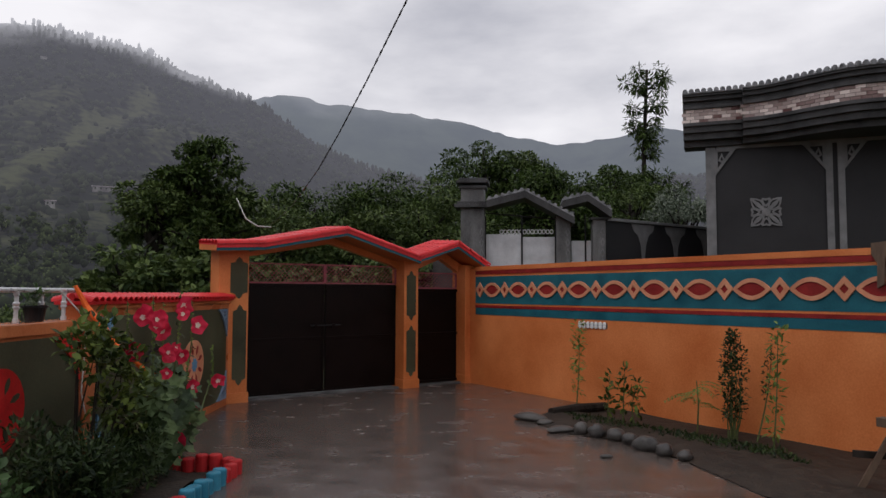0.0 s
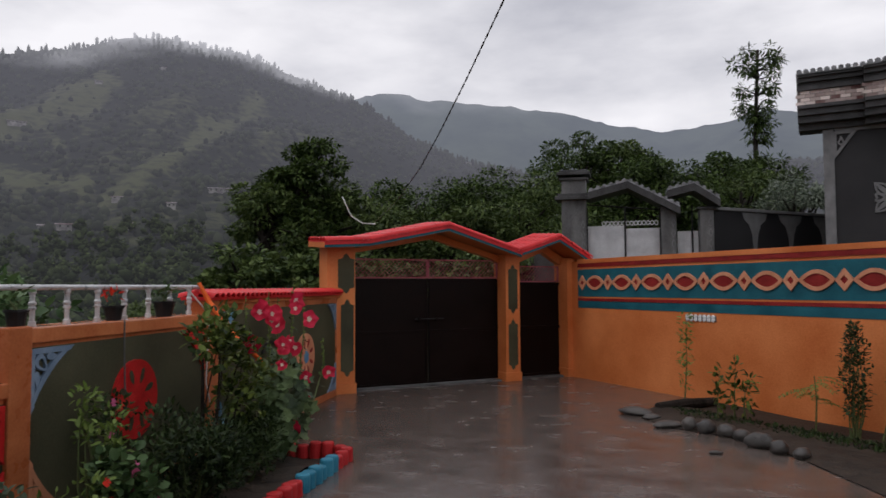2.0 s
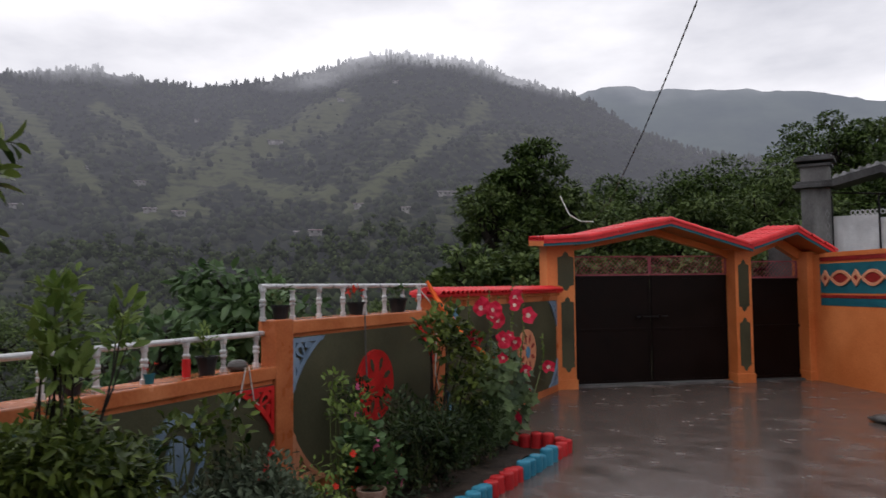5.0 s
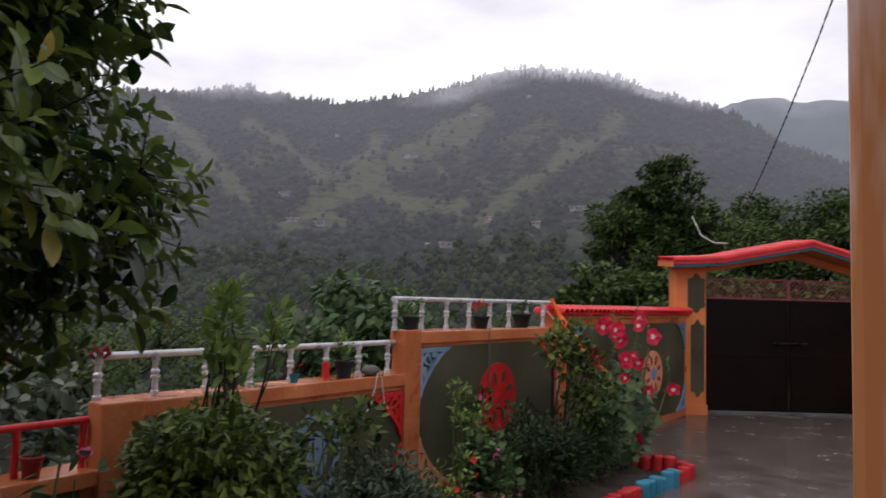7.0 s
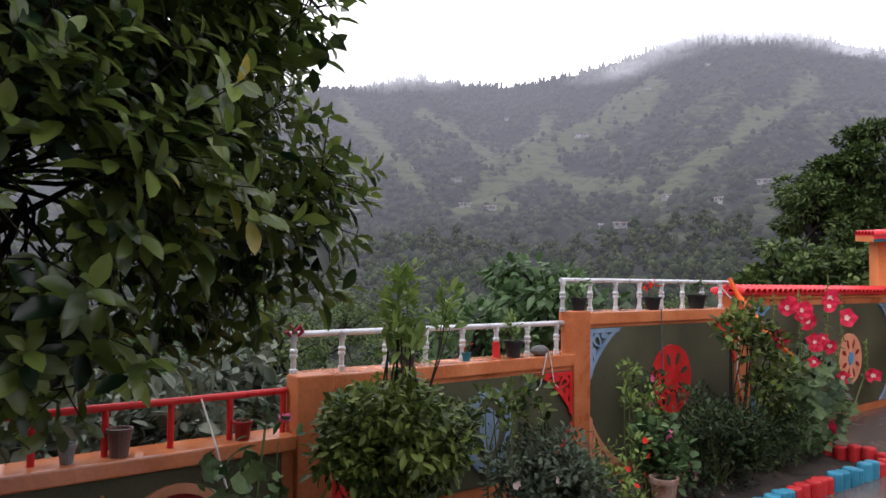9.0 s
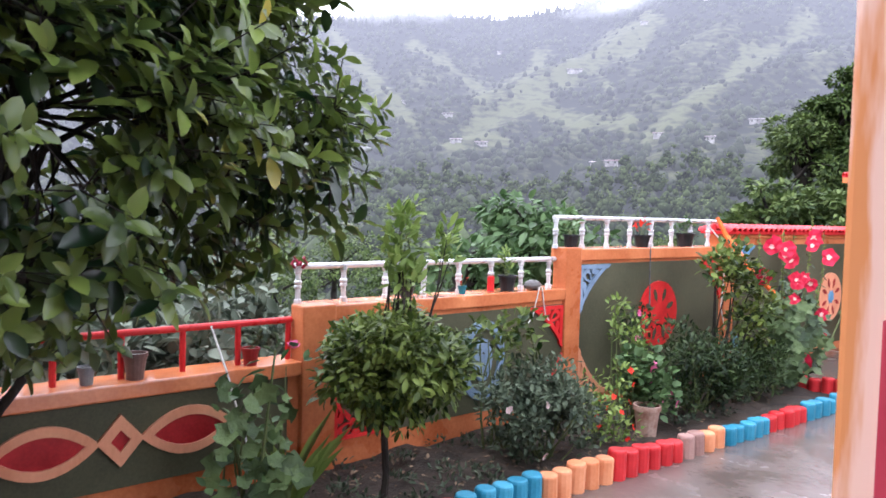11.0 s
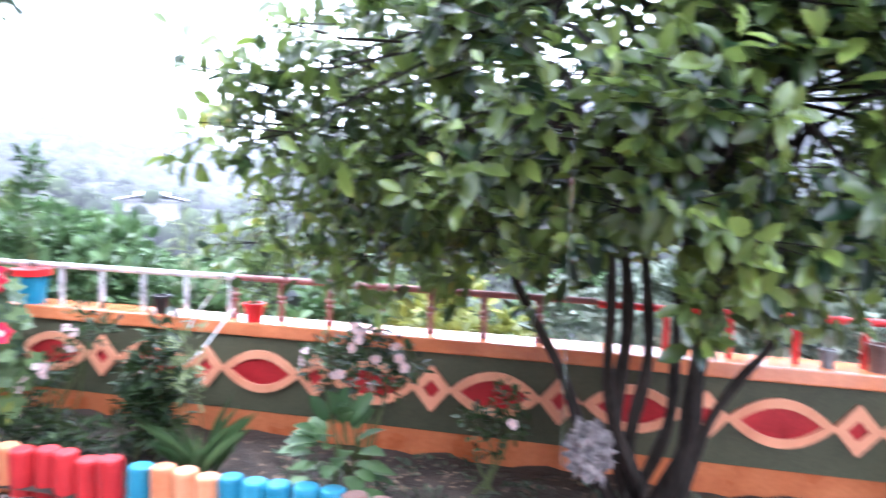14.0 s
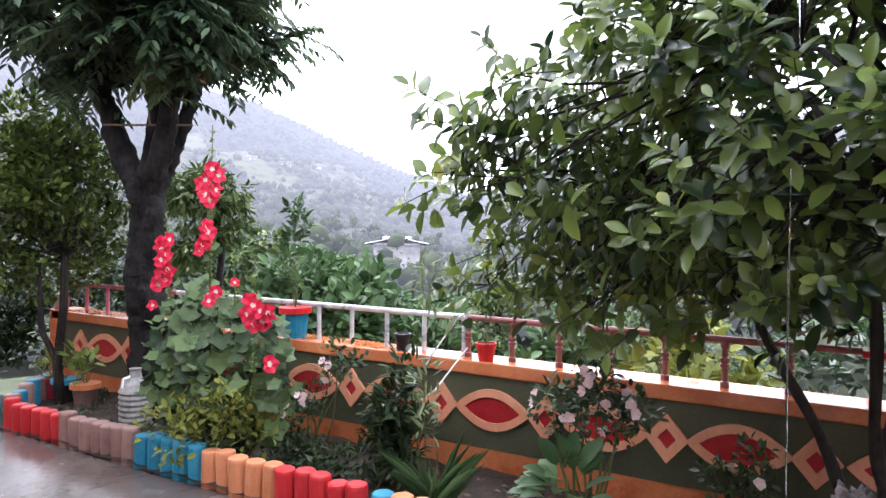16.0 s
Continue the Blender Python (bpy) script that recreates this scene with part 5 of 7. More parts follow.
def neighbour_gate():
    """Grey gateway beyond the court wall, with white sheet gates and a boundary wall."""
    p0, u = Vector((-1.52, 19.23, 0)), Vector((0.993, -0.09, 0)).normalized()
    n = Vector((u.y, -u.x, 0))
    g = thing("neighbour_gate", "weathered grey gateway with white sheet gates", "gate", facing(p0, u, n))
    def pillar(x0, x1, h, cap):
        p = part("pillar", boxed((x0, -0.5, -0.5), (x1, h, 0.0), 0.012), M_GREYCEM, g)
        for z, w, t in cap:
            part("cap", boxed((x0 - w, z, -0.5 - w), (x1 + w, z + t, w), 0.012), M_CORNICE, p)
        bm = bmesh.new()
        for i in range(7):
            z = 1.7 + i * 0.24
            if z > h - 0.3:
                break
            ring(bm, [(x1 - 0.07 + a, z + b) for a, b in diamond(0.05, 0.11)], [(x1 - 0.07 + a, z + b) for a, b in diamond(0.03, 0.075)], 0.015)
        part("diamond_strip", bm, M_GREYTRIM, p)
    pillar(0.0, 0.56, 4.25, ((3.72, 0.14, 0.08), (3.80, 0.08, 0.07), (4.18, 0.05, 0.06), (4.30, 0.10, 0.07), (4.37, 0.05, 0.05)))
    pillar(2.22, 2.55, 3.5, ((3.55, 0.08, 0.07),))
    pillar(3.05, 3.34, 3.45, ((3.42, 0.06, 0.05),))
    def roof(prof):
        c = part("canopy", plate(bmesh.new(), prof + [(x, z - 0.16) for x, z in prof[::-1]], 0.9, -0.65), M_CORNICE, g)
        part("tile_cover", plate(bmesh.new(), [(x, z + 0.045) for x, z in prof] + [(x, z + 0.002) for x, z in prof[::-1]], 0.86, -0.63), M_GREYTILE, c)
        for (xa, za), (xb, zb) in zip(prof, prof[1:]):
            k = max(2, int(math.hypot(xb - xa, zb - za) / 0.14))
            for i in range(k):
                f = (i + 0.5) / k
                part("roof_tile", ROOFROLL, None, c, m=Matrix.Translation((xa + (xb - xa) * f, za + (zb - za) * f + 0.045, -0.2)))
    roof([(0.62, 3.86), (1.50, 4.08), (2.62, 3.46)])
    roof([(2.35, 3.84), (2.92, 3.98), (3.46, 3.60)])
    for x0, x1 in ((0.58, 1.42), (1.44, 2.20), (2.58, 3.03)):
        leaf = part("sheet_leaf", boxed((x0, 0.2, -0.28), (x1, 3.16 - 0.08 * x0, -0.25), 0.004), M_WHITESHEET, g, "white painted corrugated sheet leaf")
        bm = bmesh.new()
        k = x0 + 0.05
        while k < x1:
            box(bm, (k, 0.2, -0.252), (k + 0.035, 3.14 - 0.08 * x0, -0.236))
            k += 0.105
        part("sheet_rib", bm, M_WHITESHEET, leaf)
    for x in (0.57, 1.43, 2.21, 2.9):
        part("iron_bar", tube(bmesh.new(), [(x, 0.2, -0.22), (x, 3.55, -0.22)], 0.02, 8), M_BLACKIRON, g)
    part("iron_bar", tube(bmesh.new(), [(0.56, 3.62, -0.22), (2.3, 3.45, -0.22)], 0.018, 8), M_BLACKIRON, g)
    bm = bmesh.new()
    for i in range(14):
        cx = 0.95 + 0.09 * i
        ring(bm, [(cx + a, 3.17 + b) for a, b in ellipse(0.05, 0.06, 10)], [(cx + a, 3.17 + b) for a, b in ellipse(0.028, 0.036, 10)], 0.012, -0.26)
    tagged(part("scroll_work", bm, M_WHITESHEET, g), kind="stuff")
    # boundary wall running away
    w = part("boundary_wall", boxed((0, -0.5, -0.2), (8.4, 3.42, 0.0), 0.008), M_GREYWALL, g, "dark grey boundary wall with pale painted drops", m=Matrix.Translation((3.36, 0, -0.05)) @ Matrix.Rotation(radians(42), 4, "Y"))
    part("wall_cap", boxed((0, 3.40, -0.26), (8.4, 3.47, 0.05), 0.008), M_GREYTRIM, w)
    for i in range(7):
        x = 1.3 + i * 1.25
        pts = [(x - 0.42, 3.38), (x - 0.36, 3.22), (x - 0.20, 3.12), (x - 0.10, 2.9), (x - 0.04, 2.5), (x + 0.04, 2.5), (x + 0.10, 2.9), (x + 0.20, 3.12), (x + 0.36, 3.22), (x + 0.42, 3.38)]
        part("painted_drop", plate(bmesh.new(), pts, 0.012), M_GREYTRIM, w)
    return g


ROOFROLL = finish(tube(bmesh.new(), [(0, 0, -0.44), (0, 0.0, 0.44)], 0.045, 7), "roof_tile")
ROOFROLL.materials.append(M_GREYTILE)
neighbour_gate()
gb = part("wall_8", boxed((-2.1, -0.3, 16.9), (-1.6, 2.75, 17.3), 0.01), M_GREYCEM, m=Matrix(((1, 0, 0, 0), (0, 0, 1, 0), (0, 1, 0, 0), (0, 0, 0, 1))))
tagged(gb, "grey cement wall stub with a red band behind the wicket", "wall", kind="structure")
part("red_band", boxed((-1.66, 2.10, 16.86), (-1.58, 2.78, 16.92), 0.004), M_DARKRED, gb)

# ---- planting beds, edging ----


def bumpy(name, x0, x1, y0, y1, z, material, parent, step, amp):
    bm = bmesh.new()
    nx, ny = max(2, int((x1 - x0) / step)), max(2, int((y1 - y0) / step))
    g = [[bm.verts.new((x0 + (x1 - x0) * i / nx, y0 + (y1 - y0) * j / ny, z + amp * noise.fractal((x0 + (x1 - x0) * i / nx * 3, (y0 + (y1 - y0) * j / ny) * 3, 0.5), 0.9, 2.1, 4))) for j in range(ny + 1)] for i in range(nx + 1)]
    for i in range(nx):
        for j in range(ny):
            bm.faces.new((g[i][j], g[i + 1][j], g[i + 1][j + 1], g[i][j + 1]))
    return part(name, bm, material, parent, smooth=True)


bed = bumpy("garden_bed", WX - 0.02, -3.98, -5.6, 9.2, 0.035, M_SOIL, None, 0.10, 0.05)
tagged(bed, "dark wet soil bed along the garden wall", "flower bed", kind="structure")


def edging():
    e = thing("bed_edging", "row of painted round stubs in red, blue, orange and brown", "edging", pose(0, 0, 0))
    shapes = {}
    for key, m_ in (("r", M_LOGRED), ("b", M_LOGBLUE), ("o", M_LOGORANGE), ("n", M_LOGBROWN)):
        bm = bmesh.new()
        lathe(bm, [(0.063, -0.1), (0.064, 0.225), (0.060, 0.240), (0.050, 0.246)], 14)
        shapes[key] = shared(bm, "stub", m_)
    rg = random.Random(5)
    runs = [(-4.65, -3.86, "r"), (-3.86, -2.99, "n"), (-2.99, -2.30, "b"), (-2.30, -1.645, "o"), (-1.645, -0.98, "r"), (-0.98, -0.80, "b"), (-0.80, -0.44, "o"), (-0.44, 0.22, "b"), (0.22, 0.95, "n"), (0.95, 1.65, "r"),
            (1.65, 2.35, "b"), (2.35, 3.38, "o"), (3.38, 4.10, "r"), (4.10, 4.74, "b"), (4.74, 5.42, "o"), (5.42, 6.20, "r"), (6.20, 6.48, "n"), (6.48, 6.77, "o"), (6.77, 7.42, "b"), (7.42, 8.05, "r"), (8.05, 8.88, "b"), (8.88, 9.30, "r")]
    for y0, y1, key in runs:
        k = max(1, round((y1 - y0) / 0.131))
        for i in range(k):
            y = y0 + (y1 - y0) * (i + 0.5) / k
            x = -4.06 + 0.055 * max(0.0, y - 3.2) + 0.06 * max(0.0, 1 - abs(y - 2.5) / 3.5) + rg.uniform(-0.012, 0.012)
            part("stub", shapes[key], None, e, m=pose(x, y, rg.uniform(-0.025, 0.012) - 0.055 * max(0.0, min(1.0, (y - 0.5) / 2.0)) - 0.05 * max(0.0, min(1.0, (y - 5.6) / 1.2)), rg.uniform(-2.5, 2.5), rg.uniform(-2.5, 2.5), rg.uniform(0, 360)))
    for i in range(10):
        part("stub", shapes["r" if i < 5 else "b"], None, e, m=pose(-3.83 - 0.131 * i, 9.33 + rg.uniform(-0.01, 0.01), rg.uniform(-0.12, -0.08), 0, 0, 40 * i))
    for i in range(7):
        part("stub", shapes["nbnb"[i % 4]], None, e, m=pose(-4.16 - 0.115 * i, -4.78 - 0.11 * i, rg.uniform(-0.02, 0.02), 0, 0, 40 * i))
    for i in range(4):
        part("stub", shapes["brrb"[i]], None, e, m=pose(-4.08 - 0.02 * i, -4.95 - 0.24 * i, rg.uniform(-0.02, 0.02), 0, 0, 40 * i))


edging()


def stuff_litter():
    rg = np.random.default_rng(77)
    n = 1500
    P = np.stack([rg.uniform(-5.05, -4.15, n), rg.uniform(-5.4, 9.0, n), np.full(n, 0.07)], 1)
    D = unit(rg, n) * np.array((1, 1, 0.2))
    ob = part("leaf_litter", leaves("leaf_litter", P, D, np.tile((0, 0, 1.0), (n, 1)) + unit(rg, n) * 0.3, rg.uniform(0.02, 0.06, n), rg.uniform(0.012, 0.03, n)), mat("dead_leaf", (0.05, 0.03, 0.018), (0.20, 0.14, 0.09), 0.7, 8, 60, 0.1, island=0.6))
    tagged(ob, "dead leaves and bits strewn over the bed soil", "leaf litter", kind="stuff")


stuff_litter()


def bed_growth():
    """Low weeds in loose patches over the bed."""
    rg = np.random.default_rng(78)
    centres = np.stack([rg.uniform(-5.05, -4.2, 130), rg.uniform(-5.2, 9.0, 130), np.full(130, 0.07)], 1)
    P, D, N, L, W = spray(rg, centres, rg.uniform(0.05, 0.16, 130), 3600, 0.042, 0.020, up=0.6, out=0.5, flat=0.25)
    ob = part("bed_growth", leaves("bed_growth", P, D, N, L, W), L_GREY)
    tagged(ob, "low weeds in patches on the wet bed soil", "weeds", kind="stuff")


bed_growth()

# ---- plant builders ----


def fan_leaves(name, P, D, N, R, lobes=5, deep=0.22, cup=0.18, k=15):
    """Broad lobed leaves: a notched rim about a centre, slightly cupped."""
    P, D, N = np.asarray(P, float), np.asarray(D, float), np.asarray(N, float)
    n = len(P)
    R = np.broadcast_to(np.asarray(R, float), (n,))[:, None]
    N = N / np.linalg.norm(N, axis=1, keepdims=True)
    S = np.cross(D, N)
    S /= np.maximum(1e-6, np.linalg.norm(S, axis=1, keepdims=True))
    U = np.cross(N, S)
    vs = [P]
    for j in range(k):
        a = 2 * math.pi * j / k
        rad = 1 - deep * (0.5 - 0.5 * math.cos(lobes * a)) - 0.35 * max(0.0, -math.cos(a)) ** 6
        vs.append(P + R * rad * (U * math.cos(a) + S * math.sin(a)) + N * R * cup * (1 + 0.6 * math.cos(lobes * a)) * (0.5 if j % 2 else 1.0))
    V = np.stack(vs, 1).reshape(-1, 3)
    f = np.array([[0, 1 + j, 1 + (j + 1) % k] for j in range(k)])
    F = (f[None] + (np.arange(n) * (k + 1))[:, None, None]).reshape(-1)
    me = bpy.data.meshes.new(name)
    me.vertices.add(len(V))
    me.vertices.foreach_set("co", V.ravel())
    me.loops.add(len(F))
    me.loops.foreach_set("vertex_index", F)
    me.polygons.add(len(F) // 3)
    me.polygons.foreach_set("loop_start", np.arange(len(F) // 3) * 3)
    me.polygons.foreach_set("use_smooth", [True] * (len(F) // 3))
    me.update(calc_edges=True)
    return me


def fronds(rg, bases, dirs, length, pairs, leaf_l, leaf_w, sag=0.35):
    """Pinnate leaves: arrays of leaflets along arching stalks."""
    P, D, N = [], [], []
    for b, d in zip(bases, dirs):
        b, d = np.asarray(b, float), np.asarray(d, float)
        d = d / np.linalg.norm(d)
        side_ = np.cross(d, (0, 0, 1.0))
        side_ /= max(1e-6, np.linalg.norm(side_))
        ln = length * rg.uniform(0.7, 1.2)
        for i in range(pairs):
            t = (i + 1) / pairs
            p = b + d * ln * t - np.array((0, 0, sag * ln * t * t))
            ax = d - np.array((0, 0, 2 * sag * t))
            for s in (-1, 1):
                P.append(p)
                D.append(side_ * s * 0.9 + ax * 0.55 - np.array((0, 0, 0.25)) + rg.normal(size=3) * 0.08)
                N.append(np.array((0, 0, 1.0)) + rg.normal(size=3) * 0.15 - side_ * s * 0.2)
    P, D, N = map(np.array, (P, D, N))
    s = 0.85 + 0.3 * rg.random(len(P))
    return P, D, N, leaf_l * s, leaf_w * s


def flower_mesh(name, r, petal, core, petals=5):
    me = fan_leaves(name, [(0, 0, 0)], [(1, 0, 0)], [(0, 0, 1)], r, lobes=petals, deep=0.16, cup=0.35, k=20)
    c = fan_leaves(name + "_core", [(0, 0, 0.10 * r)], [(1, 0, 0)], [(0, 0, 1)], r * 0.34, lobes=5, deep=0.25, cup=0.3, k=10)
    bm = bmesh.new()
    bm.from_mesh(me)
    nf = len(bm.faces)
    bm.from_mesh(c)
    bm.faces.ensure_lookup_table()
    for f in bm.faces[nf:]:
        f.material_index = 1
    bm.to_mesh(me)
    bm.free()
    bpy.data.meshes.remove(c)
    me.materials.append(petal)
    me.materials.append(core)
    return me


F_HOLLY = flower_mesh("flower", 0.058, L_PETAL, L_PETALCORE)
F_ROSE = flower_mesh("flower", 0.032, L_PALE, L_PETALCORE, 6)
F_PINK = flower_mesh("flower", 0.038, L_PINK, L_PINK, 6)
F_SCARLET = flower_mesh("flower", 0.024, L_SCARLET, L_SCARLET, 5)


def turned(p, d, roll=0.0):
    """A pose at p whose local z looks along d."""
    return Matrix.Translation(p) @ Vector(d).to_track_quat("Z", "Y").to_matrix().to_4x4() @ Matrix.Rotation(roll, 4, "Z")


TO_EYE = Vector((0.92, 0.0, 0.25))


def shrub(name, label, at, lumps, lump_r, n, L, W, material, seed, flowers=(), category="shrub", stems=7, up=0.3, base_r=0.010, spread=None, bark=M_STEM):
    """A bush: several stems from the ground, leaves in clumps, flowers on the outside."""
    rg = np.random.default_rng(seed)
    t = thing(name, label, category, pose(*at))
    C = np.asarray(lumps, float)
    bm = bmesh.new()
    for i in range(stems):
        c = C[i % len(C)]
        tube(bm, limb_path(rg, (rg.normal() * 0.04, rg.normal() * 0.04, -0.04), c, 0.05, 4), [base_r, base_r * 0.85, base_r * 0.7, base_r * 0.5, base_r * 0.3], 5, False)
    tagged(part("stem", bm, bark, t), kind="stuff")
    tagged(part("foliage", leaves("foliage", *spray(rg, C, lump_r, int(n * 1.6) if n > 1000 else n, L, W, up=up)), material, t), kind="stuff")
    for me, count in flowers:
        for i in range(count):
            c = C[rg.integers(len(C))]
            d = unit(rg, 1)[0] * 0.7 + np.array(TO_EYE)
            p = c + d / np.linalg.norm(d) * np.asarray(lump_r).mean() * rg.uniform(0.85, 1.1)
            part("flower", me, None, t, m=turned(p, d, rg.uniform(0, 6)))
    return t


def ball_lumps(seed, centre, r, k):
    rg = np.random.default_rng(seed)
    return unit(rg, k) * (rg.random((k, 1)) ** 0.4) * np.asarray(r) + np.asarray(centre)


# ---- citrus tree ----


def citrus():
    rg = np.random.default_rng(91)
    t = thing("citrus_tree", "many-stemmed citrus tree with glossy wet leaves", "tree", pose(-4.52, 1.52, 0))
    bm = bmesh.new()
    forks = [(-0.05, -0.60, 1.25), (0.08, -0.10, 1.45), (-0.10, 0.02, 1.55), (0.12, 0.34, 1.40), (0.22, 0.55, 1.15), (0.50, -0.2, 1.65), (-0.35, 0.25, 1.7)]
    roots = [(0.0, -0.05, 0), (0.03, -0.03, 0), (-0.03, 0.0, 0), (0.03, 0.09, 0), (0.05, 0.11, 0), (0.02, 0.02, 0), (-0.04, 0.04, 0)]
    for f, r0, rad in zip(forks, roots, (0.026, 0.036, 0.030, 0.046, 0.024, 0.026, 0.028)):
        mid = (f[0] * 0.3 + r0[0], f[1] * 0.34 + r0[1], 0.5)
        path = [(r0[0], r0[1], -0.15), (r0[0] * 1.2, r0[1] * 1.3, 0.15), mid, ((mid[0] + f[0]) / 2, (mid[1] + f[1]) / 2 * 1.08, 0.92), f]
        s = np.linspace(0, 4, 33)
        q = np.array(path, float)
        q = np.stack([np.interp(s, range(5), q[:, c]) for c in range(3)], 1)
        w = np.sin(s * 2.6 + 9 * f[1])[:, None] * np.array((0.022, 0.030, 0))
        tube(bm, [tuple(p) for p in q + w], list(np.interp(s, range(5), [rad * 1.6, rad * 1.25, rad * 1.08, rad * 0.92, rad * 0.75]) * (1 + 0.10 * np.sin(s * 7 + f[0] * 30))), 10)
    # scaffold limbs through the crown
    nodes = []
    for i in range(26):
        v = unit(rg, 1)[0]
        v[2] = abs(v[2]) * 0.9 - 0.1
        p = np.array((0.25, -0.02, 1.95)) + v * np.array((0.75, 1.15, 1.0)) * rg.uniform(0.55, 1.0)
        f = forks[int(np.argmin([np.linalg.norm(np.array(f) - p) for f in forks]))]
        tube(bm, limb_path(rg, f, p, 0.12, 5), [0.022, 0.020, 0.018, 0.015, 0.013, 0.010], 6, False)
        nodes.append(p)
    nodes = np.array(nodes)
    C = []
    for i in range(520):
        v = unit(rg, 1)[0]
        v[2] = abs(v[2]) * 1.1 - 0.30
        q = 0.52 + 0.48 * rg.random() ** 0.6
        C.append(np.array((0.26, -0.03, 2.12)) + v * q * np.array((1.36, 2.12, 1.9)))
    for i in range(80):
        a = rg.uniform(0, 2 * math.pi)
        C.append(np.array((0.22 + 1.0 * math.cos(a) * rg.uniform(0.3, 1), -0.08 + 1.80 * math.sin(a) * rg.uniform(0.3, 1), 1.34 + 0.34 * rg.random())))
    for i in range(75):
        C.append(np.array((rg.uniform(0.0, 1.1), rg.uniform(0.0, 1.45), rg.uniform(2.4, 3.7))))
    C = np.array([c for c in C if c[0] < 1.28 and -1.80 + 1.0 * max(0.0, c[2] - 1.95) < c[1] < 1.60 - 0.08 * max(0.0, c[2] - 2.2) and c[2] < 3.9])
    P, D, N, L, W = [], [], [], [], []
    heart = np.array((0.1, 0, 1.75))
    for c in C:
        p = nodes[int(np.argmin(np.linalg.norm(nodes - c, axis=1)))]
        tube(bm, limb_path(rg, p, c, 0.06, 4), [0.009, 0.008, 0.006, 0.005, 0.003], 4, False)
        away = (c - heart) / np.linalg.norm(c - heart)
        for tip in c + away * 0.05 + np.clip(rg.normal(size=(6, 3)), -1.4, 1.4) * np.array((0.12, 0.13, 0.10)):
            tube(bm, [tuple(c), tuple(tip)], [0.004, 0.002], 3, False)
            axis = unit(rg, 1)[0] * 0.45 + away * 0.8 + np.array((0, 0, 0.30))
            axis /= np.linalg.norm(axis)
            ref = np.cross(axis, (0.3, 0.5, 0.8))
            ref /= np.linalg.norm(ref)
            r2 = np.cross(axis, ref)
            big = rg.uniform(0.8, 1.15)
            for j in range(rg.integers(7, 12)):
                a = 2.4 * j + rg.uniform(0, 0.5)
                o = ref * math.cos(a) + r2 * math.sin(a)
                P.append(tip - axis * 0.016 * j)
                D.append(o * 0.85 + axis * (0.95 - 0.12 * j) + rg.normal(size=3) * 0.10 - np.array((0, 0, 0.02 * j)))
                N.append(axis + o * -0.2 + np.array((0, 0, 0.35)) + rg.normal(size=3) * 0.2)
                s = big * rg.uniform(0.75, 1.15) * (0.72 + 0.045 * min(j, 7))
                L.append(0.116 * s)
                W.append(0.058 * s)
    part("trunk", bm, M_BARK, t, smooth=True)
    tagged(part("crown", oval_leaves("crown", P, D, N, L, W, fold=0.34, droop=0.20), L_CITRUS, t), kind="stuff")
    # rag: crumpled cloth folds
    bmr = bmesh.new()
    bmesh.ops.create_icosphere(bmr, subdivisions=4, radius=0.085)
    for v in bmr.verts:
        d = v.co.normalized()
        crease = abs(noise.noise(d * 3.1)) + 0.5 * abs(noise.noise(d * 7.3))
        v.co = Vector((v.co.x * 0.9, v.co.y * 1.15, v.co.z * 1.5)) * (0.72 + 0.9 * crease)
    tagged(part("knotted_rag", bmr, M_RAG, None, m=pose(-4.36, 1.32, 0.46)), "grey wet patterned rag bundle tied in the citrus stems", "rag")


citrus()

# ---- round clipped bush on one stem ----


def round_bush():
    rg = np.random.default_rng(17)
    t = thing("round_bush", "round clipped bush on a thin stem with shoots on top", "shrub", pose(-4.46, 3.95, 0))
    bm = tube(bmesh.new(), [(0, 0, -0.05), (0.01, 0.01, 0.2), (0, 0, 0.42), (0.0, 0.03, 0.7)], [0.026, 0.022, 0.022, 0.018], 8)
    C = ball_lumps(18, (0.02, 0.05, 0.87), (0.36, 0.42, 0.33), 80)
    sh = [(0, 0.12 + rg.normal() * 0.05, 1.30 + 0.048 * i) for i in range(10)] + [(0.05, 0.36, 1.50), (0.05, 0.40, 1.58), (0.05, 0.42, 1.44)]
    for c in list(C[:20]) + sh:
        tube(bm, limb_path(rg, (0, 0.02, 0.6), c, 0.05, 4), [0.010, 0.008, 0.006, 0.005, 0.003], 5, False)
    part("trunk", bm, M_BARK, t)
    tagged(part("foliage", oval_leaves("foliage", *spray(rg, C, 0.135, 9500, 0.062, 0.027, up=-0.05, out=0.6, shell=0.2)), L_BUSH, t), kind="stuff")
    part("shoot", oval_leaves("shoot", *spray(rg, sh, 0.10, 300, 0.085, 0.034, up=0.7)), L_SHOOT, t)


round_bush()

# ---- shelf tree with pinnate leaves ----


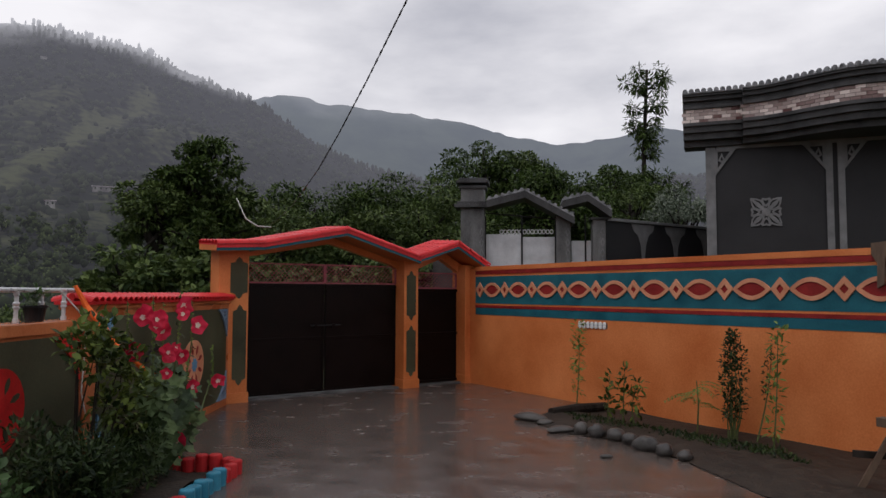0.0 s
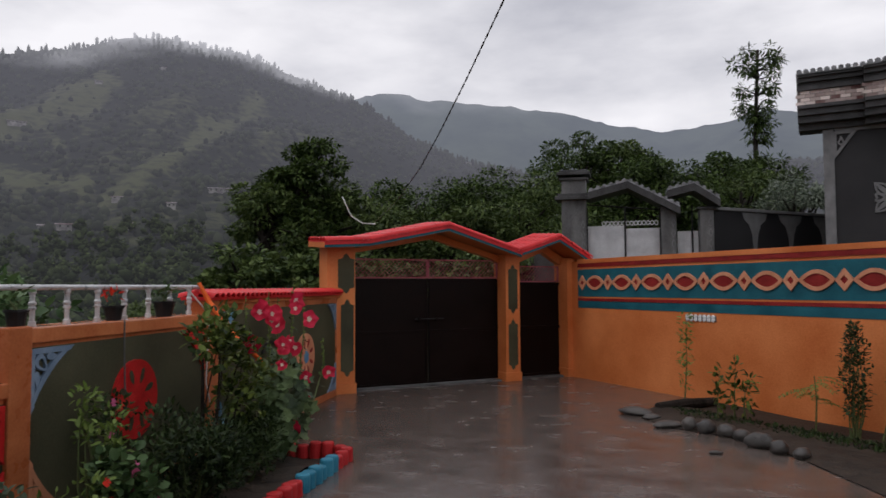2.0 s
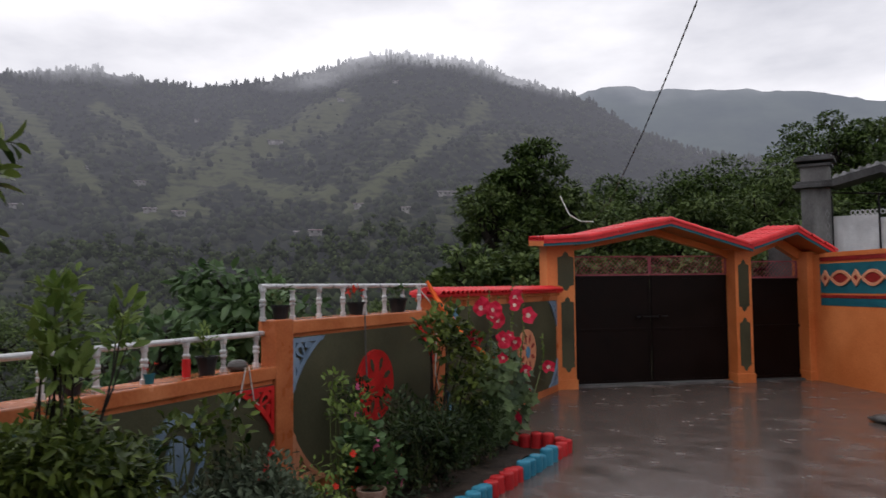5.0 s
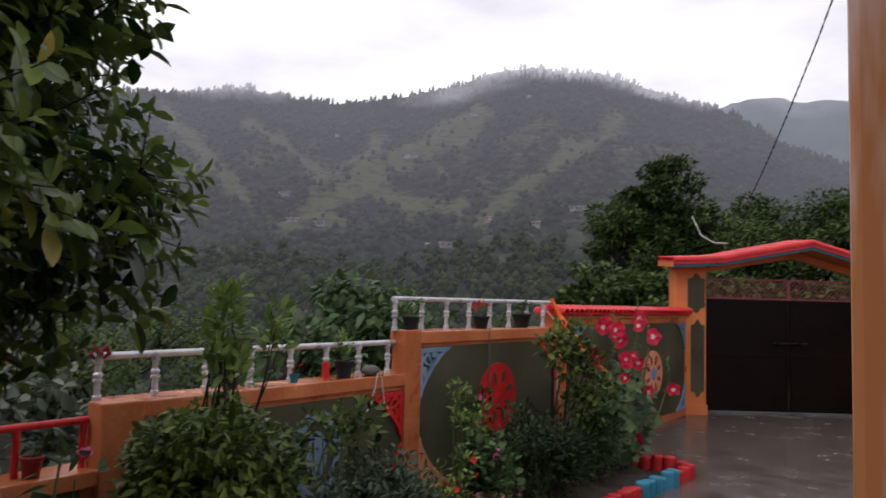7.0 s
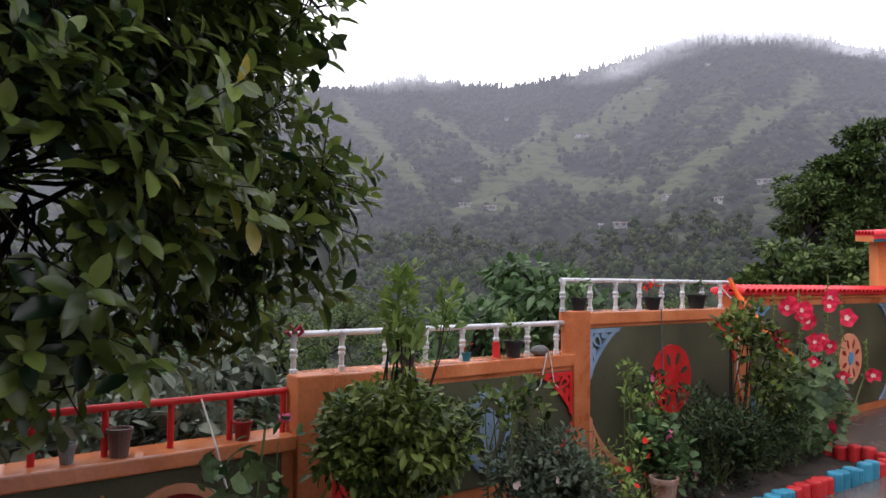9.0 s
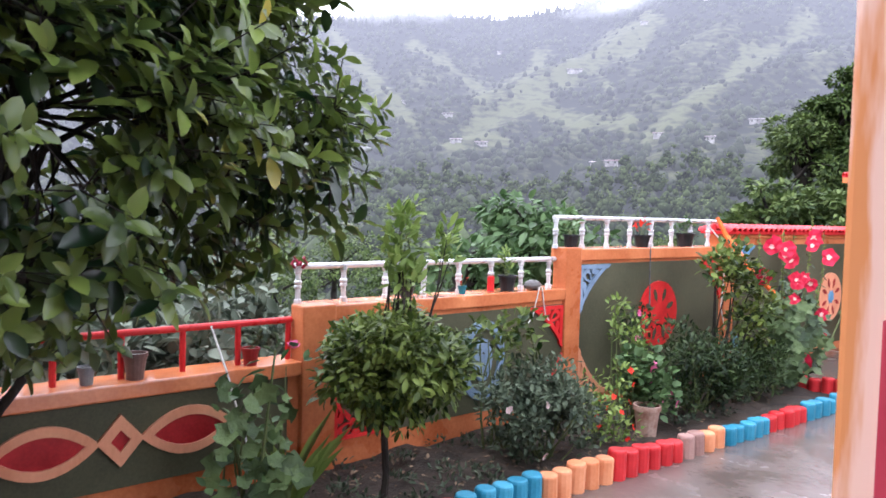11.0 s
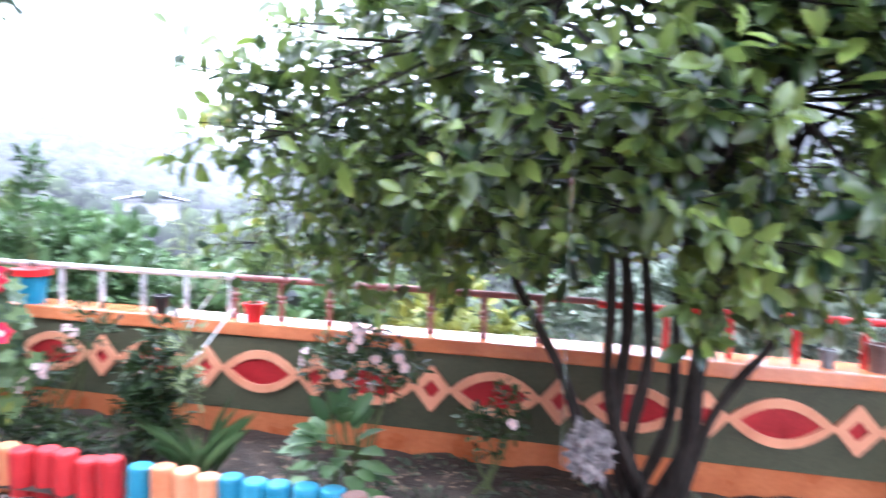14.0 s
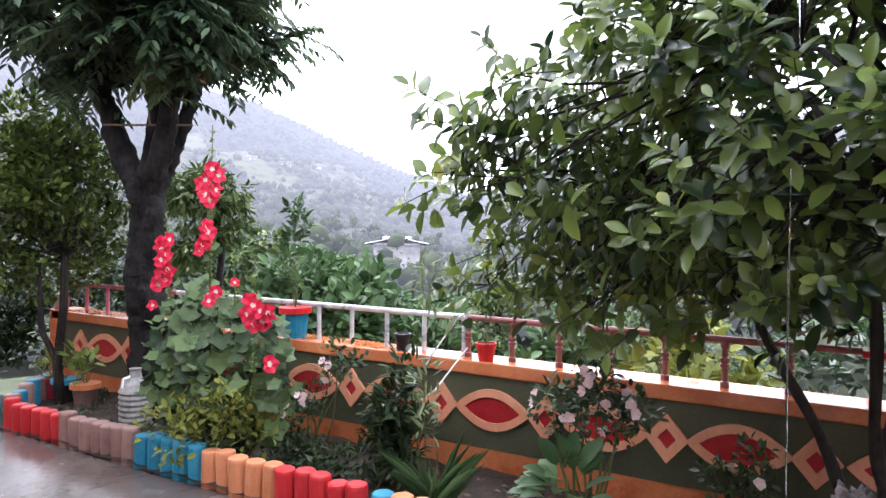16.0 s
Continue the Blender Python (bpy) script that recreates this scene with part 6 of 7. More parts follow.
def shelf_tree():
    rg = np.random.default_rng(61)
    t = thing("shelf_tree", "dark rough tree with drooping pinnate leaves and a plank shelf", "tree", pose(-4.82, -3.92, 0))
    bm = bmesh.new()

    def bough(path, radii, seg):
        """Closely ringed limb, so that the bark can stand out in knobs."""
        s = np.linspace(0, len(path) - 1, 14 * (len(path) - 1) + 1)
        q = np.array(path, float)
        k = np.arange(len(path))
        tube(bm, [tuple(np.interp(x, k, q[:, c]) for c in range(3)) for x in s], [float(np.interp(x, k, radii)) for x in s], seg)

    bough([(0, 0, -0.2), (0.02, -0.02, 0.3), (0.0, 0.0, 0.8), (0.03, 0.03, 1.05), (0, -0.02, 1.2), (0.0, 0.02, 1.7), (0.02, 0.0, 2.05)], [0.18, 0.145, 0.125, 0.16, 0.165, 0.135, 0.16], 18)
    for f, r_ in (((0.10, -0.45, 2.75), 0.085), ((-0.15, 0.0, 2.9), 0.07), ((0.05, 0.42, 2.75), 0.075), ((-0.3, 0.35, 3.0), 0.05)):
        bough([(0, 0.0, 1.85), (f[0] * 0.4, f[1] * 0.5, 2.2), f, (f[0] * 1.3, f[1] * 1.3, f[2] + 0.7)], [0.12, r_ * 1.25, r_, r_ * 0.6], 12)
    C = ball_lumps(62, (0.0, 0.0, 3.55), (1.10, 1.28, 0.85), 60)
    C = np.array([c for c in C if c[2] > 2.75])
    for c in C[:40]:
        tube(bm, limb_path(rg, (0.0, 0.1, 2.9), c, 0.15, 4), [0.03, 0.024, 0.018, 0.012, 0.007], 5, False)
    for v in bm.verts:
        if v.co.z < 2.9:
            v.co += Vector((v.co.x, v.co.y, 0)).normalized() * (0.035 * noise.noise(v.co * 6) + 0.030 * noise.noise(v.co * 14) + 0.016 * noise.noise(v.co * 31))
    part("trunk", bm, M_BARK2, t, smooth=True)
    bases, dirs = [], []
    for c in C:
        for _ in range(26):
            v = unit(rg, 1)[0]
            v[2] = v[2] * 0.5 + 0.15
            bases.append(c + rg.normal(size=3) * 0.12)
            dirs.append(v)
    part("crown", leaves("crown", *fronds(rg, bases, dirs, 0.40, 8, 0.125, 0.046, sag=0.38)), L_ASH, t)
    sh = thing("tree_shelf", "small reddish wooden tray wedged in the tree fork", "shelf", pose(-4.72, -3.74, 2.82, 0, 4, 30))
    part("tray", boxed((-0.17, -0.05, 0), (0.17, 0.40, 0.022), 0.004), M_TRAY, sh)
    for lo, hi in (((-0.17, -0.05, 0.023), (-0.15, 0.40, 0.065)), ((0.15, -0.05, 0.023), (0.17, 0.40, 0.065))):
        part("tray_rim", boxed(lo, hi, 0.003), M_TRAY, sh)
    part("back_board", boxed((-0.15, 0.16, 0.065), (0.12, 0.36, 0.085), 0.003), M_TRAY, sh)
    part("cross_bar", tube(bmesh.new(), [(0.10, -0.34, -0.36), (0.02, 0.36, -0.355)], 0.009, 7), M_WOOD, sh)
    part("upright_stick", tube(bmesh.new(), [(0.06, 0.02, -0.36), (0.06, 0.0, 0.0)], 0.008, 6), M_WOOD, sh)


shelf_tree()
crown_tree("bank_tree", "light green feathery tree rising behind the wall", (-6.8, -5.5, terrain_height(-6.8, -5.5)), 2.45 - terrain_height(-6.8, -5.5), (0.72, 0.72), 1500, 0.15, 0.05, L_TREE2, 63, trunk_r=0.05, lumps=20, lump_r=0.32, up=-0.3)


def thin_tree():
    rg = np.random.default_rng(71)
    t = thing("garden_tree", "small dense tree on a thin dark trunk", "tree", pose(-4.62, -4.86, 0))
    bm = tube(bmesh.new(), [(0, 0, -0.1), (0.02, -0.02, 0.4), (-0.03, 0.0, 0.9), (-0.1, -0.1, 1.4)], [0.05, 0.042, 0.038, 0.03], 8)
    tube(bm, [(0, 0, 0.35), (0.1, -0.12, 0.7), (0.08, -0.2, 1.3)], [0.03, 0.026, 0.02], 7)
    C = ball_lumps(72, (-0.2, -0.55, 1.95), (0.8, 0.85, 0.95), 60)
    for c in C[:30]:
        tube(bm, limb_path(rg, (-0.1, -0.1, 1.35), c, 0.08, 4), [0.018, 0.014, 0.010, 0.007, 0.004], 5, False)
    part("trunk", bm, M_BARK, t)
    part("crown", leaves("crown", *spray(rg, C, 0.24, 12000, 0.080, 0.042, up=0.3, out=0.7, shell=0.3)), L_BUSH, t)


thin_tree()

# dark hedge beyond the end of the garden wall
for i, (x, y, z) in enumerate(((-6.4, -7.0, 0.5), (-5.4, -7.6, 0.7), (-4.6, -7.4, 0.6), (-7.4, -6.2, 0.2))):
    shrub("hedge_shrub", "dark broad-leaved shrub beyond the wall end", (x, y, 0.0), ball_lumps(200 + i, (0, 0, z), (0.7, 0.7, 0.8), 26), 0.26, 1500, 0.11, 0.055, L_DEEP, 210 + i, stems=8)

# ---- hollyhocks ----


LEAF_SHAPES = [fan_leaves("leaf", [(0, 0, 0)], [(1, 0.1 * i, 0)], [(0.1 * i, 0, 1)], 1.0, 5, 0.24 + 0.05 * i, 0.16 + 0.07 * i) for i in range(4)]
for me_ in LEAF_SHAPES:
    me_.materials.append(mat("soft_broad_leaf", (0.014, 0.032, 0.012), (0.105, 0.158, 0.056), 0.5, 14, 90, 0.5, spec=0.25, random_ob=1.3) if me_ is LEAF_SHAPES[0] else LEAF_SHAPES[0].materials[0])


def set_leaves(t, P, D, N, R, rg):
    """Large leaves as single parts."""
    for p, d, n, r in zip(P, D, N, R):
        n = Vector(n).normalized()
        x = (Vector(d) - n * n.dot(Vector(d))).normalized()
        y = n.cross(x)
        m = Matrix(((x.x, y.x, n.x, p[0]), (x.y, y.y, n.y, p[1]), (x.z, y.z, n.z, p[2]), (0, 0, 0, 1)))
        part("leaf", LEAF_SHAPES[rg.integers(4)], None, t, m=m @ Matrix.Scale(float(r), 4))


def hollyhock(label, at, stems, flowers, seed, leaf_n, leaf_r, mound, low=0.1, bloom=1.1):
    """stems: (dx, dy, height); flowers: (dy, z, size)."""
    rg = np.random.default_rng(seed)
    t = thing("hollyhock", label, "flower", pose(*at))
    face = math.atan2(1.5 - at[1], -1.0 - at[0])     # the blooms turn to the open court
    for dx, dy, h in stems:
        lean = rg.normal(size=2) * 0.02
        path = [(dx * 0.3, dy * 0.3, 0), (dx * 0.7, dy * 0.8, h * 0.35), (dx, dy, h * 0.7), (dx + lean[0], dy + lean[1], h)]
        part("stem", tube(bmesh.new(), path, [0.012, 0.010, 0.007, 0.003], 6), M_STEM, t)
        zs = np.array([p[2] for p in path])
        def on(z):
            return np.array([np.interp(z, zs, [p[k] for p in path]) for k in range(3)])
        k = 16
        B = [on(h * (0.60 + 0.40 * q)) for q in (i / k for i in range(k))]
        tagged(part("bud", leaves("bud", np.repeat(B, 3, 0), unit(rg, 3 * k) + np.array((0.2, 0, 0.5)), unit(rg, 3 * k), 0.030, 0.022), L_SHOOT, t), kind="stuff")
        m = int(h * 6)
        Q = np.array([on(h * (0.2 + 0.55 * rg.random())) for _ in range(m)])
        dd = unit(rg, m) * np.array((1, 1, 0.2))
        set_leaves(t, Q + dd * 0.06, dd, np.array((0.5, 0, 0.8)) + unit(rg, m) * 0.4, rg.uniform(0.03, 0.055, m), rg)
    for dy, z, s in flowers:
        a = face + rg.uniform(-0.75, 0.75)
        d = Vector((math.cos(a), math.sin(a), 0.10 + rg.normal() * 0.1))
        part("flower", F_HOLLY, None, t, m=turned((0.10 + 0.16 * math.cos(face) + rg.uniform(-0.03, 0.05), dy + 0.16 * math.sin(face), z), d, rg.uniform(0, 6)) @ Matrix.Scale(s * bloom, 4))
    C = np.asarray(mound[0], float)
    R = np.asarray(mound[1], float)
    v = unit(rg, leaf_n)
    v[:, 0] = np.abs(v[:, 0]) * 0.9 - 0.25
    P = C + v * R * (0.55 + 0.45 * rg.random((leaf_n, 1)))
    P[:, 2] = np.maximum(P[:, 2], low)
    set_leaves(t, P, v + np.array((0, 0, -0.6)), np.array((0.65 * math.cos(face), 0.65 * math.sin(face), 0.55)) + v * 0.5 + unit(rg, leaf_n) * 0.55, leaf_r * rg.uniform(0.6, 1.2, leaf_n), rg)
    bm = bmesh.new()
    for p in P[::3]:
        tube(bm, [(0, 0, 0.0), tuple(np.array((p[0] * 0.4, p[1] * 0.4, p[2] * 0.7))), tuple(p)], [0.006, 0.005, 0.004], 4, False)
    tagged(part("leaf_stalk", bm, M_STEM, t), kind="stuff")
    return t


def spike(dy, z0, z1, step, seed, wide=0.05):
    """Flowers crowded up a stem."""
    rr = random.Random(seed)
    out, z = [], z0
    while z < z1:
        out.append((dy + rr.uniform(-wide, wide), z, rr.uniform(0.85, 1.1)))
        z += step
    return out


hollyhock("tall crimson hollyhock with large lobed leaves", (-4.50, -2.86, 0.03),
          [(0.05, -0.30, 1.75), (0.08, 0.20, 2.33), (0.10, 0.22, 1.95), (0.12, 0.68, 1.2), (0.05, 0.42, 1.45), (0.2, 0.75, 0.8), (0.25, 0.0, 0.65)],
          spike(-0.28, 1.20, 1.56, 0.036, 1) + spike(0.22, 1.80, 2.02, 0.034, 3) + spike(0.15, 1.46, 1.64, 0.040, 4, 0.03) + spike(0.66, 1.0, 1.14, 0.017, 5, 0.10) + [(0.27, 1.18, 0.8), (0.25, 1.12, 0.8), (0.80, 0.75, 1.0), (0.01, 0.61, 0.8), (0.45, 1.25, 0.6), (-0.34, 1.05, 0.7)],
          300, 300, 0.092, ((0.02, 0.16, 0.58), (0.44, 0.80, 0.64)))
hollyhock("leggy crimson hollyhock leaning on the tiled wall", (-4.48, 9.05, 0.03),
          [(0.0, -0.55, 1.62), (0.05, -0.12, 1.66), (0.1, 0.36, 1.82), (0.05, 0.85, 1.62), (0.1, 0.6, 1.0), (0.1, 1.4, 1.1), (0.05, 0.1, 1.6), (0.2, 0.2, 0.6)],
          [(-0.60, 1.48, 1.0), (-0.50, 1.50, 0.9), (-0.36, 1.50, 1.1), (-0.30, 1.45, 0.9), (-0.17, 1.45, 1.1), (-0.10, 1.34, 1.25), (-0.2, 1.38, 0.9), (0.37, 1.56, 1.35), (0.30, 1.48, 0.9), (0.83, 1.35, 1.25), (-0.53, 1.20, 1.25), (0.05, 1.12, 1.2), (-0.03, 1.14, 0.8), (0.34, 1.09, 1.1), (0.28, 1.16, 0.8), (0.62, 0.75, 0.95), (1.5, 0.70, 1.1), (0.85, 0.46, 1.0), (0.24, 0.29, 1.4), (0.0, 0.95, 0.8)],
          301, 190, 0.080, ((0.05, 0.15, 0.48), (0.42, 0.80, 0.55)), bloom=1.42)

# ---- shrubs along the wall ----
shrub("vine_bush", "straggling vine bush tied with orange band", (-4.62, 8.0, 0.03), [(0.1, -0.25, 1.30), (0.15, -0.05, 1.38), (0.12, 0.15, 1.28), (0.2, 0.30, 1.15), (0.12, 0.45, 0.98), (0.15, 0.2, 0.75), (0.1, 0.0, 1.15), (0.2, 0.6, 0.85), (0.15, 0.5, 0.6)], 0.17, 900, 0.070, 0.048, L_BUSH, 401, stems=10, base_r=0.014, bark=M_BARK)
shrub("grey_shrub", "dark green narrow-leaved garden shrub", (-4.44, 7.35, 0.03), ball_lumps(41, (0, 0.05, 0.42), (0.32, 0.48, 0.36), 24), 0.16, 1900, 0.060, 0.022, L_DARK, 402, stems=16)
shrub("grey_shrub", "low grey-green shrub under the hollyhock", (-4.40, 8.30, 0.03), ball_lumps(42, (0, 0, 0.30), (0.25, 0.45, 0.26), 18), 0.15, 1300, 0.06, 0.02, L_DARK, 403, stems=10)
shrub("geranium", "pink geranium with soft round leaves", (-4.45, 6.62, 0.03), ball_lumps(43, (0, 0, 0.42), (0.24, 0.30, 0.24), 14), 0.13, 700, 0.07, 0.065, L_BROAD, 404, [(F_PINK, 7)], "flower")
shrub("rambling_rose", "small rose hanging against the red medallion", (-4.95, 7.12, 0.03), [(0, 0.0, 0.72), (0, 0.1, 0.82), (0, -0.08, 0.66), (0, 0.05, 0.55), (0, -0.1, 0.85), (0, 0.22, 0.75)], 0.11, 260, 0.05, 0.028, L_DARK, 405, [(F_PINK, 2)], "flower")
shrub("young_shoots", "thin pale leafy shoots", (-4.62, 6.50, 0.03), [(0, -0.12, 1.02), (0, -0.1, 0.90), (0, -0.1, 0.78), (0, 0.15, 0.70), (0, 0.22, 0.82), (0, 0.28, 0.60), (0, 0.0, 0.5), (0, 0.1, 0.45)], 0.085, 260, 0.055, 0.028, L_SHOOT, 406, stems=8)
shrub("rose_bush", "full rose bush with a few pale pink roses", (-4.42, 5.30, 0.03), ball_lumps(44, (0, -0.02, 0.36), (0.34, 0.46, 0.28), 34), 0.15, 2300, 0.052, 0.027, L_GREY, 407, [(F_ROSE, 6)], "flower", stems=14)
shrub("climbing_shoot", "pale climbing shoot against the olive panel", (-4.72, 5.15, 0.03), [(0, 0.0, 0.86), (0, 0.15, 0.90), (0, -0.12, 0.84), (0, 0.28, 0.92), (0, 0.1, 0.72), (0, 0.3, 0.75), (0, -0.2, 0.9)], 0.12, 230, 0.075, 0.04, L_BUSH, 408, stems=7)
shrub("red_blossom_plant", "low plant with scattered scarlet blossoms", (-4.40, 6.02, 0.03), ball_lumps(45, (0, 0, 0.30), (0.2, 0.26, 0.26), 14), 0.12, 420, 0.05, 0.025, L_SHOOT, 409, [(F_SCARLET, 12)], "flower", stems=10)
shrub("squash_vine", "soft broad-leaved vine against the pier", (-4.60, 3.18, 0.03), [(0, 0.0, 0.75), (0, -0.1, 0.6), (0, 0.1, 0.55), (0.05, 0.05, 0.4), (0, -0.12, 0.3), (0, 0.2, 0.85), (0.05, 0.0, 0.2)], 0.15, 60, 0.09, 0.05, L_BROAD, 410, [(F_PINK, 1)], "vine", stems=9)
rgv = np.random.default_rng(12)
mv = thing("marrow_vine", "soft grey-green marrow leaves climbing by the pier", "vine", pose(-4.50, 3.16, 0))
vp = np.stack([rgv.uniform(-0.10, 0.10, 60), rgv.normal(size=60) * 0.14, rgv.uniform(0.10, 0.86, 60)], 1)
set_leaves(mv, vp, unit(rgv, 60) + np.array((0, 0, -0.7)), np.array((0.75, -0.2, 0.35)) + unit(rgv, 60) * 0.5, rgv.uniform(0.035, 0.085, 60), rgv)
part("stem", tube(bmesh.new(), [(0, 0, 0), (0.02, 0.03, 0.5), (0, 0.1, 1.0)], [0.012, 0.01, 0.006], 6), M_STEM, mv)


def blade_clump(name, label, at, n, L, W, seed, material=L_BROAD, up=1.2):
    rg = np.random.default_rng(seed)
    t = thing(name, label, "plant", pose(*at))
    P = rg.normal(size=(n, 3)) * np.array((0.03, 0.03, 0.0))
    D = unit(rg, n) * np.array((1, 1, 0)) + np.array((0, 0, up))
    tagged(part("blade", leaves("blade", P, D, unit(rg, n) * 0.3 + D * np.array((-1, -1, 0.2)) + np.array((0, 0, 0.4)), L * rg.uniform(0.6, 1.2, n), W, droop=0.45), material, t), kind="stuff")


blade_clump("grass_clump", "tall thin grass clump by the wall", (-4.70, 3.46, 0.03), 22, 0.52, 0.012, 51, L_SHOOT, up=4.0)
blade_clump("lily_clump", "arching strap-leaved green lily clump", (-4.42, -0.78, 0.03), 30, 0.40, 0.020, 52, up=2.6)
shrub("yellow_shrub", "low yellow-green shrub over the edging", (-4.22, -2.42, 0.03), ball_lumps(46, (0.05, 0, 0.33), (0.28, 0.36, 0.24), 20), 0.15, 620, 0.060, 0.034, L_YELLOW, 411, stems=12)
shrub("dark_shrub", "dark leafy shrub with slender shoots", (-4.62, -1.25, 0.03), list(ball_lumps(47, (0, 0, 0.34), (0.18, 0.24, 0.28), 20)) + [(0, 0.1, 0.64), (0, 0.12, 0.76)], 0.11, 950, 0.085, 0.030, L_DEEP, 412, stems=14)
shrub("slender_bamboo", "slender upright shoot with narrow pale leaves", (-4.52, -0.92, 0.03), [(0, 0, 0.45), (0, 0.03, 0.62), (0, 0.0, 0.75), (0.02, 0, 0.56), (0, 0.02, 1.25), (0, 0.02, 1.38), (0, 0.05, 1.1)], 0.09, 130, 0.085, 0.020, L_OLIVE, 413, stems=4, base_r=0.005)
shrub("pale_rose", "thin rose with small pale pink flowers", (-4.70, -2.0, 0.03), [(0.1, 0.05, 0.42), (0.1, -0.05, 0.32), (0.1, 0.15, 0.5), (0.05, 0.3, 0.8), (0.05, 0.25, 0.66), (0.1, -0.1, 0.22), (0, 0.38, 0.72)], 0.11, 420, 0.045, 0.024, L_DARK, 414, [(F_ROSE, 11)], "flower", stems=8)
shrub("low_groundcover", "low leafy weeds on the bed", (-4.45, -1.75, 0.03), ball_lumps(48, (0, 0, 0.10), (0.32, 0.6, 0.09), 22), 0.10, 900, 0.05, 0.024, L_DARK, 415, stems=12)
shrub("pale_rose", "rose bush with pale blooms by the coping", (-4.68, 0.02, 0.03), [(0.1, 0.0, 0.72), (0.1, 0.12, 0.8), (0.1, -0.15, 0.7), (0.05, 0.2, 0.62), (0.1, -0.05, 0.58), (0.05, 0.28, 0.7), (0.1, 0.1, 0.9)], 0.13, 620, 0.05, 0.028, L_DARK, 416, [(F_ROSE, 14)], "flower", stems=10)
shrub("wall_weed", "thin weed against the low wall", (-4.80, 0.78, 0.03), [(0, 0, 0.28), (0, 0.1, 0.38), (0, -0.1, 0.36), (0, 0.08, 0.5)], 0.10, 220, 0.05, 0.03, L_DARK, 417, [(F_ROSE, 1)], stems=5)
rgb_ = np.random.default_rng(66)
bl = thing("broadleaf_plant", "low plant with large pointed glossy leaves", "plant", pose(-4.28, 0.08, 0.03))
vv = unit(rgb_, 44)
vv[:, 2] = np.abs(vv[:, 2])
tagged(part("foliage", oval_leaves("foliage", vv * np.array((0.12, 0.14, 0.36)) + np.array((0, 0, 0.12)), vv + np.array((0.2, 0, -0.1)), np.array((0.3, 0, 1.0)) + unit(rgb_, 44) * 0.3, rgb_.uniform(0.13, 0.20, 44), rgb_.uniform(0.075, 0.11, 44), droop=0.35), L_BROAD, bl), kind="stuff")
part("stem", tube(bmesh.new(), [(0, 0, -0.03), (0, 0, 0.4)], [0.014, 0.006], 6), M_STEM, bl)

# ---- growth behind the garden wall ----
for i, (x, y, z, r, m_) in enumerate(((-6.0, 3.2, 0.62, 0.55, L_SILVER), (-6.0, 2.3, 0.60, 0.6, L_SILVER), (-6.1, 1.3, 0.50, 0.6, L_SILVER), (-6.6, 0.2, 0.25, 0.6, L_YELLOW), (-6.9, 4.3, 0.5, 0.5, L_SILVER), (-6.5, -0.9, 0.2, 0.55, L_BROAD), (-6.6, -2.2, 0.3, 0.6, L_BROAD), (-6.5, -3.2, 0.6, 0.6, L_BROAD), (-6.6, -4.6, 0.4, 0.6, L_TREE2), (-7.2, 1.8, 0.4, 0.7, L_SILVER), (-6.1, -2.85, 0.50, 0.45, L_BROAD), (-6.2, -3.6, 0.70, 0.5, L_BROAD))):
    zg = terrain_height(x, y)
    shrub("bank_shrub", "wet leafy shrub on the bank behind the wall", (x, y, zg), ball_lumps(500 + i, (0, 0, z - zg), (0.45, r, 0.62), 24), 0.24, 1100, 0.125, 0.075, m_, 520 + i, stems=8, base_r=0.02)
for i, (b, d, top, rx, rz) in enumerate(((125, 20, -3.0, 1.7, 1.6), (118, 26, -3.2, 2.0, 1.8), (133, 16, -1.0, 1.4, 1.5), (140, 14, 1.5, 1.3, 1.6), (111, 22, -3.5, 1.8, 1.8), (104, 24, -3.0, 2.0, 2.0), (95, 20, -2.5, 2.0, 2.0), (84, 24, -2.0, 2.2, 2.0), (72, 22, -1.5, 2.0, 2.0), (63, 26, -1.0, 2.2, 2.2))):
    far_tree(b, d, top, rx, rz, 600 + i, L_TREE2 if i % 2 else L_BROAD, 1900, 0.20, 0.12, label="leafy tree on the slope below the wall", lumps=22)
crown_tree("fig_tree", "spreading large-leaved tree just behind the garden wall", (-8.9, 9.9, terrain_height(-8.9, 9.9)), 2.05 - terrain_height(-8.9, 9.9), (1.35, 1.0), 1900, 0.22, 0.15, L_BROAD, 620, lumps=30, lump_r=0.30, up=-0.35)
crown_tree("fig_tree", "large-leaved bush behind the railing", (-8.6, 8.3, terrain_height(-8.6, 8.3)), 1.35 - terrain_height(-8.6, 8.3), (0.9, 0.8), 900, 0.20, 0.13, L_BROAD, 621, lumps=18, lump_r=0.34)

# ---- pots and small things on the walls ----


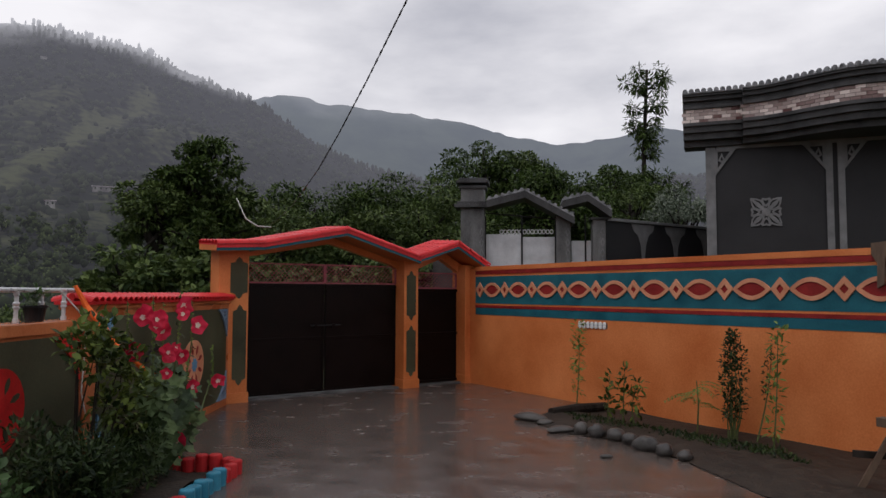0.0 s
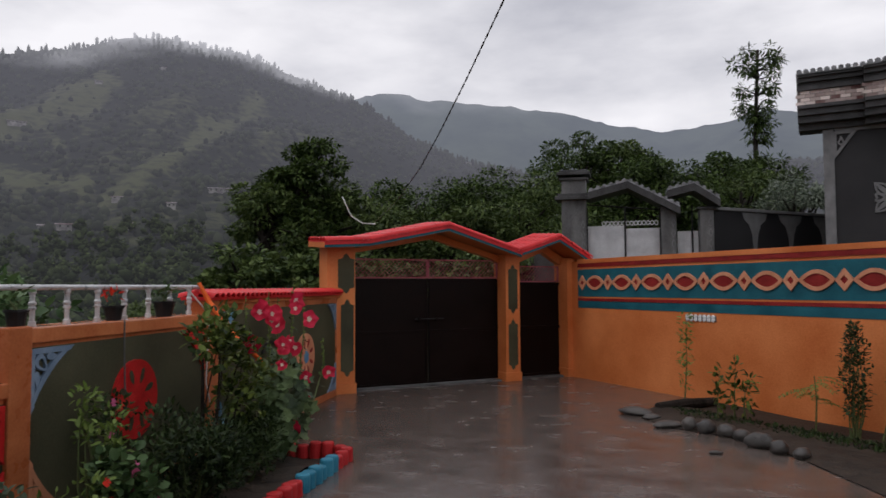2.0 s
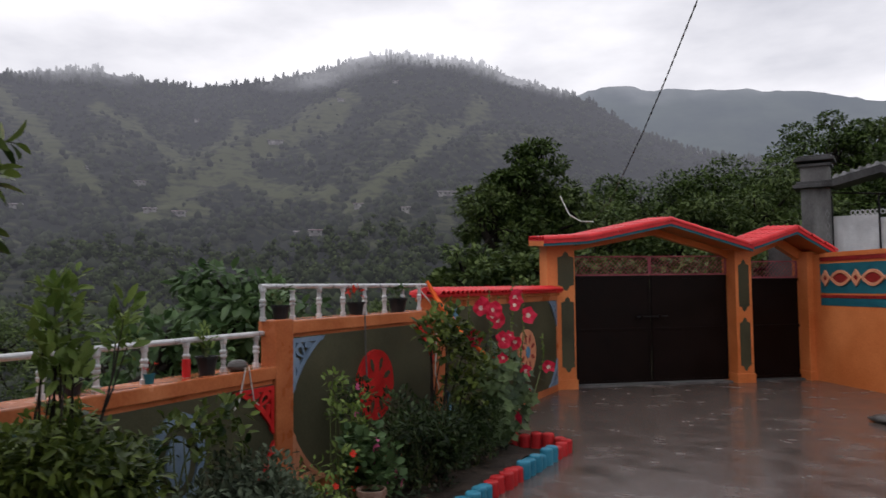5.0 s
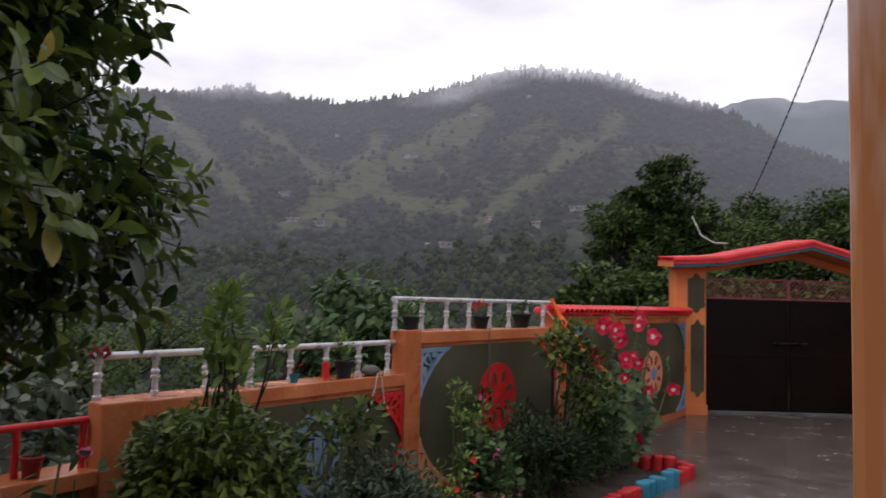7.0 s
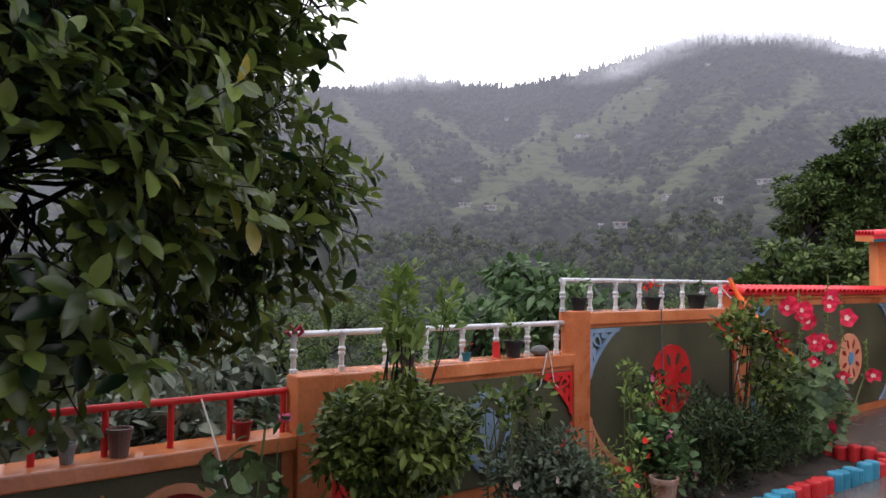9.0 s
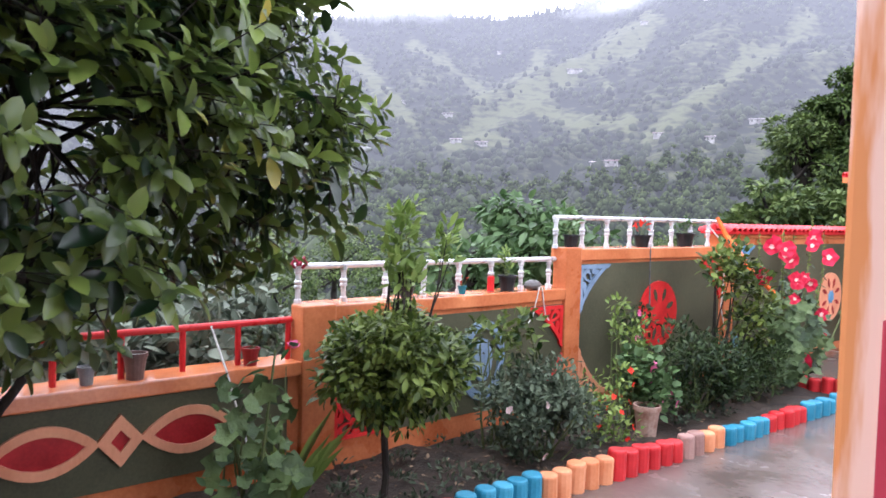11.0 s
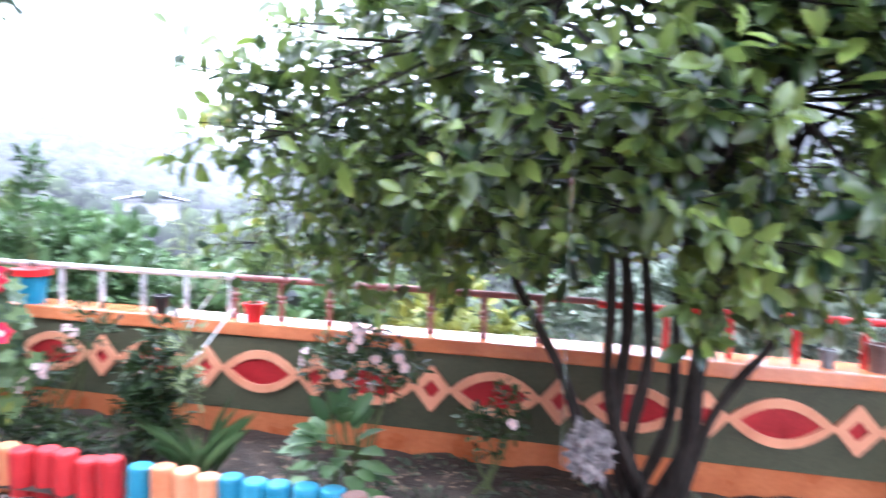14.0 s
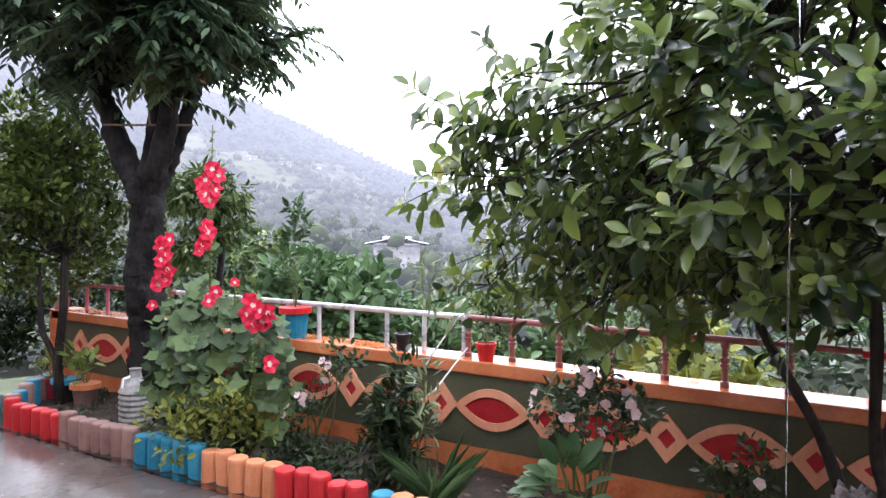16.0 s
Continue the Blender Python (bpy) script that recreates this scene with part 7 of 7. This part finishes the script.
def pot(name, label, at, r, h, material, band_mat=None, seed=0, leaf=L_BROAD, tall=0.18, n=40, category="plant pot"):
    t = thing(name, label, category, pose(*at))
    part("pot", lathe(bmesh.new(), [(r * 0.72, 0), (r * 0.80, h * 0.4), (r * 0.95, h * 0.86), (r * 1.06, h * 0.86), (r * 1.06, h), (r * 0.92, h), (r * 0.88, h * 0.86)], 16), material, t)
    if band_mat:
        part("rim_band", lathe(bmesh.new(), [(r * 1.0, h * 0.80), (r * 1.09, h * 0.82), (r * 1.09, h * 1.005), (r * 0.98, h * 1.01)], 16), band_mat, t)
    part("soil", lathe(bmesh.new(), [(r * 0.9, h * 0.80), (r * 0.88, h * 0.9), (r * 0.3, h * 0.93)], 12), M_SOIL, t)
    if n:
        rg = np.random.default_rng(seed)
        C = [(rg.normal() * r * 0.5, rg.normal() * r * 0.5, h + tall * q) for q in (0.3, 0.5, 0.7, 0.85, 1.0)]
        bm = bmesh.new()
        for c in C:
            tube(bm, limb_path(rg, (0, 0, h * 0.9), c, 0.01, 3), [0.004, 0.003, 0.003, 0.002], 4, False)
        part("stem", bm, M_STEM, t)
        tagged(part("foliage", leaves("foliage", *spray(rg, C, r * 0.6, n, r * 0.8, r * 0.35, up=0.6)), leaf, t), kind="stuff")
    return t


WT = 0.77
pot("flower_pot", "blue pot with red rim holding a leafy sapling", (WX - 0.06, -2.62, WT), 0.12, 0.24, M_POTBLUE, M_RED, seed=1, tall=0.78, n=120)
pot("flower_pot", "small black plastic pot on the coping", (WX - 0.06, -1.575, WT), 0.06, 0.12, M_BLACKPLASTIC, seed=2, n=0)
pot("flower_pot", "small red pot with a dry sprig", (WX - 0.04, -0.88, WT), 0.07, 0.12, M_RED, seed=3, leaf=L_GREY, tall=0.16, n=22)
pot("flower_pot", "brown clay pot on the coping", (WX - 0.05, 2.78, WT), 0.065, 0.15, M_POTBROWN, seed=4, n=0)
pot("tin_cup", "small grey metal cup on the coping", (WX - 0.06, 2.53, WT), 0.045, 0.10, M_GREYTRIM, seed=5, n=0, category="cup")
pot("flower_pot", "small rust-red pot by the railing", (WX - 0.05, 3.47, WT), 0.055, 0.11, M_DARKRED, seed=6, leaf=L_DARK, tall=0.1, n=14)
pot("flower_pot", "black pot with a leafy seedling on the wall", (WX - 0.08, 5.75, 1.12), 0.075, 0.13, M_BLACKPLASTIC, seed=7, leaf=L_SHOOT, tall=0.16, n=34)
pot("flower_pot", "black pot with drooping seedling", (WX - 0.10, 4.72, 1.12), 0.06, 0.09, M_BLACKPLASTIC, seed=71, leaf=L_BROAD, tall=0.1, n=20)
pot("flower_pot", "small teal pot with red petals on the wall", (WX - 0.07, 5.24, 1.12), 0.036, 0.065, M_TEAL, seed=72, leaf=L_SCARLET, tall=0.06, n=12)
pot("flower_pot", "black pot on the tall wall with thin green blades", (WX - 0.08, 6.55, 1.465), 0.075, 0.12, M_BLACKPLASTIC, seed=8, leaf=L_BROAD, tall=0.14, n=30)
pot("flower_pot", "black pot with an orange flower", (WX - 0.08, 7.64, 1.465), 0.085, 0.12, M_BLACKPLASTIC, seed=9, leaf=L_SCARLET, tall=0.12, n=12)
pot("flower_pot", "wide black pot with trailing leaves", (WX - 0.08, 8.42, 1.465), 0.10, 0.14, M_BLACKPLASTIC, seed=10, leaf=L_BROAD, tall=0.14, n=30)
pot("tin_planter", "rusty painted tin planter beside the edging", (-4.32, 6.42, -0.01), 0.105, 0.28, M_TINRUST, seed=11, n=0)
pot("flower_pot", "pinkish pot in the bed corner", (-4.75, -5.25, 0.03), 0.12, 0.2, M_CRIMSON, seed=12, n=10)
pot("flower_pot", "dark pot with a bright blue rim", (-4.72, -4.95, 0.03), 0.12, 0.22, M_BLACKPLASTIC, M_POTBLUE, seed=13, leaf=L_YELLOW, tall=0.2, n=40)
pot("flower_pot", "yellow pot with feathery leaves", (-4.70, -4.62, 0.03), 0.12, 0.22, M_POTBROWN, M_LOGORANGE, seed=14, leaf=L_SHOOT, tall=0.25, n=60)
jar = thing("ribbed_jar", "grey-white ribbed plastic jar at the tree foot", "jar", pose(-4.58, -3.74, 0.0))
part("body", lathe(bmesh.new(), [(0.10, 0)] + [(0.125 + (0.006 if i % 2 else -0.004), 0.03 + 0.022 * i) for i in range(15)] + [(0.10, 0.38), (0.05, 0.43), (0.042, 0.48), (0.05, 0.5)], 18), M_JAR, jar)
part("handle", tube(bmesh.new(), [(0.05, 0, 0.44), (0.11, 0, 0.43), (0.12, 0, 0.36)], 0.012, 6), M_WHITE, jar)
st = bmesh.new()
bmesh.ops.create_icosphere(st, subdivisions=2, radius=0.075)
for v in st.verts:
    v.co = Vector((v.co.x * 0.9, v.co.y * 1.2, v.co.z * 0.6)) * (1 + 0.25 * noise.noise(v.co * 9))
tagged(part("wall_stone", st, M_STONE, None, m=pose(WX - 0.06, 6.03, 1.158)), "grey stone lying on the wall coping", "stone")
cap_ = thing("post_cap", "weathered paper cup upturned on the wall end post", "cup", pose(WX - 0.06, -5.88, 0.775))
part("cup", lathe(bmesh.new(), [(0.075, 0), (0.055, 0.15), (0.05, 0.155)], 12), M_LOGBROWN, cap_)
bow = thing("cloth_bow", "dark crimson cloth bow tied to the railing", "bow", pose(WX - 0.08, 3.80, 1.39))
for s in (-1, 1):
    part("loop", tube(bmesh.new(), [(0.02, 0, 0), (0.03, s * 0.035, 0.035), (0.025, s * 0.055, 0.0), (0.02, s * 0.025, -0.03)], [0.008, 0.017, 0.015, 0.008], 7), M_BOW, bow)
part("knot", tube(bmesh.new(), [(0.025, -0.014, 0), (0.025, 0.014, 0)], 0.016, 8), M_BOW, bow)

# cords and the orange band
def strand(name, label, category, pts, r, material):
    tagged(part(name, tube(bmesh.new(), pts, r, 6), material), label, category)


strand("hanging_cord", "white cord hanging from the red railing", "cord", [(WX - 0.06, 3.22, 1.03), (WX + 0.10, 3.25, 0.78), (WX + 0.22, 3.3, 0.45), (WX + 0.3, 3.36, 0.18)], 0.006, M_ROPE)
strand("hanging_cord", "white cord tied to the white railing", "cord", [(WX - 0.08, -1.12, 1.04), (WX + 0.03, -1.28, 0.76), (WX + 0.05, -1.30, 0.70)], 0.006, M_ROPE)
strand("hanging_cord", "thin cord hanging over the olive panel", "cord", [(WX + 0.035, 7.62, 1.47), (WX + 0.03, 7.63, 1.2), (WX + 0.05, 7.62, 0.9)], 0.007, M_GREYCEM)
strand("hanging_cord", "thin white cord over the red corner fret", "cord", [(WX + 0.035, 6.02, 1.15), (WX + 0.04, 5.94, 0.9), (WX + 0.05, 5.88, 0.86)], 0.005, M_ROPE)
strand("hanging_cord", "thin white cord over the red corner fret", "cord", [(WX + 0.035, 6.05, 1.15), (WX + 0.04, 6.10, 0.9), (WX + 0.05, 6.14, 0.86)], 0.005, M_ROPE)
strand("hanging_cord", "white cord hanging at the railing end", "cord", [(WX - 0.05, 8.75, 1.74), (WX + 0.06, 8.88, 1.55), (WX + 0.07, 9.02, 1.42), (WX + 0.1, 8.9, 0.8), (WX + 0.12, 8.95, 0.6)], 0.007, M_ROPE)
strand("orange_band", "bright orange plastic band tied across the bushes", "band", [(WX - 0.04, 9.0, 1.78), (WX + 0.05, 9.05, 1.58), (WX + 0.25, 9.0, 1.38), (WX + 0.45, 8.9, 1.2), (WX + 0.6, 9.1, 0.98), (WX + 0.7, 9.4, 0.93), (WX + 0.6, 9.75, 0.86), (WX + 0.45, 10.3, 0.66)], [0.02, 0.03, 0.028, 0.022, 0.026, 0.02, 0.022, 0.012], M_CLOTH)
strand("hanging_cord", "grey-white cord looped in the dark shrub", "cord", [(-4.95, -1.6, 0.55), (-4.85, -1.45, 0.44), (-4.8, -1.25, 0.46), (-4.85, -1.05, 0.62), (WX, -1.0, 0.85)], 0.006, M_ROPE)


def along(b, d, z):
    return (-1.62 - d * math.sin(radians(b)), 2.2 + d * math.cos(radians(b)), z)


cable = thing("overhead_cable", "twisted black service cable hanging over the gate", "cable", pose(0, 0, 0))
A, B_ = Vector(along(4.6, 3.0, 1.7 + 3.0 * math.tan(radians(22.3)))), Vector(along(11.1, 4.6, 1.7 + 4.6 * math.tan(radians(9.75))))
way = (A - B_)
pts = [A + way * 0.9 + Vector((0, 0, 0.25)), A + way * 0.4 + Vector((0, 0, 0.06)), A, A + (B_ - A) * 0.35 + Vector((0, 0, -0.02)), A + (B_ - A) * 0.7 + Vector((0, 0, -0.02)), B_, Vector(along(12.9, 8.5, 1.7 + 8.5 * math.tan(radians(6.8)))), Vector(along(14.6, 11.5, 1.7 + 11.5 * math.tan(radians(5.1))))]
fine = []
for p, q in zip(pts, pts[1:]):
    fine += [p + (q - p) * (i / 24) for i in range(24)]
for ph in (0, math.pi):
    part("strand", tube(bmesh.new(), [p + Vector((math.cos(i * 1.1 + ph), 0, math.sin(i * 1.1 + ph))) * 0.0022 for i, p in enumerate(fine)], 0.0024, 5), M_CABLE, cable)
part("white_tail", tube(bmesh.new(), [along(14.4, 11.5, 1.7 + 11.5 * math.tan(radians(5.1))), along(15.4, 11.6, 1.7 + 11.6 * math.tan(radians(5.15))), along(16.3, 11.7, 1.7 + 11.7 * math.tan(radians(5.7))), along(17.0, 11.8, 1.7 + 11.8 * math.tan(radians(7.2)))], 0.010, 6), M_ROPE, cable)

# ---- bed beside the court wall ----
bm = bmesh.new()
edge = [(-0.66, 12.25), (-0.30, 11.35), (0.20, 10.95), (0.70, 9.95), (0.98, 8.6), (1.6, 7.6), (3.2, 7.6), (4.4, 7.75)]
inner = [R0 + RU * s for s in (3.2, 4.0, 4.8, 6.0, 7.2, 8.4, 9.4, 10.2)]
cols = []
for (ex, ey), w in zip(edge, inner):
    cols.append([bm.verts.new((ex + (w.x - ex) * k / 6, ey + (w.y - ey) * k / 6, 0.008 + 0.05 * math.sin(math.pi * min(1, k / 4)) + 0.02 * noise.noise((ex * 5 + k, ey * 5, 0)))) for k in range(7)])
for a, b in zip(cols, cols[1:]):
    for k in range(6):
        bm.faces.new((a[k], b[k], b[k + 1], a[k + 1]))
tagged(part("soil_patch", bm, M_SOIL, smooth=True), "muddy soil strip at the foot of the orange wall", "flower bed", kind="structure")


def boulder(at, size, seed, label="rounded grey river stone edging the bed", rot=0):
    b = bmesh.new()
    bmesh.ops.create_icosphere(b, subdivisions=3, radius=1.0)
    for v in b.verts:
        k = 1 + 0.16 * noise.noise(v.co * 1.6 + Vector((seed * 3.1, 0, 0))) + 0.04 * noise.noise(v.co * 5)
        v.co = Vector((v.co.x * size[0], v.co.y * size[1], v.co.z * size[2])) * k
    tagged(part("edging_stone", b, M_STONE, None, m=pose(at[0], at[1], size[2] * 0.75, 0, 0, rot), smooth=True), label, "stone", "stones edging the bed")


for i, (x, y, sx, sy, sz) in enumerate(((-0.10, 11.28, 0.10, 0.10, 0.10), (0.06, 11.12, 0.15, 0.11, 0.10), (0.25, 10.95, 0.15, 0.12, 0.09), (0.36, 10.72, 0.11, 0.10, 0.085), (0.46, 10.40, 0.17, 0.12, 0.10), (0.58, 10.12, 0.10, 0.11, 0.09), (0.74, 9.92, 0.13, 0.09, 0.07))):
    boulder((x, y), (sx * 0.88, sy * 0.88, sz * 0.9), i, rot=40 * i)
boulder((-0.33, 11.42), (0.20, 0.11, 0.045), 11, "flat slab of stone at the bed corner", 20)
boulder((-0.62, 12.25), (0.24, 0.14, 0.06), 12, "flat dark stone at the bed corner", -30)
boulder((-0.45, 11.95), (0.12, 0.08, 0.04), 13, "small dark stone at the bed corner", 10)
boulder((-0.06, 10.02), (0.07, 0.04, 0.02), 14, "small dark stone on the court")
lg = thing("fallen_log", "dark wet log lying along the bed", "log", pose(0.12, 12.82, 0.05))
part("log", tube(bmesh.new(), [(-0.42, -0.25, 0), (0, 0.02, 0.02), (0.45, 0.28, 0.02)], [0.07, 0.075, 0.06], 9), M_BARK, lg)


def sapling(label, at, h, n, L, W, material, seed, lean=(0.0, 0.0), r=0.10, start=0.25, name="sapling"):
    rg = np.random.default_rng(seed)
    t = thing(name, label, "plant", pose(*at))
    top = (lean[0], lean[1], h)
    path = limb_path(rg, (0, 0, -0.04), top, 0.03, 6)
    part("stem", tube(bmesh.new(), path, [0.012 - 0.0015 * i for i in range(7)], 6), M_STEM, t)
    C = [np.array(path[0]) + (np.array(top) - np.array(path[0])) * q for q in np.linspace(start, 1, 9)]
    tagged(part("foliage", leaves("foliage", *spray(rg, C, r, n, L, W, up=0.2)), material, t), kind="stuff")
    return t


sapling("thin sapling staked against the orange wall", (0.13, 13.05, 0.03), 1.22, 130, 0.075, 0.034, L_SHOOT, 701, (0.05, 0.0), 0.09)
for k, (dx, dy, h) in enumerate(((-0.12, 0.1, 0.62), (0.05, 0.0, 0.68), (0.18, -0.12, 0.55))):
    sapling("leafy young sapling in the bed", (0.46 + dx, 11.72 + dy, 0.03), h, 60, 0.085, 0.045, L_BUSH, 710 + k, (0.03, 0), 0.09, 0.4)
shrub("upright_cypress_bush", "narrow upright dark shrub before the orange wall", (1.66, 11.02, 0.03), [(0.05 * math.sin(i * 3.1), 0.07 * math.cos(i * 2), 0.25 + 0.105 * i) for i in range(10)], np.array([0.10, 0.13, 0.15, 0.17, 0.16, 0.16, 0.13, 0.14, 0.10, 0.07]), 900, 0.055, 0.026, L_DARK, 720, stems=12)
sapling("thin side shoot of the upright shrub", (1.86, 10.86, 0.03), 1.12, 90, 0.05, 0.022, L_DARK, 721, (0.16, -0.1), 0.06, 0.5)
sapling("tall thin vine on a string before the wall", (1.80, 10.28, 0.03), 1.30, 120, 0.08, 0.035, L_SHOOT, 723, (0.08, 0.0), 0.08, 0.2)
rgf = np.random.default_rng(73)
fe = thing("fern_sapling", "small feathery sapling with arching fronds", "plant", pose(1.34, 11.36, 0.03))
part("stem", tube(bmesh.new(), [(0, 0, -0.03), (0.02, 0, 0.35), (0, 0, 0.62)], [0.012, 0.01, 0.006], 6), M_STEM, fe)
ds = [(math.cos(a), math.sin(a), 0.35) for a in np.linspace(0, 6.28, 11)]
part("frond", leaves("frond", *fronds(rgf, [(0, 0, 0.30 + 0.03 * i) for i in range(11)], ds, 0.36, 9, 0.06, 0.018, 0.5)), L_SHOOT, fe)
wd = np.random.default_rng(74)
n = 1300
q = wd.random((n, 2))
px = -0.1 + 2.0 * q[:, 0]
py = 12.2 - 1.25 * px + 0.75 * (q[:, 1] - 0.35) - 0.0
gp = np.stack([px, py, np.full(n, 0.03)], 1)
tagged(part("bed_weeds", leaves("bed_weeds", gp, unit(wd, n) * 0.7 + np.array((0, 0, 0.7)), unit(wd, n), wd.uniform(0.03, 0.08, n), wd.uniform(0.012, 0.03, n)), L_DARK), "low green weeds in the soil strip", "weeds", kind="stuff")

# sawhorse at the wall
sw = thing("sawhorse", "rough wooden sawhorse by the orange wall", "sawhorse", pose(2.05, 8.62, 0))
for (x0, y0), (x1, y1) in (((-0.20, 0.10), (0.12, 0.02)), ((0.42, -0.12), (0.14, -0.02)), ((0.15, -0.55), (0.46, -0.62)), ((0.78, -0.75), (0.50, -0.66))):
    part("leg", tube(bmesh.new(), [(x0, y0, 0), (x1, y1, 0.62)], 0.034, 4), M_WOOD, sw)
part("beam", boxed((-0.05, -0.05, 0.58), (0.72, 0.05, 0.66), 0.006), M_WOOD, sw, m=pose(0.02, 0.04, 0, 0, 0, -60))
part("brace", boxed((-0.2, -0.02, 0.30), (0.5, 0.02, 0.36), 0.004), M_BARK, sw, m=pose(-0.02, 0.08, 0, 0, 0, -20))
hk = thing("wooden_hook", "weathered wooden bracket hung over the wall top", "bracket", RM @ Matrix.Translation((7.33, 1.85, 0.02)))
part("board", plate(bmesh.new(), [(0, 0.42), (0.5, 0.46), (0.5, 0.30), (0.14, 0.26), (0.12, -0.02), (0.05, -0.06), (0.06, 0.2), (0.0, 0.30)], 0.05), M_WOOD, hk)


def water_trickle(at, top, seed):
    """Rain water falling from the eave in broken threads."""
    rr = random.Random(seed)
    w = thing("water_trickle", "thin broken thread of rain water falling from the eave", "water", pose(at[0], at[1], 0))
    z = top
    while z > 0.25:
        ln = rr.uniform(0.08, 0.34)
        lo = max(0.02, z - ln)
        x, y = rr.uniform(-0.006, 0.006), rr.uniform(-0.012, 0.012)
        r = rr.uniform(0.0005, 0.0010)
        part("thread", tube(bmesh.new(), [(x, y, z), (x, y, z - (z - lo) * 0.3), (x, y + 0.002, lo)], [r * 0.4, r, r * 0.6], 6), M_WATER, w, smooth=True)
        z = lo - rr.uniform(0.0, 0.10)


water_trickle((-1.53, 1.365), 3.1, 3)
